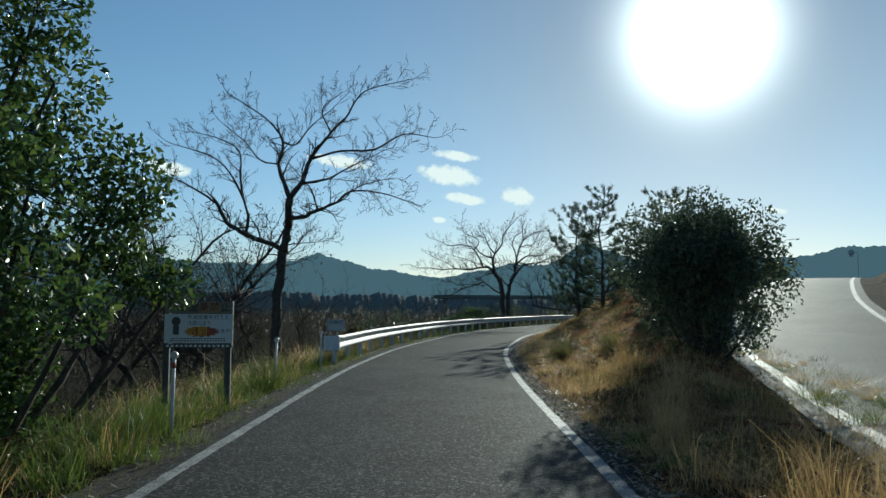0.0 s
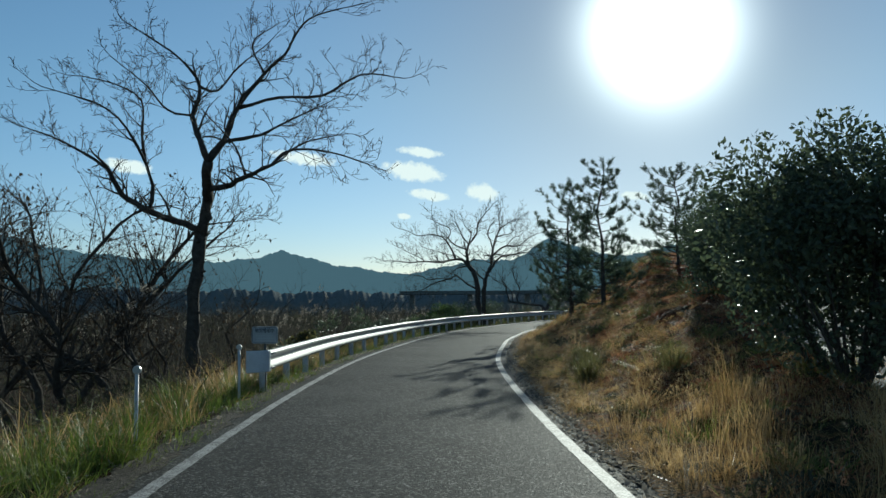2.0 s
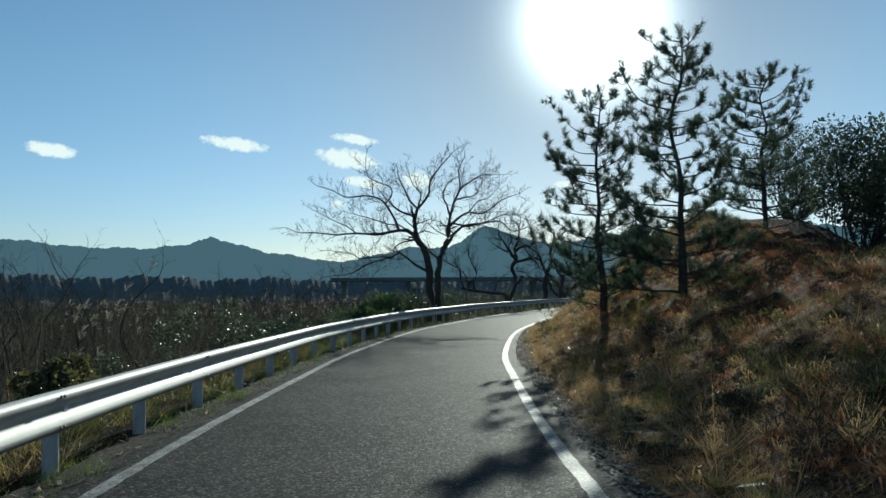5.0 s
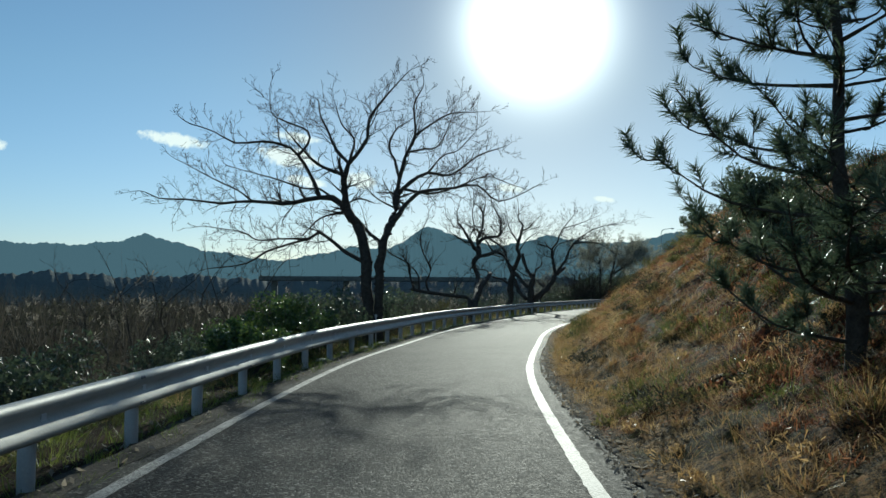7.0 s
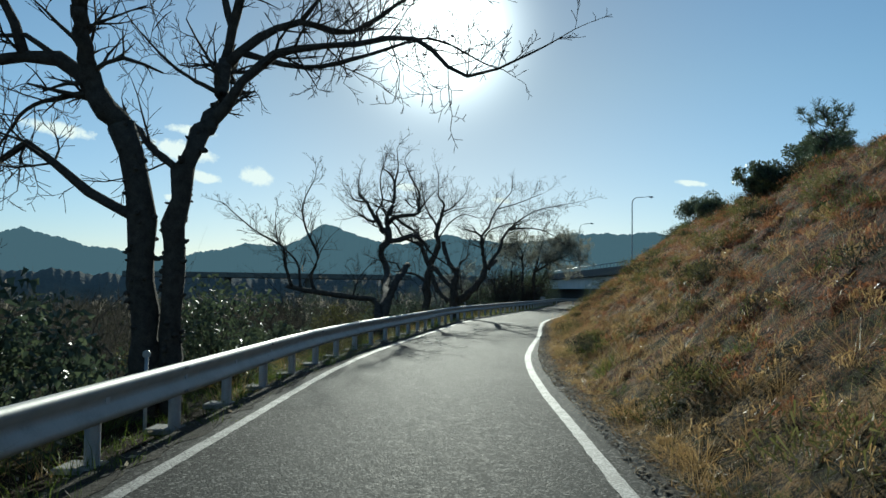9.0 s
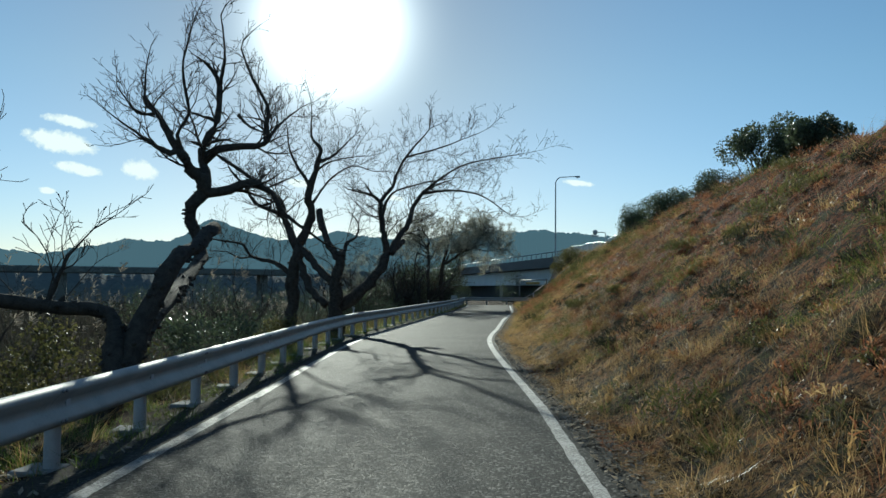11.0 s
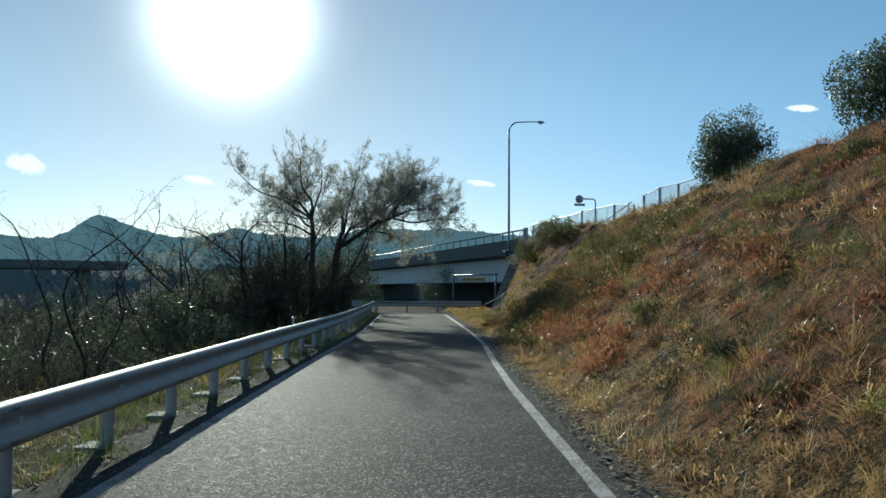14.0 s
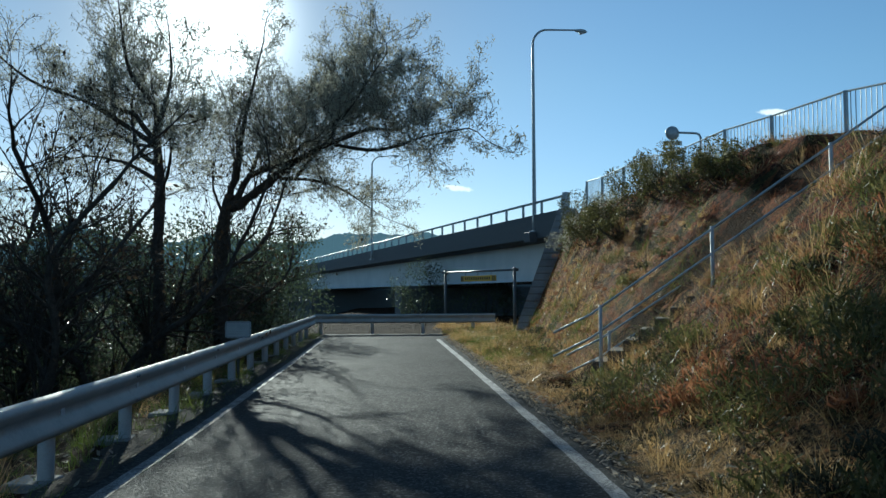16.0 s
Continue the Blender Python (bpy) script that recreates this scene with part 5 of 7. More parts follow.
class Twigs:
    """Branching wood, grown from limbs; remembers its twig ends."""
    def __init__(self, seed, gravity=0.0, sides=(10, 8, 5, 4, 3), thin=0.004):
        self.thin = thin
        self.g, self.rnd, self.ends, self.gravity, self.sides = Geo(), random.Random(seed), [], gravity, sides
        self.along = []

    def limb(self, pts, r0, r1, level):
        pts = spline([tuple(p) for p in pts], max(0.06, sum((Vector(pts[i + 1]) - Vector(pts[i])).length for i in range(len(pts) - 1)) / (14 if level < 2 else 7))) if len(pts) > 2 else [Vector(p) for p in pts]
        n = len(pts)
        rad = [r0 + (r1 - r0) * (i / (n - 1)) ** 0.8 for i in range(n)]
        if level < 3:
            rad = [r * (1 + 0.16 * self.rnd.uniform(-1, 1)) for r in rad]
            pts = [p if i in (0, n - 1) else p + Vector([self.rnd.gauss(0, 0.16 * rad[i]) for _ in range(3)]) for i, p in enumerate(pts)]
        self.g.tube(pts, rad, self.sides[min(level, len(self.sides) - 1)], level < 2)
        return pts, rad

    def shoot(self, p, d, length, r, level, last, density=1.0, spread=0.9):
        """A crooked shoot that curls upwards, with side shoots by turns."""
        rnd = self.rnd
        n = 4 if level < last else 2
        pts, q, way_ = [p.copy()], p.copy(), d.normalized()
        bend = Vector((rnd.gauss(0, 0.16), rnd.gauss(0, 0.16), rnd.gauss(0.03 - self.gravity, 0.16)))
        for i in range(n):
            bend = bend * 0.6 + Vector((rnd.gauss(0, 0.16), rnd.gauss(0, 0.16), rnd.gauss(0.03 - self.gravity, 0.16)))
            way_ = (way_ + bend).normalized()
            q = q + way_ * (length / n)
            pts.append(q.copy())
        rad = [max(self.thin, r * (1 - 0.72 * i / n)) for i in range(n + 1)]
        self.g.tube(pts, rad, self.sides[min(level, len(self.sides) - 1)], False)
        self.ends.append((pts[-1], way_))
        self.along.extend(pts[1:] if n == 2 else pts[2:])
        if level >= last or length < 0.16:
            return
        k = max(2, round((2.2 + length * 2.6) * density))
        flip = rnd.choice((-1, 1))
        axis = Vector((rnd.gauss(0, 1), rnd.gauss(0, 1), rnd.gauss(0, 1)))
        for j in range(k):
            i = min(n, 1 + (j * n) // k)
            base, fw = pts[i], (pts[i] - pts[i - 1]).normalized()
            flip = -flip
            side = fw.cross(axis + Vector((rnd.gauss(0, 0.4), rnd.gauss(0, 0.4), rnd.gauss(0, 0.4))))
            side = side.normalized() * flip if side.length > 1e-3 else Vector((flip, 0, 0))
            dd = (fw * rnd.uniform(0.6, 1.0) + side * spread * rnd.uniform(0.5, 0.95) + Vector((0, 0, 0.15))).normalized()
            self.shoot(base, dd, length * rnd.uniform(0.34, 0.6) * (1.1 - 0.35 * i / n), rad[i] * rnd.uniform(0.55, 0.75), level + 1, last, density, spread)

    def dress(self, pts, rad, level, last, length, every, density=1.0, start=0.25, spread=0.9, up=0.25, fine=0.42):
        """Side shoots along a limb, and one at its tip."""
        rnd = self.rnd
        n = len(pts)
        total = sum((pts[i + 1] - pts[i]).length for i in range(n - 1))
        for j in range(max(2, int(total / every))):
            f = start + (1 - start) * (j + rnd.uniform(0, 0.8)) / max(2, int(total / every))
            i = min(n - 2, int(f * (n - 1)))
            fw = (pts[i + 1] - pts[i]).normalized()
            side = fw.cross(Vector((rnd.gauss(0, 1), rnd.gauss(0, 1), rnd.gauss(0, 1)))).normalized()
            d = (fw * rnd.uniform(0.3, 0.8) + side * spread + Vector((0, 0, up))).normalized()
            self.shoot(pts[i], d, length * rnd.uniform(0.6, 1.25) * (1.15 - 0.4 * f), max(0.006, min(0.05, rad[i] * fine)), level, last, density)
        self.shoot(pts[-1], pts[-1] - pts[-2], length * 0.9, rad[-1], level, last, density)


def bare_tree(name, at, right_yaw, trunk, limbs, label, seed, twig=1.3, every=0.55, last=2, depth=1.6, slim=0.72, fine=0.42, spread=0.9, gravity=0.0, group=""):
    """A leafless tree. trunk and limbs: (base radius, tip radius, [(across, height), ...]) in metres from its foot,
    across along right_yaw; limbs swing forwards and back by turns, unless a third number gives their depth."""
    rnd = random.Random(seed)
    t = thing(name, label, "tree", group, at=at)
    rx = Vector((math.cos(radians(right_yaw)), math.sin(radians(right_yaw)), 0))
    ry = Vector((-rx.y, rx.x, 0))
    wood = Twigs(seed)
    wood_at = []
    for r0, r1, line in trunk:
        pts, rad = wood.limb([rx * q[0] + ry * (q[2] if len(q) > 2 else 0.05 * math.sin(3 * q[0] + q[1])) + Vector((0, 0, q[1])) for q in line], r0, r1, 0)
        wood_at.extend(pts)
        for q0, q1, rr in zip(pts, pts[1:], rad):           # burrs and stubs of lost twigs
            for _ in range(int((q1 - q0).length / 0.045)):
                out_ = Vector((rnd.gauss(0, 1), rnd.gauss(0, 1), rnd.gauss(0, 0.5))).normalized()
                b_, size_ = q0.lerp(q1, rnd.random()) + out_ * rr * 0.8, rnd.uniform(0.018, 0.05)
                wood.g.tube([b_, b_ + out_ * (rr * 0.2 + size_ * 0.6), b_ + out_ * (rr * 0.2 + size_ * rnd.uniform(0.8, 1.9))], [size_, size_ * 0.8, size_ * 0.3], 5)
        up = (pts[-1] - pts[-2]).normalized()
        wood.g.tube([pts[-1] - up * 0.02, pts[-1] + up * r1 * 0.5, pts[-1] + up * r1 * 0.8], [r1 * 1.0, r1 * 0.75, r1 * 0.3], 10)
    part("trunk", wood.g, M_BARK, t, "", True)
    crown = Twigs(seed + 1, gravity, (10, 7, 4, 3, 3), 0.005)
    for i, (r0, r1, line) in enumerate(limbs):
        swing = depth * (1 if i % 2 else -1) * rnd.uniform(0.45, 1.0)
        n = len(line)
        if len(line[0]) > 2:                                 # a limb whose depth is given
            pts, rad = crown.limb([rx * a + ry * b + Vector((0, 0, h)) for a, h, b in line], r0, r1, 1)
            if r1 < 0.1:
                crown.dress(pts, rad, 2, 2 + last, twig, every, fine=fine, spread=spread)
            wood_at.extend(pts)
            continue
        near = min(wood_at, key=lambda q: (q.dot(rx) - line[0][0]) ** 2 + (q.z - line[0][1]) ** 2)
        close = math.hypot(near.dot(rx) - line[0][0], near.z - line[0][1]) < 0.4
        base = near.dot(ry) if close else 0.0
        pts = [rx * a + ry * (base + swing * (k / (n - 1)) ** 1.4) + Vector((0, 0, h)) for k, (a, h) in enumerate(line)]
        if close:
            pts[0] = near.copy()
        pts = [p if k in (0, n - 1) else p + Vector((rnd.gauss(0, 0.07), rnd.gauss(0, 0.07), rnd.gauss(0, 0.07))) for k, p in enumerate(pts)]
        pts, rad = crown.limb(pts, r0 * (slim if r0 < 0.14 else 1.0), r1, 1)
        wood_at.extend(pts)
        if r1 < 0.1:
            crown.dress(pts, rad, 2, 2 + last, twig, every, fine=fine, spread=spread)
    part("crown", crown.g, M_BARK, t, "leafless crooked branches", True)
    return t, crown


SPREAD_STEM = [(0.185, 0.15, [(-0.1, -0.7), (-0.08, 0.53), (-0.05, 1.78), (-0.01, 2.79), (0.08, 3.74), (0.14, 4.21)])]
SPREAD_MID = [(0.15, 0.11, [(0.14, 4.16), (0.35, 4.95), (0.5, 5.33), (0.53, 5.78)]),
    (0.085, 0.04, [(0.51, 5.71), (0.21, 6.23), (0.07, 7.01), (0.04, 7.66), (-0.07, 8.05)]),
    (0.04, 0.012, [(-0.07, 8.05), (-0.59, 8.51), (-1.63, 9.23)]),
    (0.04, 0.012, [(0.04, 7.69), (0.45, 7.78), (0.89, 8.3), (1.59, 8.95)]),
    (0.03, 0.01, [(0.05, 6.88), (-0.44, 7.14), (-0.96, 7.53), (-1.68, 8.19)]),
    (0.095, 0.035, [(0.53, 5.78), (0.78, 6.29), (1.22, 7.13), (1.73, 8.04), (2.11, 8.56)]),
    (0.035, 0.01, [(2.11, 8.56), (2.88, 9.21), (4.17, 9.66)])]
SPREAD_EAST = [(0.03, 0.01, [(1.73, 8.1), (1.46, 8.82), (1.91, 9.48)]),
    (0.05, 0.012, [(1.22, 7.07), (1.99, 7.32), (3.14, 7.25), (4.04, 7.77), (5.07, 7.7)]),
    (0.05, 0.012, [(0.78, 6.29), (1.61, 6.48), (2.25, 6.87), (3.14, 7.38)]),
    (0.085, 0.04, [(0.5, 5.2), (0.92, 5.2), (1.36, 5.52), (2.13, 5.58)]),
    (0.04, 0.01, [(2.13, 5.58), (2.51, 5.96), (3.27, 5.89), (4.36, 5.69)]),
    (0.035, 0.012, [(1.36, 5.52), (1.1, 5.97), (0.91, 6.49)]),
    (0.03, 0.01, [(2.25, 5.7), (2.89, 6.22), (3.66, 6.47)])]
SPREAD_WEST = [(0.1, 0.05, [(0.0, 4.12), (-0.53, 4.44), (-0.98, 4.76), (-1.56, 5.08), (-1.76, 5.6)]),
    (0.045, 0.01, [(-1.76, 5.6), (-2.34, 5.99), (-3.24, 6.51), (-4.47, 6.9)]),
    (0.055, 0.012, [(-0.98, 4.76), (-0.87, 5.34), (-1.2, 6.37), (-1.98, 7.02), (-3.33, 7.54)]),
    (0.04, 0.012, [(-1.06, 5.85), (-1.27, 6.5), (-1.34, 7.4), (-2.12, 7.93), (-3.02, 8.19)]),
    (0.02, 0.008, [(0.25, 4.31), (0.86, 4.43), (1.5, 4.43)])]
bare_tree("bare_tree", (-5.55, 5.9, -0.9), 0, SPREAD_STEM, SPREAD_MID + SPREAD_EAST + SPREAD_WEST,
          "dark leafless tree with wide crooked branches below the verge", 21, 0.85, 0.2, 2, 1.1, 1.0, 0.4)
TWIN_TRUNKS = [(0.21, 0.16, [(-0.1, -0.6), (-0.12, 0.88), (-0.17, 2.22), (-0.24, 3.03), (-0.27, 3.84), (-0.38, 4.35), (-0.52, 4.71)]),
    (0.18, 0.135, [(0.26, -0.6), (0.2, 0.88), (0.17, 2.22), (0.2, 2.76), (0.27, 3.71), (0.32, 4.11), (0.5, 4.66)])]
TWIN_WEST = [(0.158, 0.098, [(-0.49, 4.71), (-0.81, 5.12), (-0.94, 5.59), (-0.9, 6.07)]),
    (0.115, 0.015, [(-0.72, 5.02), (-1.43, 5.41), (-2.24, 5.48), (-3.05, 5.43), (-3.85, 5.47), (-4.93, 5.33), (-6.01, 5.52), (-7.08, 5.61), (-7.62, 5.8)]),
    (0.072, 0.015, [(-1.73, 5.61), (-2.05, 5.99), (-2.4, 6.87), (-2.82, 7.21), (-3.63, 7.28), (-4.3, 7.24), (-4.92, 7.45), (-5.6, 7.71)]),
    (0.050, 0.012, [(-2.4, 6.87), (-2.11, 7.22), (-2.29, 7.76), (-2.84, 8.1), (-3.46, 8.5), (-3.61, 9.39)])]
TWIN_LOW = [(0.079, 0.022, [(-0.9, 6), (-0.83, 6.21), (-1.72, 6.57), (-2.24, 7.01), (-2.41, 7.28)]),
    (0.079, 0.015, [(-0.34, 3.46), (-0.86, 3.83), (-1.4, 4.16), (-1.81, 4.33), (-2.21, 4.29), (-2.75, 4.1), (-3.55, 3.79), (-4.21, 3.52), (-5.54, 3.3)]),
    (0.043, 0.012, [(-2.08, 4.33), (-3.02, 4.23), (-3.69, 4.17), (-4.09, 4.33), (-4.9, 4.52)]),
    (0.043, 0.012, [(-0.95, 5.05), (-1.69, 4.83), (-2.15, 4.56), (-2.48, 4.35)])]
TWIN_MID = [(0.086, 0.015, [(-0.9, 6.03), (-0.74, 6.55), (-0.44, 6.9), (-0.11, 7.39), (-0.09, 7.8), (0.42, 8.63), (1.09, 9.27)]),
    (0.065, 0.015, [(-0.8, 6.48), (-1.16, 7.09), (-1.41, 7.78), (-1.76, 8.32), (-1.9, 8.8)]),
    (0.050, 0.013, [(-0.74, 6.55), (-0.65, 7.24), (-0.86, 7.79), (-1.07, 8.26)]),
    (0.043, 0.012, [(-1.43, 5.41), (-1.84, 5.79), (-2.25, 5.92), (-3.06, 6.11), (-4.01, 6.44), (-4.9, 6.69)]),
    (0.036, 0.012, [(-3.85, 5.47), (-4.33, 5.82), (-4.95, 6.08), (-5.76, 6.48)])]
TWIN_EAST = [(0.137, 0.098, [(0.48, 4.66), (0.63, 5.14), (0.68, 5.62), (0.7, 5.89)]),
    (0.086, 0.015, [(0.71, 5.82), (0.81, 6.37), (1.05, 7.13), (1.25, 7.82), (1.37, 8.65), (1.57, 9.21)]),
    (0.079, 0.015, [(0.71, 5.75), (1.13, 6.2), (1.67, 6.49), (2.63, 6.67), (3.44, 7.17), (4.39, 7.59)]),
    (0.086, 0.015, [(0.55, 4.77), (1.15, 5.42), (1.68, 5.77), (2.5, 5.92), (3.32, 5.89), (4.07, 5.46), (4.82, 5.68)]),
    (0.050, 0.012, [(0.94, 5.89), (1.82, 5.93), (2.63, 6.19), (3.58, 6.48), (4.54, 6.25)]),
    (0.036, 0.012, [(0.54, 5.27), (0.09, 5.58), (-0.29, 5.94)])]
TWIN_MORE = [(0.058, 0.013, [(0.79, 6.37), (0.58, 6.92), (0.44, 7.39), (0.56, 8.08), (1.1, 8.51)]),
    (0.043, 0.012, [(1.25, 7.75), (1.79, 8.04), (2.47, 8.39), (3.36, 8.2)]),
    (0.043, 0.012, [(1.12, 7.06), (1.66, 7.34), (2.21, 7.63), (2.67, 8.88)]),
    (0.036, 0.012, [(1.67, 6.52), (2.21, 7.08), (2.76, 7.22), (3.3, 7.72)]),
    (0.065, 0.045, [(0.19, 4.05), (-0.08, 4.41), (-0.44, 4.76)])]
bare_tree("bare_tree", (3.65, 43.7, -1.0), -9.4, TWIN_TRUNKS, TWIN_WEST + TWIN_LOW + TWIN_MID + TWIN_EAST + TWIN_MORE,
          "large dark leafless tree with twin trunks behind the rail", 33, 0.95, 0.2, 2, 1.3, 1.0, 0.36)
LEAN_WEST = [(0.17, 0.1, [(0.07, 4.85), (-0.05, 5.22), (-0.3, 5.47), (-0.43, 5.61)]),
    (0.12, 0.02, [(-0.43, 5.61), (-0.65, 5.97), (-1.05, 6.63), (-1.35, 7.01), (-1.38, 7.7)]),
    (0.08, 0.015, [(-0.47, 5.7), (-0.9, 5.86), (-1.49, 6.13), (-1.98, 6.36)]),
    (0.15, 0.07, [(-0.01, 4.89), (0.13, 5.23), (0.03, 5.6), (0.02, 5.98), (0.21, 6.76), (0.4, 7.69)]),
    (0.06, 0.015, [(0.4, 7.69), (0.51, 8.42), (0.32, 9.17)]),
    (0.12, 0.02, [(0.03, 5.65), (0.39, 5.96), (0.97, 6.11), (1.47, 6.29), (1.65, 6.7), (1.54, 7.38), (1.3, 8.14), (0.96, 8.88)])]
LEAN_EAST = [(0.14, 0.03, [(0.02, 4.9), (0.5, 5.02), (1.04, 5), (1.6, 4.8), (1.98, 4.33), (2.56, 3.81)]),
    (0.05, 0.015, [(0.86, 5.01), (1.22, 5.21), (1.49, 5.32)]),
    (0.05, 0.015, [(0.24, 6.76), (-0.2, 6.73), (-0.5, 6.78)]),
    (0.06, 0.015, [(1.47, 6.29), (1.93, 6.83), (2.6, 7.5)]),
    (0.06, 0.015, [(-0.39, 5.62), (-0.57, 6.12), (-0.41, 6.79), (-0.6, 7.52), (-0.37, 8.49)]),
    (0.05, 0.015, [(-1.05, 6.63), (-1.5, 6.77), (-2.01, 7.44)]),
    (0.05, 0.015, [(0.82, 6.82), (0.96, 6.44), (1.29, 6.23)])]
LEAN_TRUNKS = [(0.17, 0.15, [(-1.7, 0.5, -9.7), (-1.3, 1.6, -8.3), (-0.92, 2.24, -6.5), (-0.44, 2.7, -2.95), (0.0, 3.3, 0.0), (-0.05, 3.75, 0.3), (-0.25, 4.2, 0.3), (-0.3, 4.6, 0.2), (0.04, 4.88, 0.1)]),
    (0.15, 0.11, [(-1.55, 0.9, -9.3), (-1.15, 2.0, -8.7), (-0.78, 2.9, -8.2), (-0.45, 3.2, -7.5), (-0.1, 3.55, -6.7)]),
    (0.15, 0.08, [(-1.6, 0.8, -9.4), (-1.5, 1.7, -8.9), (-1.6, 2.19, -8.5), (-2.5, 2.3, -8.5), (-3.61, 2.45, -8.5), (-4.71, 2.66, -8.5)])]
LEAN_SHOOTS = [(0.08, 0.015, [(-3.72, 2.45, -8.5), (-3.9, 3.06, -8.4), (-3.64, 3.73, -8.3), (-4.09, 4.73, -8.2), (-4.22, 5.62, -8.4), (-3.8, 6.64, -8.5)]),
    (0.08, 0.015, [(-4.55, 2.62, -8.5), (-4.84, 3.49, -8.7), (-4.9, 4.04, -8.8), (-5.83, 4.57, -8.9), (-6.7, 5.27, -9.0)]),
    (0.06, 0.015, [(-4.27, 2.6, -8.5), (-4.4, 3.5, -8.4), (-5.07, 4.26, -8.2), (-5.19, 4.92, -8.0)]),
    (0.05, 0.015, [(-2.4, 2.3, -8.5), (-2.2, 2.9, -8.4), (-2.0, 3.2, -8.3)])]
bare_tree("bare_tree", (12.7, 70.4, -1.0), -5, LEAN_TRUNKS, LEAN_WEST + LEAN_EAST + LEAN_SHOOTS,
          "leafless tree whose trunk leans low before rising, with a broken stub", 47, 1.05, 0.24, 2, 1.2, 1.0, 0.4)
OLD_TRUNKS = [(0.27, 0.2, [(-1.6, -0.6), (-1.69, 1.03), (-1.69, 2.19), (-1.63, 3.35), (-1.5, 4.11)]),
    (0.29, 0.2, [(0.13, -0.46, -0.8), (0.12, 0.42, -0.95), (0.13, 1.56, -1.1), (0.2, 2.65, -1.25), (0.38, 3.67, -1.4)]),
    (0.27, 0.17, [(0.29, 0.53, -1.1), (0.25, 1.12, -0.94), (0.27, 1.71, -0.78), (0.93, 2.3, -0.62), (1.61, 3.05, -0.46), (1.93, 3.81, -0.3)])]
OLD_WEST = [(0.15, 0.05, [(-1.62, 3.88), (-2, 4.85), (-2.18, 5.61), (-2.73, 6.38), (-4.39, 7.35)]),
    (0.13, 0.04, [(-1.65, 4.17), (-2.28, 5.07), (-3.15, 5.67), (-3.54, 6.32), (-4.38, 6.97)]),
    (0.2, 0.1, [(-1.38, 4), (-1.09, 5.19), (-0.91, 5.95), (-0.85, 6.6), (-0.64, 7.15)]),
    (0.08, 0.02, [(-0.64, 7.11), (-0.22, 7.47), (0.42, 8.03)]),
    (0.09, 0.02, [(-0.66, 7.08), (-0.6, 7.58), (-0.82, 8.13), (-0.79, 8.94)]),
    (0.09, 0.02, [(-1, 5.89), (-1.11, 6.16), (-1.45, 6.92), (-1.96, 7.7), (-2.09, 8.57)]),
    (0.06, 0.015, [(-0.79, 5.71), (-0.36, 6.5), (0.56, 6.93), (1.53, 6.72)])]
OLD_MID = [(0.05, 0.015, [(-0.6, 6.78), (-0.37, 7.04), (0.28, 7.31), (0.81, 7.48)]),
    (0.1, 0.03, [(-1.74, 3.14), (-2.5, 3.23), (-3.2, 3.66), (-3.54, 4.04), (-4.29, 4.2)]),
    (0.04, 0.012, [(-3.2, 3.66), (-3.69, 3.79), (-4.28, 3.76), (-4.98, 3.87)]),
    (0.14, 0.12, [(0.36, 3.5, -1.4), (-0.13, 4.11, -1.27), (-0.39, 4.8, -1.13), (-0.54, 5.35, -1)]),
    (0.1, 0.055, [(0.43, 3.5, -1.4), (0.44, 3.91, -1), (0.49, 4.16, -0.6), (0.7, 4.36, -0.2)]),
    (0.14, 0.14, [(-1.36, 3.94, 0), (-0.63, 3.21, -0.6), (0.14, 2.59, -1.2)]),
    (0.15, 0.15, [(-1.47, 3.53, 0), (-0.96, 2.49, -0.5), (-0.19, 1.83, -1)])]
OLD_EAST = [(0.15, 0.08, [(1.93, 3.76, -0.3), (1.8, 4.5, -0.43), (1.69, 5.21, -0.57), (1.68, 5.66, -0.7)]),
    (0.08, 0.03, [(1.68, 5.64, -0.7), (2.15, 6.21, -0.82), (2.27, 6.54, -0.95), (2.69, 7.27, -1.07), (3.31, 7.97, -1.2)]),
    (0.06, 0.015, [(1.75, 5.15, -0.6), (2.06, 6, -0.27), (3.09, 6.42, 0.07), (4.1, 6.65, 0.4)]),
    (0.03, 0.01, [(1.67, 5.11, -0.6), (1.28, 5.14, -1), (0.67, 5.77, -1.4)]),
    (0.15, 0.07, [(2.03, 3.76, -0.3), (2.29, 4.44, 0.1), (2.62, 4.94, 0.5), (2.73, 5.57, 0.9), (3.08, 6.22, 1.3)])]
OLD_MORE = [(0.065, 0.012, [(3.05, 6.2, 1.3), (4.26, 6.26, 0.93), (5.39, 6.02, 0.57), (6.46, 5.25, 0.2)]),
    (0.06, 0.012, [(3.05, 6.2, 1.3), (3.75, 6.83, 1.67), (4.82, 7.47, 2.03), (7.16, 7.96, 2.4)]),
    (0.065, 0.1, [(1.95, 3.75, -0.25), (2.15, 4, 0.6), (2.3, 4.35, 1.5)]),
    (0.04, 0.012, [(2.7, 7.23, -1.2), (3.91, 7.58, -1.1), (5.33, 8.14, -1)])]
bare_tree("bare_tree", (18.95, 79.9, -0.9), -27.5, OLD_TRUNKS, OLD_WEST + OLD_MID + OLD_EAST + OLD_MORE,
          "old leafless tree with three heavy trunks beside the rail", 58, 1.45, 0.24, 2, 0.9, 1.0, 0.2)


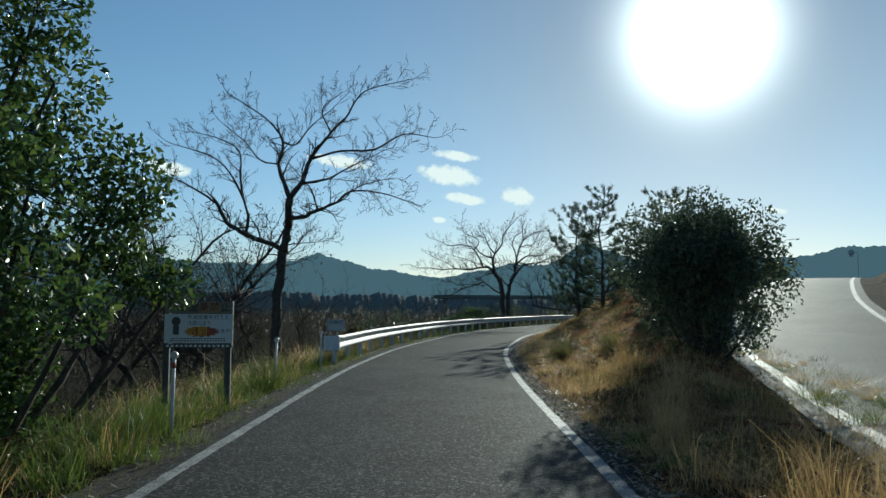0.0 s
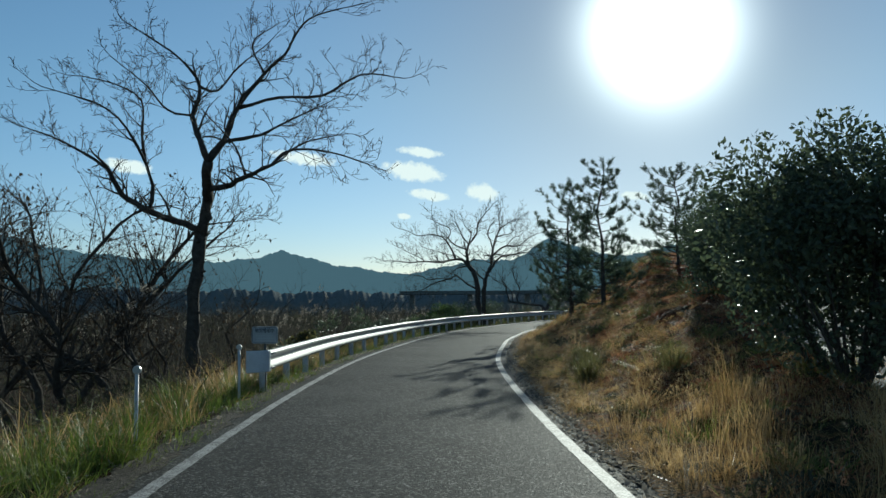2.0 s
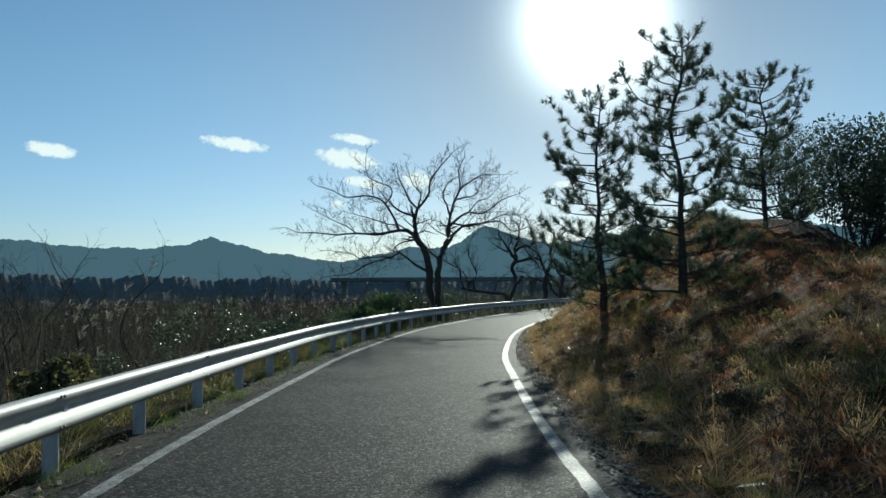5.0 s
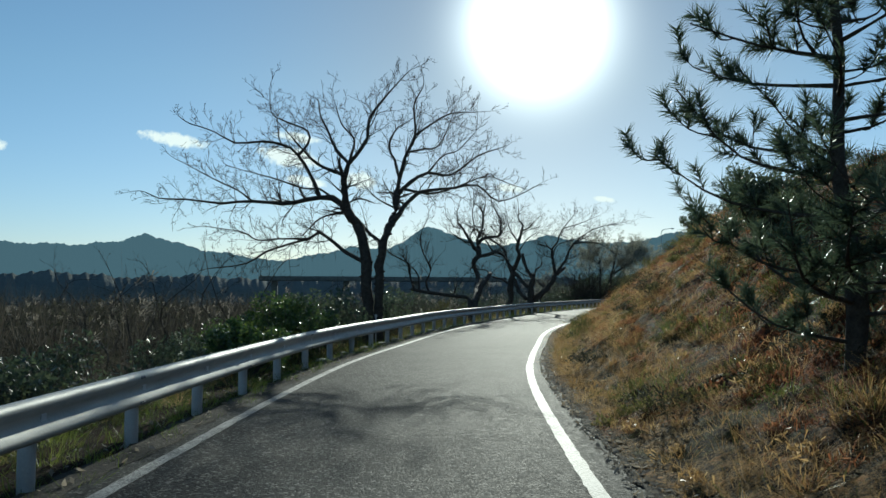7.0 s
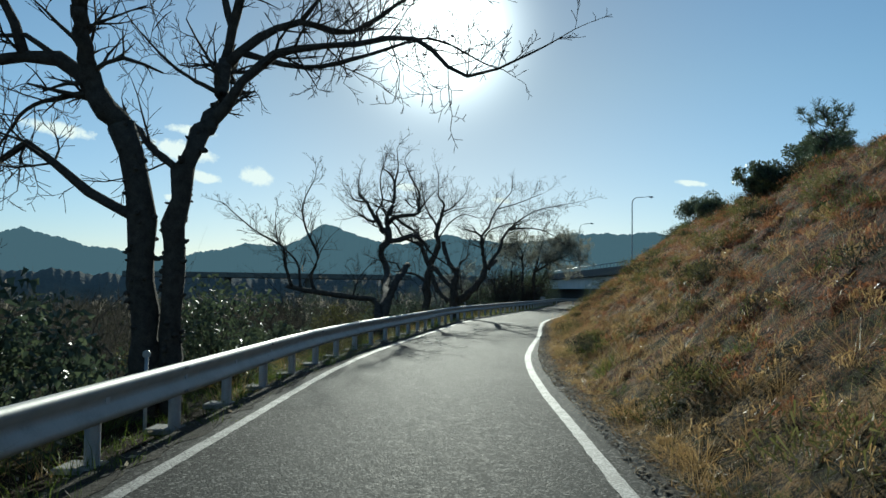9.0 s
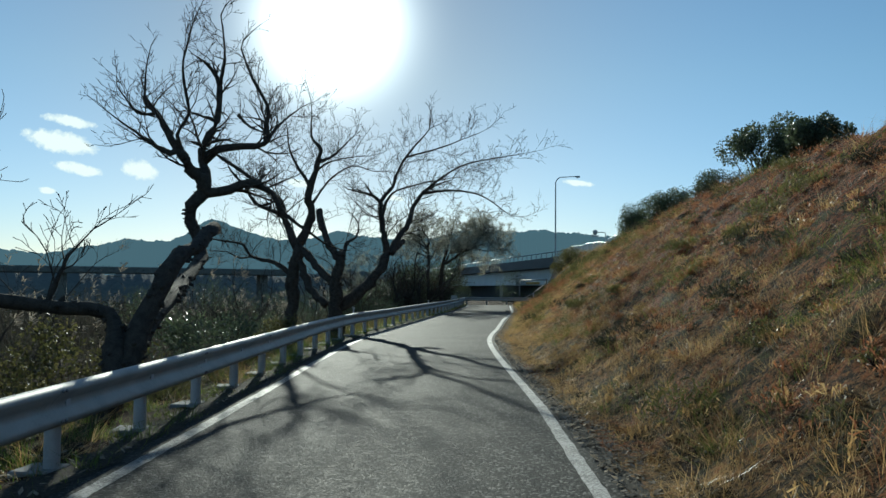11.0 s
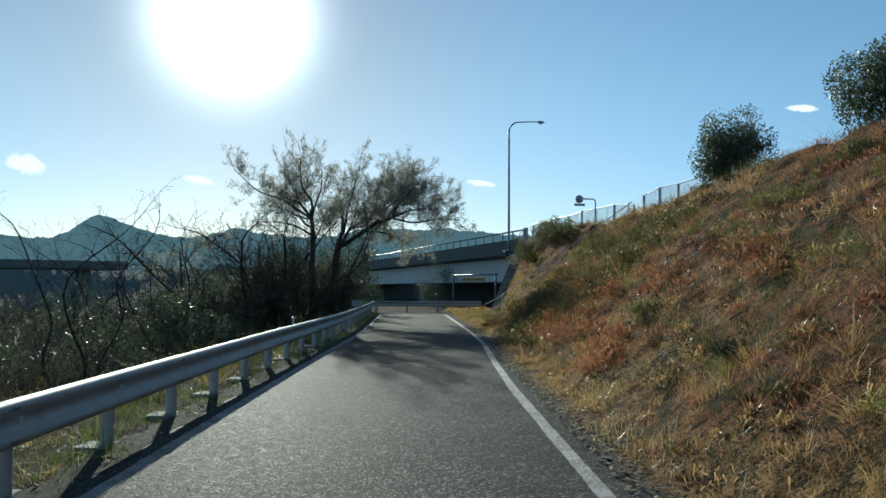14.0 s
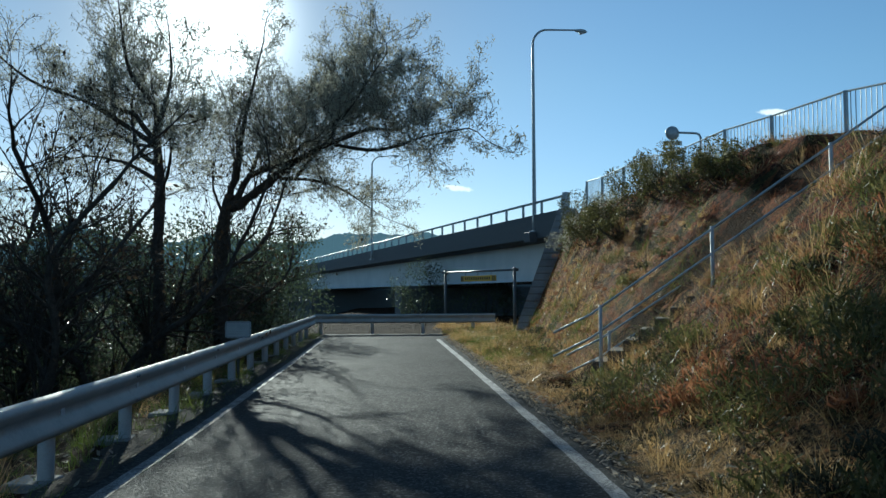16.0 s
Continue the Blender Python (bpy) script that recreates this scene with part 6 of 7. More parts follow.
def bare_shrub(at, hgt, seed, dead=False, label="small crooked leafless tree among the reeds", stems=3):
    t = thing("bare_shrub_tree", label, "tree", "small leafless trees", at)
    w = Twigs(seed)
    rnd = random.Random(seed)
    for k in range(stems):
        a = 6.28 * k / stems + rnd.uniform(0, 1)
        lean = rnd.uniform(0.3, 0.9) if dead else rnd.uniform(0.15, 0.5)
        pts = [Vector((0.1 * math.cos(a), 0.1 * math.sin(a), -0.4))]
        for i in range(1, 5):
            pts.append(Vector((math.cos(a) * lean * hgt * 0.2 * i + rnd.gauss(0, 0.05 * hgt), math.sin(a) * lean * hgt * 0.2 * i + rnd.gauss(0, 0.05 * hgt), hgt * 0.18 * i)))
        pts, rad = w.limb(pts, (0.0165 if dead else 0.0085) * hgt, (0.005 if dead else 0.0025) * hgt, 1)
        w.dress(pts, rad, 3, 5, hgt * (0.27 if dead else 0.26), 0.28 if dead else 0.55, 0.8 if dead else 0.6, 0.3)
    part("branch_work", w.g, M_BARK, t, "", True)
    if dead:
        e = np.array([tuple(p) for p, _ in w.ends])
        e = e[RNG.uniform(0, 1, len(e)) < 0.7]
        leaves("dead_leaves", e, np.zeros_like(e), 0.11, M_DEADLEAF, 0.45, t, 1.2)
    return t


for x, y, h, sd_, dead in ((-9.9, 7.4, 8.5, 61, True), (-8.0, 7.2, 7.4, 62, True), (-12.6, 8.8, 8.6, 63, True), (-6.8, 8.2, 4.0, 64, True),
                           (-0.6, 44.5, 5.4, 65, False), (-4.0, 47.0, 5.8, 66, False), (2.2, 56.0, 5.0, 67, False), (25.5, 104.0, 7.4, 68, False), (29.5, 108.0, 7.0, 69, False),
                           (20.0, 101.0, 7.2, 70, False), (16.0, 92.0, 6.0, 71, False), (33.5, 118.0, 8.0, 72, False), (8.6, 77.0, 6.0, 73, False), (28.0, 118.0, 7.6, 74, False),
                           (-9.0, 33.0, 6.2, 75, False), (-15.0, 40.0, 6.8, 76, False), (-7.0, 54.0, 5.8, 77, False), (-20.0, 52.0, 7.0, 78, False), (-12.0, 25.0, 5.6, 79, False)):
    bare_shrub((x, y, z_at(x, y)), h, sd_, dead)


def lumps(rx, ry, rz, n, seed, low=-0.55):
    """Lobes of a bush: centres and radii inside an ellipsoid."""
    rnd = random.Random(seed)
    out = []
    for _ in range(n):
        while True:
            p = Vector((rnd.uniform(-1, 1), rnd.uniform(-1, 1), rnd.uniform(low, 1)))
            if p.length < 0.82:
                break
        out.append((Vector((p.x * rx, p.y * ry, p.z * rz)), rnd.uniform(0.26, 0.48) * min(rx, ry, rz)))
    return out


def leafy(name, label, category, at, size, n, leaf, material, seed, lobes=22, group="", stem=0.06, low=-0.8, narrow=0.5, lean=(0, 0), given=None):
    """A leafy bush or tree: stems and limbs, lobes of many separate leaves with gaps between."""
    rx, ry, rz, zc = size
    t = thing(name, label, category, group, at)
    rnd = random.Random(seed)
    w = Twigs(seed, 0.0, (8, 6, 4, 3, 3))
    ls = given or lumps(rx, ry, rz, lobes, seed, low)
    root = Vector((0, 0, -0.3))
    for c, r in ls:
        tip = c + Vector((lean[0], lean[1], zc))
        m = root.lerp(tip, 0.5) + Vector((rnd.gauss(0, 0.12) * rx, rnd.gauss(0, 0.12) * ry, -0.08 * rz))
        pts, rad = w.limb([root, m, tip], stem, stem * 0.25, 2)
        for _ in range(3):
            d = Vector((rnd.gauss(0, 1), rnd.gauss(0, 1), rnd.gauss(0.3, 0.8))).normalized()
            w.shoot(tip, d, r * 1.2, stem * 0.22, 4, 4)
    part("stem_work", w.g, M_BARK, t, "", True)
    vol = np.array([r ** 2 for _, r in ls])
    cs, ns = [], []
    for (c, r), v_ in zip(ls, vol / vol.sum()):
        per = int(n * v_)
        d = RNG.normal(0, 1, (per, 3))
        d /= np.linalg.norm(d, axis=1)[:, None]
        rr = r * RNG.uniform(0.2, 1.12, per) ** 0.5
        cs.append(np.array(tuple(c + Vector((lean[0], lean[1], zc)))) + d * rr[:, None])
        ns.append(d)
    leaves("foliage", np.concatenate(cs), np.concatenate(ns), leaf, material, narrow, t, 0.0, material is not M_LEAF and at[1] > 25)
    return t


BOUGHS = [(1.9, 3.55, 0.55), (2.15, 3.3, 0.4), (1.4, 3.75, 0.6), (2.2, 2.4, 0.42), (2.55, 2.32, 0.32), (1.7, 2.5, 0.55), (1.6, 2.9, 0.5), (1.1, 4.6, 0.6), (0.9, 5.4, 0.6), (0.8, 1.6, 0.55), (0.7, 1.1, 0.5), (0.6, 0.7, 0.5)]
lobes_ = []
for k in range(4):
    for out_, z_, r_ in BOUGHS:
        a_ = radians(33 + 90 * k) + (0.0 if k == 0 else 0.5 * math.sin(7 * out_ + k))
        lobes_.append((Vector((math.cos(a_) * out_, math.sin(a_) * out_, z_ + (0.0 if k == 0 else 0.3 * math.sin(5 * z_ + 2 * k)))), r_ * (1.0 if k == 0 else 1.1)))
for k in range(16):
    lobes_.append((Vector((0.7 * math.cos(k * 2.4), 0.7 * math.sin(k * 2.4), 0.8 + 0.36 * k)), 0.55))
leafy("evergreen_tree", "broad-leaved evergreen tree with glossy leaves beside the verge", "tree", (-5.2, -12.2, z_at(-5.2, -12.2)), (2.3, 2.3, 3.7, 0.0), 34000, 0.115, M_LEAF, 81, 40, "", 0.07, -0.95, given=lobes_)
BUSHES = "dark bushes on the embankment"
for x, y, rx, rz, n, sd_, lab in ((5.25, -4.0, 1.6, 1.75, 11000, 82, "large dark glossy evergreen bush between the two roads"),
                                  (7.8, 6.0, 1.65, 1.75, 9000, 83, "dark glossy evergreen bush on top of the bank"),
                                  (10.0, 12.5, 1.7, 1.7, 6000, 84, "dark evergreen bush behind the bank"),
                                  (12.3, 17.6, 1.6, 1.9, 6000, 88, "dark evergreen bush at the edge of the side road"),
                                  (11.5, 20.0, 1.8, 1.6, 6000, 85, "dark evergreen bush beside the pines"),
                                  (10.4, 31.8, 1.0, 0.7, 2600, 89, "low dark evergreen bush on the crest of the bank"),
                                  (16.0, 31.5, 2.0, 1.9, 5000, 86, "dark evergreen bush along the side road")):
    leafy("evergreen_bush", lab, "bush", (x, y, z_at(x, y)), (rx, rx, rz, rz * 1.05), int(n * 2.2), 0.10, M_LEAF_DARK, sd_, 34, BUSHES, 0.035)
for x, y, rx, rz, n, sd_ in ((43.6, 94.4, 1.35, 1.5, 5500, 91), (40.0, 86.7, 1.5, 1.4, 6500, 92), (37.7, 80.7, 1.7, 1.4, 6500, 93), (27.3, 66.8, 1.3, 0.9, 3500, 94), (25.6, 63.6, 0.9, 0.6, 2500, 97), (21.0, 51.5, 1.3, 0.8, 3500, 95), (18.2, 50.5, 0.9, 0.5, 2000, 96)):
    leafy("round_bush", "round dark clipped-looking bush on the embankment crest", "bush", (x, y, z_at(x, y)), (rx, rx, rz, rz * 1.05), int(n * 3.6), 0.095, M_LEAF_DARK, sd_, 34, BUSHES, 0.03)


def pine(at, hgt, reach, label, seed, tufts=1.0):
    """A young pine: crowded boughs that turn up at their ends, each shoot wrapped in a brush of long needles."""
    t = thing("pine_tree", label, "tree", "young pines on the bank", at)
    rnd = random.Random(seed)
    trunk = Twigs(seed)
    line = [Vector((rnd.gauss(0, 0.03) * i, rnd.gauss(0, 0.03) * i, hgt * (i / 6) - (0.4 if i == 0 else 0))) for i in range(7)]
    pts, rad = trunk.limb(line, 0.016 * hgt + 0.02, 0.014, 1)
    part("trunk", trunk.g, M_BARK, t, "", True)
    w = Twigs(seed + 1, -0.06)
    shoots = []
    boughs = max(22, int(hgt * 10))
    for j in range(boughs):
        f = 0.10 + 0.88 * (j + rnd.uniform(-1.5, 1.5)) / boughs
        f = min(0.985, max(0.09, f))
        i = min(len(pts) - 2, int(f * (len(pts) - 1)))
        p = pts[i].lerp(pts[i + 1], f * (len(pts) - 1) - i)
        a = j * 2.4 + rnd.uniform(-0.6, 0.6)
        out = reach * (1.03 - f) ** 0.55 * rnd.uniform(0.5, 1.15) * (1.05 - 0.2 * math.cos(a)) + 0.12
        d = Vector((math.cos(a), math.sin(a), 0))
        side = Vector((-d.y, d.x, 0))
        rise = rnd.uniform(0.15, 0.75) * (0.6 + 0.7 * f)
        tip = p + d * out + Vector((0, 0, out * rise))
        mid_ = p + d * out * 0.58 + side * out * rnd.uniform(-0.18, 0.18) + Vector((0, 0, out * rise * 0.28))
        bough, r = w.limb([p, mid_, tip], 0.010 + 0.011 * out, 0.006, 2)
        arms = [(bough, d, side, out)]
        for m in range(int(out * 1.8)):
            q = bough[rnd.randrange(len(bough) // 3, len(bough))]
            e = (d * rnd.uniform(0.3, 0.9) + side * rnd.choice((-1, 1)) * rnd.uniform(0.5, 1.0) + Vector((0, 0, rnd.uniform(0.1, 0.6)))).normalized()
            ln = out * rnd.uniform(0.2, 0.42)
            arm, r = w.limb([q, q + e * ln * 0.5 + Vector((0, 0, -0.03)), q + e * ln + Vector((0, 0, 0.12))], 0.010, 0.005, 3)
            arms.append((arm, Vector((e.x, e.y, 0)), Vector((-e.y, e.x, 0)), ln))
        for arm, dd, ss, ln_ in arms:
            for m in range(max(2, int(ln_ * 4.5))):
                q = arm[min(len(arm) - 1, int((0.3 + 0.7 * rnd.random()) * (len(arm) - 1)))]
                e = (dd * rnd.uniform(0.2, 1.0) + ss * rnd.uniform(-1.0, 1.0) + Vector((0, 0, rnd.uniform(0.2, 1.1)))).normalized()
                ln = rnd.uniform(0.12, 0.34)
                w.g.tube([q, q + e * ln], [0.007, 0.005], 3, False)
                shoots.append((q + e * ln * 0.1, q + e * ln))
            shoots.append((arm[-2], arm[-1] + Vector((0, 0, 0.1))))
    for k in range(4):
        shoots.append((pts[-1] - Vector((0, 0, 0.3)), pts[-1] + Vector((rnd.gauss(0, 0.06), rnd.gauss(0, 0.06), 0.22))))
    part("branch_work", w.g, M_BARK, t, "", True)
    a = np.array([tuple(p) for p, _ in shoots])
    b = np.array([tuple(q) for _, q in shoots])
    per = int(60 * tufts)
    k = np.repeat(np.arange(len(a)), per)
    f = RNG.uniform(0, 1, len(k))[:, None]
    axis = (b - a) / np.maximum(1e-6, np.linalg.norm(b - a, axis=1))[:, None]
    root = a[k] * (1 - f) + b[k] * f
    d = RNG.normal(0, 1, root.shape)
    d -= axis[k] * np.sum(d * axis[k], 1)[:, None]
    d /= np.linalg.norm(d, axis=1)[:, None]
    d = d * 0.8 + axis[k] * RNG.uniform(0.25, 1.1, len(k))[:, None]
    d /= np.linalg.norm(d, axis=1)[:, None]
    side = np.cross(d, RNG.normal(0, 1, root.shape))
    side /= np.linalg.norm(side, axis=1)[:, None]
    v = np.stack([root - side * 0.006, root + side * 0.006, root + d * RNG.uniform(0.11, 0.20, len(k))[:, None]], 1).reshape(-1, 3)
    ob = new("needles", raw_mesh("needles", v, np.arange(len(k) * 3).reshape(-1, 3), np.repeat(RNG.uniform(0, 1, len(k)), 3), M_NEEDLE))
    ob.parent = t
    return t


for x, y, top, reach, sd_ in ((6.5, 23.9, 6.9, 1.75, 101), (7.2, 19.9, 7.3, 1.8, 103), (12.0, 25.6, 8.0, 2.4, 102)):
    z = z_at(x, y)
    pine((x, y, z), top - z, reach, "dark green young pine with long needles on the bank", sd_, 1.0)
for x, y, h, reach, sd_ in ((18.94, 49.0, 1.7, 0.6, 104), (20.2, 50.0, 1.9, 0.7, 105), (23.0, 53.0, 2.0, 0.8, 106)):
    pine((x, y, z_at(x, y)), h, reach, "small dark green pine sapling on the crest", sd_, 0.6)


def willow(at, hgt, reach, label, seed, lean, n_leaf):
    """A feathery tree: a trunk that divides low, limbs that rise and arch outwards, fine twigs and narrow leaves."""
    t = thing("feathery_tree", label, "tree", "feathery trees by the bend", at)
    rnd = random.Random(seed)
    trunk = Twigs(seed)
    L = Vector((lean[0], lean[1], 0))
    stems = []
    for k, (share, r) in enumerate(((0.95, 0.020), (0.7, 0.016))):
        side = Vector((rnd.uniform(-0.5, 0.5), rnd.uniform(-0.5, 0.5), 0)) + (L * 0.5 if k else Vector((0, 0, 0)))
        line = [Vector((0.12 * k, 0, -0.5)), side * 0.3 + Vector((0, 0, hgt * 0.2)), side * 0.8 + L * 0.3 + Vector((0, 0, hgt * 0.45 * share)), side * 1.1 + L * 0.8 + Vector((0, 0, hgt * 0.78 * share))]
        stems.append(trunk.limb(line, r * hgt, 0.005 * hgt, 0))
    part("trunk", trunk.g, M_BARK, t, "", True)
    w = Twigs(seed + 1, 0.03)
    for k in range(20):
        pts, rad = stems[k % 2]
        f = 0.30 + 0.68 * (k // 2) / 10
        i = min(len(pts) - 1, int(f * (len(pts) - 1)))
        a = k * 2.4 + rnd.uniform(-0.4, 0.4)
        out = reach * (1.0 - 0.55 * max(0.0, f - 0.35)) * rnd.uniform(0.65, 1.05)
        p = pts[i]
        tip = p + Vector((math.cos(a) * out, math.sin(a) * out, 0)) + L * (0.55 * (1 - f)) + Vector((0, 0, hgt * (0.10 + 0.16 * rnd.random())))
        m = p.lerp(tip, 0.5) + Vector((0, 0, hgt * 0.07))
        p2, r2 = w.limb([p, m, tip], min(rad[i] * 0.55, 0.055), 0.012, 2)
        w.dress(p2, r2, 3, 5, hgt * 0.15, 0.44, 0.75, 0.25, 0.9, 0.2)
    part("branch_work", w.g, M_BARK, t, "", True)
    sp = np.array([tuple(p) for p in w.along])
    sp = sp[RNG.integers(0, len(sp), n_leaf)] + RNG.normal(0, 0.08, (n_leaf, 3))
    leaves("foliage", sp, np.tile((0.0, 0.0, 1.0), (n_leaf, 1)), 0.11, M_WILLOW, 0.22, t, 0.0, True)
    return t


WEST_STEM = [(0.19, 0.1, [(0.0, -0.5), (0.0, 0.4), (0.02, 2.06), (0.02, 4.09), (0.05, 5.09), (-0.07, 6.35)])]
WEST_LIMBS = [(0.07, 0.012, [(-0.11, 6.39), (-0.9, 6.83), (-1.59, 7.33), (-2.49, 7.9), (-3.51, 8.92)]),
    (0.07, 0.012, [(-0.09, 6.39), (-0.69, 7.1), (-1.37, 7.67), (-1.85, 9.37)]),
    (0.08, 0.012, [(-0.07, 6.33), (-0.03, 7.32), (-0.38, 8.23), (-0.29, 9.89)]),
    (0.06, 0.012, [(-0.01, 5.99), (-0.68, 6.31), (-1.58, 6.88), (-2.25, 7.16)]),
    (0.07, 0.012, [(-0.05, 6.19), (0.21, 6.98), (0.59, 7.9), (0.77, 9.09)]),
    (0.06, 0.012, [(-0.05, 5.31), (-0.89, 5.77), (-2.0, 5.99), (-3.11, 6.1)]),
    (0.05, 0.012, [(0.01, 4.76), (0.62, 5.54), (1.13, 6.19)]),
    (0.06, 0.012, [(-0.03, 5.41), (-0.75, 6.2), (-1.24, 7.91), (-1.13, 9.23)])]
EAST_STEM = [(0.24, 0.15, [(-0.1, -0.5), (-0.14, 0.4), (-0.33, 1.99), (-0.4, 3.3), (-0.27, 4.47), (-0.13, 5.06)])]
EAST_LIMBS = [(0.15, 0.06, [(-0.18, 4.73), (0.53, 4.98), (1.66, 5.61), (2.9, 6.3)]),
    (0.06, 0.012, [(2.9, 6.3), (3.92, 6.74), (4.55, 7.18), (5.48, 8.0)]),
    (0.05, 0.012, [(2.9, 6.3), (4.17, 6.1), (5.16, 5.98), (6.18, 5.84)]),
    (0.11, 0.015, [(-0.1, 4.91), (0.39, 5.81), (1.27, 6.69), (1.9, 7.45), (2.64, 9.06)]),
    (0.1, 0.015, [(-0.16, 4.98), (0.14, 6.06), (0.51, 7.32), (1.13, 9.67)]),
    (0.09, 0.012, [(-0.19, 5.06), (-0.11, 6.44), (-0.24, 7.71), (0.11, 9.37)])]
EAST_MORE = [(0.05, 0.012, [(0.39, 5.81), (1.41, 5.86), (2.4, 6.05)]),
    (0.05, 0.012, [(1.41, 5.49), (2.66, 5.3), (3.92, 4.66)]),
    (0.07, 0.012, [(1.27, 6.6), (2.4, 7.31), (3.41, 7.95), (4.01, 8.98)]),
    (0.06, 0.012, [(0.33, 5.79), (0.76, 7.27), (1.79, 8.61), (2.08, 9.81)]),
    (0.05, 0.012, [(1.66, 5.61), (2.97, 6.82), (4.45, 8.3)]),
    (0.05, 0.012, [(-0.24, 4.47), (-0.84, 5.8), (-1.3, 6.98)]),
    (0.05, 0.012, [(1.9, 7.45), (3.27, 8.61), (3.41, 9.21)])]


def feathery(at, stem, limbs, label, seed, depth, n_leaf, twig):
    """A tree with rising, arching limbs and fine twigs that still carry narrow leaves."""
    limbs = [(a, b, [(x * 0.95, h if h < 5 else 5 + (h - 5) * 0.78) for x, h in line]) for a, b, line in limbs]
    t, crown = bare_tree("feathery_tree", at, -32, stem, limbs, label, seed, twig, 0.2, 2, depth, 1.0, 0.2, 1.0, -0.02, "feathery trees by the bend")
    sp = np.array([tuple(p) for p in crown.along])
    out_ = sp[:, 0] * math.cos(radians(-32)) + sp[:, 1] * math.sin(radians(-32))
    share = np.where(out_ > 1.2, 1.0, 0.45)                  # fuller on the open side, over the lane
    sp = sp[RNG.choice(len(sp), n_leaf, p=share / share.sum())] + RNG.normal(0, 0.07, (n_leaf, 3))
    leaves("foliage", sp, np.tile((0.0, 0.0, 1.2), (n_leaf, 1)), 0.10, M_WILLOW, 0.22, t, 0.0, True)
    return t


feathery((37.2, 114.6, -1.0), WEST_STEM, WEST_LIMBS, "tall feathery grey-green tree by the bend", 111, 2.6, 40000, 1.3)
feathery((39.5, 116.2, -1.0), EAST_STEM, EAST_LIMBS + EAST_MORE, "feathery tree leaning out over the lane", 112, 3.6, 85000, 1.35)
willow((33.0, 121.0, z_at(33.0, 121.0)), 8.2, 3.8, "feathery tree behind the others", 113, (0.0, 0.3), 24000)


def clumps(name, places, r0, r1, per, leaf, material, label, flat=0.6, narrow=0.5, category="scrub"):
    """Many small leafy clumps, too many to count, in one mesh: domes of leaves standing on the given places."""
    n = len(places)
    r = RNG.uniform(r0, r1, n)
    k = np.repeat(np.arange(n), per)
    d = RNG.normal(0, 1, (len(k), 3))
    d /= np.linalg.norm(d, axis=1)[:, None]
    d[:, 2] = np.abs(d[:, 2])
    rag = (0.75 + 0.5 * RNG.uniform(0, 1, n))[k] * RNG.uniform(0.25, 1.15, len(k)) ** 0.6
    c = places[k, :3] + d * (r[k] * rag)[:, None] * np.array([1, 1, flat])
    ob = leaves(name, c, d * 0.8 + np.array([0, 0, 1.3]), leaf, material, narrow, None, 0.0, True)
    return tagged(ob, label, category, kind="stuff")


def on_slope(x, y, s, u):
    k = np.clip(((x - SF.x) * SO.x + (y - SF.y) * SO.y) / SO.length_squared, 0, 1)
    return off_upper(x, y, s, u) & (np.hypot(x - SF.x - k * SO.x, y - SF.y - k * SO.y) > 1.8)


clumps("field_scrub", strew(900, S_A - 10, S_B + 25, -7.0, -34.0, 1.2, 0, None), 0.5, 1.4, 85, 0.19, M_SCRUB, "dark scrub growing through the reeds", 1.3)
clumps("field_scrub", strew(1100, S_A - 10, S_B + 40, -30.0, -130.0, 1.1, 0, None), 1.2, 2.8, 60, 0.45, M_SCRUB, "dark scrub far across the plain", 1.2)
clumps("field_scrub", strew(420, S_A, S_B, -4.2, -8.0, 1.0, 0, None), 0.25, 0.7, 150, 0.11, M_OLIVE, "olive brambles on the slope behind the rail", 1.1)
clumps("rusty_weeds", strew(2200, SA2, S_B, 3.4, 9.4, 0.9, 0, on_slope), 0.10, 0.30, 60, 0.10, M_RUST, "rust-red withered weeds in low clumps on the bank", 0.7, 0.15, "weeds")
clumps("golden_weeds", strew(1000, SA2, S_B, 2.6, 6.5, 1.2, 0, on_slope), 0.08, 0.24, 60, 0.11, M_GOLD, "straw-coloured weeds in low clumps on the bank", 0.8, 0.12, "weeds")
clumps("green_weeds", strew(340, SA2, S_B, 2.7, 9.2, 1.0, 0.25, on_slope, 0.35), 0.12, 0.34, 80, 0.12, M_MOUND, "yellow-green weeds in clumps on the bank", 0.8, 0.16, "weeds")
clumps("dark_weeds", strew(700, SA2, S_B, 2.9, 9.2, 1.0, 0.25, on_slope, 0.4), 0.12, 0.36, 80, 0.10, M_OLIVE, "dark olive weeds in clumps on the bank", 0.75, 0.18, "weeds")
clumps("green_mounds", strew(60, station(30), S_B, 3.0, 8.6, 1.0, 0, on_slope), 0.3, 0.75, 420, 0.17, M_MOUND, "yellow-green mounds of grass on the bank", 0.55, 0.10, "weeds")
clumps("dark_mounds", strew(120, SA2, S_B, 3.0, 8.8, 0.9, 0, on_slope), 0.25, 0.7, 420, 0.13, M_SCRUB, "dark mounds of withered weeds on the bank", 0.45, 0.14, "weeds")

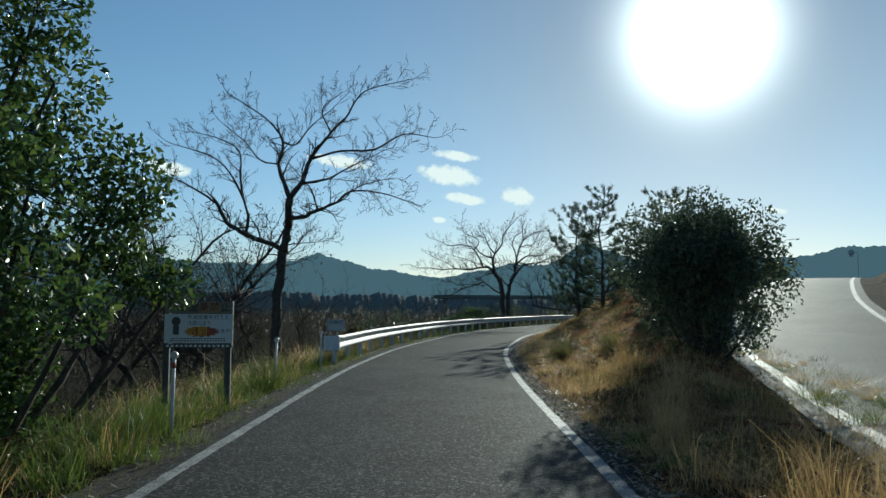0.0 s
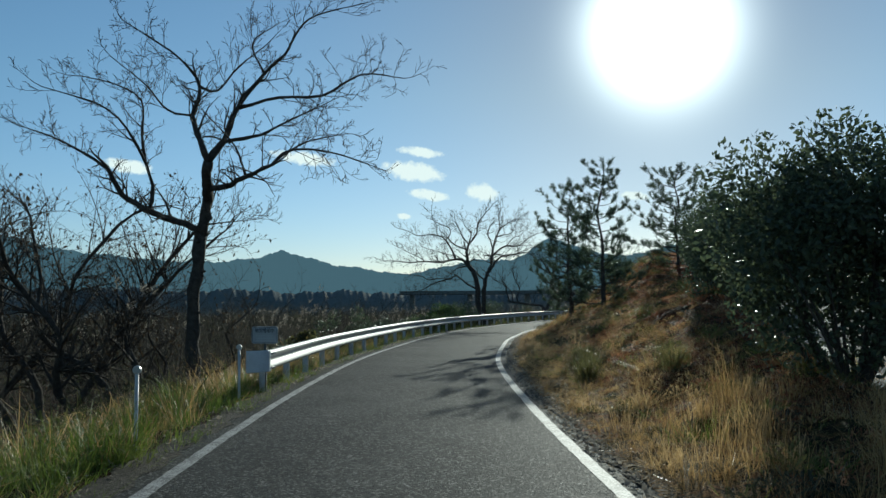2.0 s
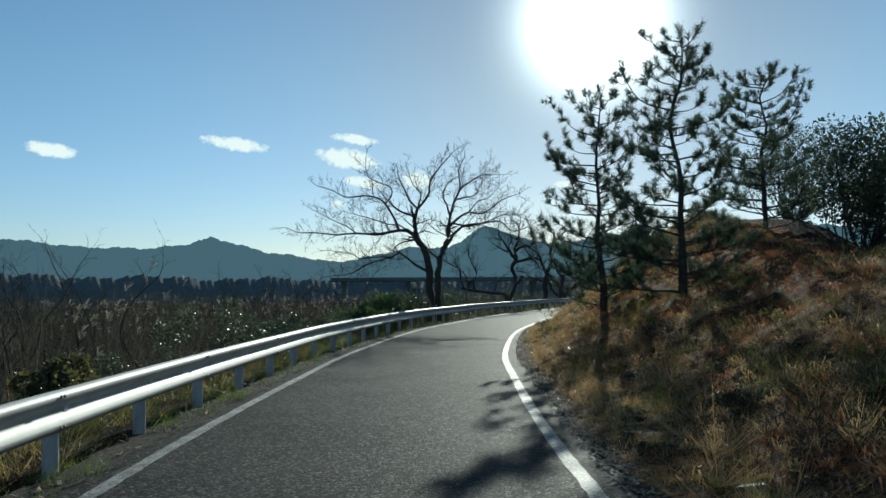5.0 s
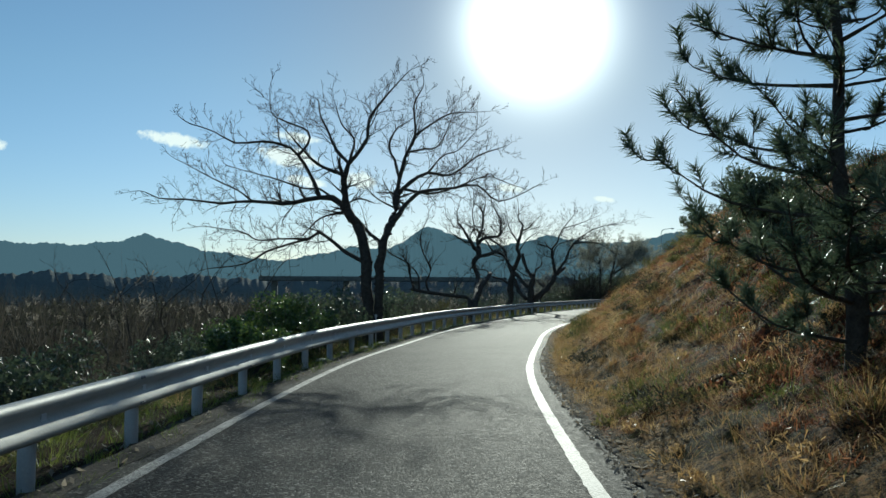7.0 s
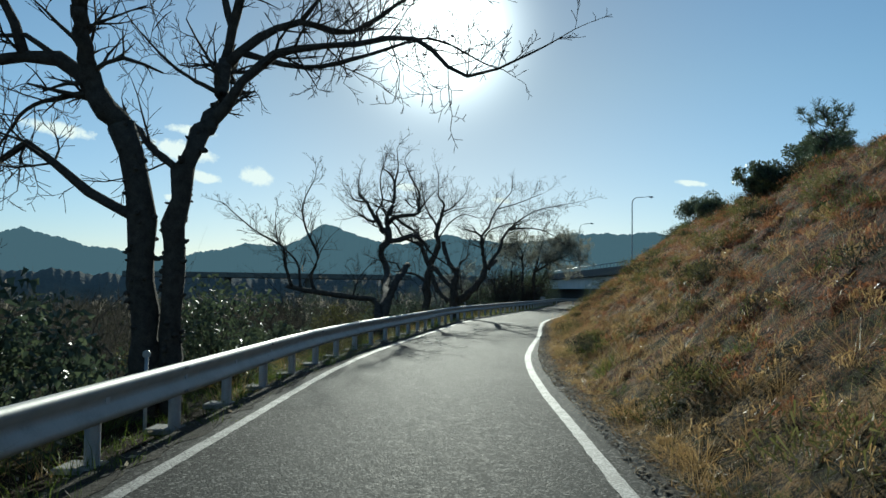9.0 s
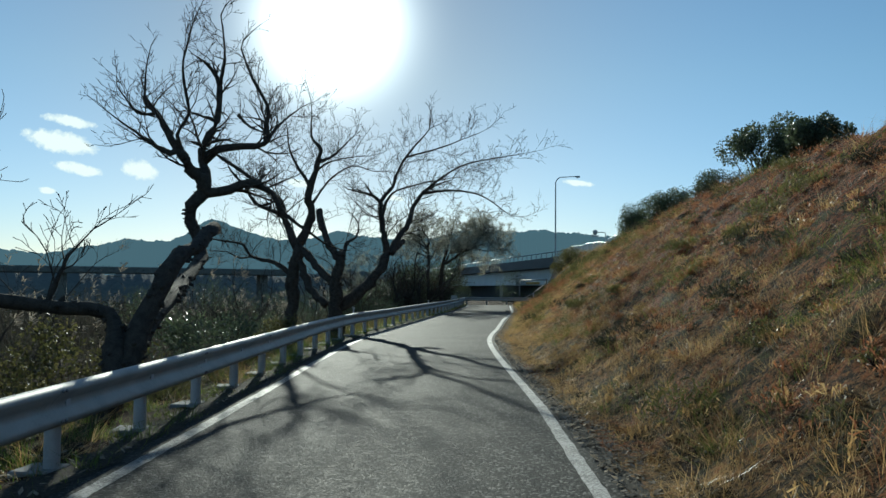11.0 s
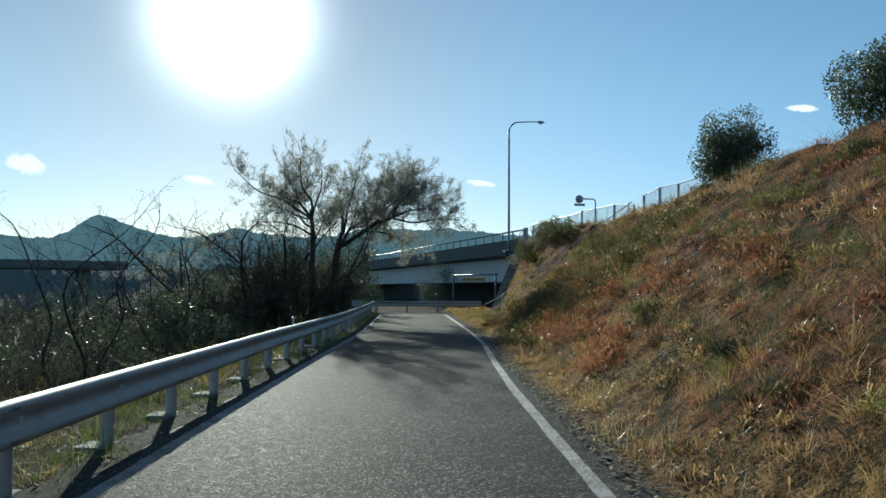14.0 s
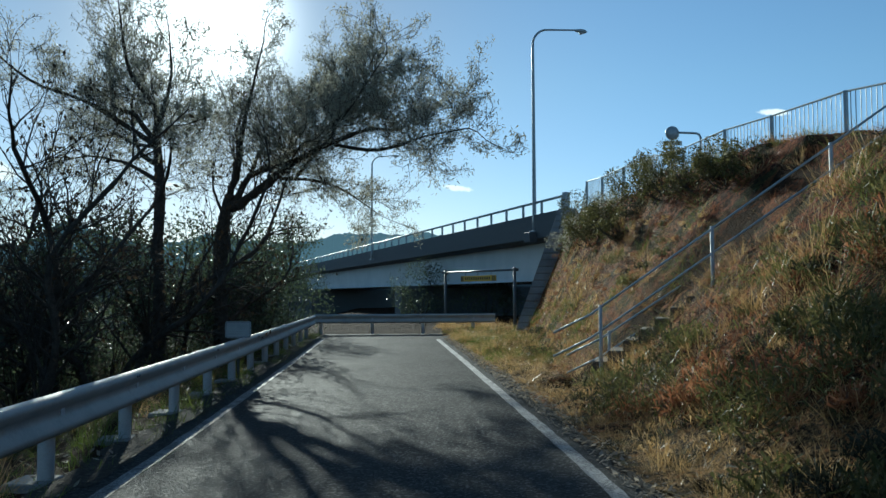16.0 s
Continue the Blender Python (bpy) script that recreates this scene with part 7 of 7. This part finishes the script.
clumps("tall_weeds", strew(120, station(93), station(104), 2.9, 7.0, 1.0, 0, on_slope), 0.3, 0.65, 300, 0.17, M_OLIVE, "tall dark green weeds at the foot of the bank", 0.9, 0.13, "weeds")
clumps("rusty_weeds", strew(60, station(86), station(104), 2.9, 5.5, 1.0, 0, on_slope), 0.25, 0.55, 240, 0.14, M_RUST, "tall dull red weeds at the foot of the bank", 0.9, 0.13, "weeds")
grass("golden_tufts", strew(9000, station(92), station(108), 2.9, 8.0, 1.0, 0.02, on_slope, 0.12), 0.4, 0.9, 0.006, 0.012, 0.5, M_GOLD, "tall tan grass beside the stairs", 0.7, True)

tuft = []
for x, y, n in ((3.05, 1.4, 420), (3.5, 4.6, 380), (3.35, 2.6, 200), (3.9, -1.2, 260)):
    a, r = RNG.uniform(0, 2 * np.pi, n), np.abs(RNG.normal(0, 0.13, n))
    tuft.append(np.stack([x + r * np.cos(a), y + r * np.sin(a), np.full(n, z_at(x, y) + 0.05), a, 1.0 - r, RNG.uniform(0.3, 1, n)], 1))
grass("green_tufts", np.concatenate(tuft), 0.4, 0.75, 0.005, 0.010, 0.6, M_MOUND, "big tufts of long yellow-green grass at the foot of the bank", 0.8)

SHRUBS = "leafy shrubs on the low side"
LOW_BUSHES = [(41.6, 122.0, 1.6, 1.6, 5000, 121, M_LEAF_DARK), (43.4, 127.0, 2.1, 2.9, 8000, 122, M_LEAF_DARK), (45.8, 128.8, 2.2, 3.2, 9000, 195, M_LEAF_DARK), (41.2, 124.8, 2.0, 2.7, 8000, 196, M_LEAF_DARK), (37.5, 122.5, 1.8, 2.0, 5000, 123, M_LEAF_DARK), (1.2, 37.5, 1.3, 0.9, 4500, 124, M_LEAF),
    (-0.6, 41.0, 1.5, 1.1, 4500, 125, M_LEAF), (0.3, 34.0, 1.0, 0.6, 3000, 126, M_LEAF), (32.0, 112.0, 1.6, 1.4, 4000, 127, M_LEAF_DARK), (27.0, 103.0, 1.5, 1.0, 3500, 128, M_LEAF_DARK),
    (35.0, 117.5, 1.5, 1.5, 4000, 129, M_LEAF_DARK), (60.0, 134.0, 2.4, 1.7, 5000, 130, M_LEAF_DARK), (58.5, 139.0, 2.5, 1.9, 4000, 131, M_LEAF_DARK), (6.0, 60.0, 1.6, 1.0, 3500, 132, M_LEAF_DARK), (1.9, 41.0, 1.4, 1.1, 4500, 191, M_LEAF_DARK), (0.6, 44.2, 1.6, 1.2, 4500, 192, M_LEAF_DARK), (-1.6, 38.6, 1.5, 1.1, 4500, 193, M_LEAF_DARK), (4.6, 47.5, 1.3, 1.0, 3500, 194, M_LEAF_DARK)]
FAR_BUSHES = [(30.0, 105.5, 1.7, 1.4, 4000, 134, M_LEAF_DARK), (26.5, 108.5, 2.0, 1.7, 4000, 135, M_LEAF_DARK), (22.0, 107.0, 2.0, 1.6, 3500, 136, M_LEAF_DARK), (30.5, 115.0, 2.2, 2.0, 4500, 137, M_LEAF_DARK),
    (18.5, 98.5, 1.8, 1.3, 3500, 138, M_LEAF_DARK), (40.2, 119.6, 1.3, 1.5, 4000, 139, M_LEAF_DARK), (28.0, 122.0, 2.6, 2.4, 4000, 140, M_LEAF_DARK), (24.0, 113.0, 2.4, 2.2, 4000, 145, M_LEAF_DARK),
    (20.0, 118.0, 3.0, 2.8, 4500, 146, M_LEAF_DARK), (14.0, 106.0, 2.6, 2.2, 4000, 147, M_LEAF_DARK), (34.5, 126.0, 2.6, 2.6, 4500, 148, M_LEAF_DARK), (-2.5, 30.0, 1.4, 0.8, 3000, 133, M_LEAF_DARK)]
for x, y, rx, rz, n, sd_, m_ in LOW_BUSHES + FAR_BUSHES:
    leafy("leafy_shrub", "leafy shrub tangle on the low ground", "bush", (x, y, z_at(x, y)), (rx, rx, rz, rz * 0.9), int(n * (1.2 if m_ is M_LEAF else 0.75)), 0.10 if m_ is M_LEAF else 0.13, m_, sd_, 22, SHRUBS, 0.025)
for x, y, rx, rz, sd_ in ((34.6, 114.2, 1.8, 2.0, 151), (32.0, 111.4, 1.8, 1.8, 152), (36.3, 117.2, 2.2, 2.3, 153), (38.6, 119.2, 2.2, 2.2, 154), (41.2, 120.6, 1.8, 2.0, 155), (29.4, 109.4, 2.0, 1.7, 156), (33.6, 117.4, 2.2, 2.4, 157)):
    leafy("leafy_shrub", "dense dark thicket shrub under the feathery trees", "bush", (x, y, z_at(x, y)), (rx, rx, rz * 1.25, rz * 1.25), 5600, 0.14, M_LEAF_DARK, sd_, 26, SHRUBS, 0.025)
for k in range(17):
    x, y = lane(station(14 + k * 4.1), -4.6 - 2.8 * ((k * 0.618) % 1))
    x, y, big = float(x), float(y), 0.75 + 0.6 * ((k * 0.414) % 1)
    leafy("leafy_shrub", "dark bramble and leafy scrub behind the rail", "bush", (x, y, z_at(x, y)), (1.5 * big, 1.5 * big, 0.85 * big, 0.75 * big), 2600, 0.11, M_LEAF_DARK if k % 3 else M_OLIVE, 180 + k, 16, SHRUBS, 0.02)
for x, y, h, sd_ in ((33.4, 112.0, 7.0, 161), (35.6, 113.6, 6.6, 162), (30.6, 109.0, 4.6, 163), (38.4, 117.6, 5.0, 165)):
    bare_shrub((x, y, z_at(x, y)), h, sd_, True, "twiggy thicket shrub with a few dead leaves", 5)
for x, y, rx, rz, sd_ in ((49.7, 112.0, 1.5, 0.8, 171), (48.0, 109.3, 1.4, 0.8, 172), (47.0, 107.4, 1.2, 0.65, 173), (46.2, 105.9, 0.9, 0.5, 174), (48.5, 111.4, 1.3, 0.6, 175), (51.4, 116.0, 1.3, 0.8, 176), (50.2, 114.4, 1.2, 0.7, 177)):
    leafy("scrub", "grey-olive scrub on the slope under the fence", "bush", (x, y, z_at(x, y)), (rx, rx, rz, rz * 0.6), 4200, 0.07, M_OLIVE, sd_, 18, "scrub under the fence", 0.02)
for x, y, rx, rz, sd_ in ((49.2, 110.5, 1.1, 0.6, 141), (50.6, 114.5, 1.1, 0.7, 142), (51.6, 117.0, 0.9, 0.7, 143), (48.3, 107.8, 0.8, 0.45, 144)):
    leafy("scrub", "low grey-green scrub under the fence", "bush", (x, y, z_at(x, y)), (rx, rx, rz, rz * 0.6), 2600, 0.06, M_WILLOW, sd_, 16, "scrub under the fence", 0.02)
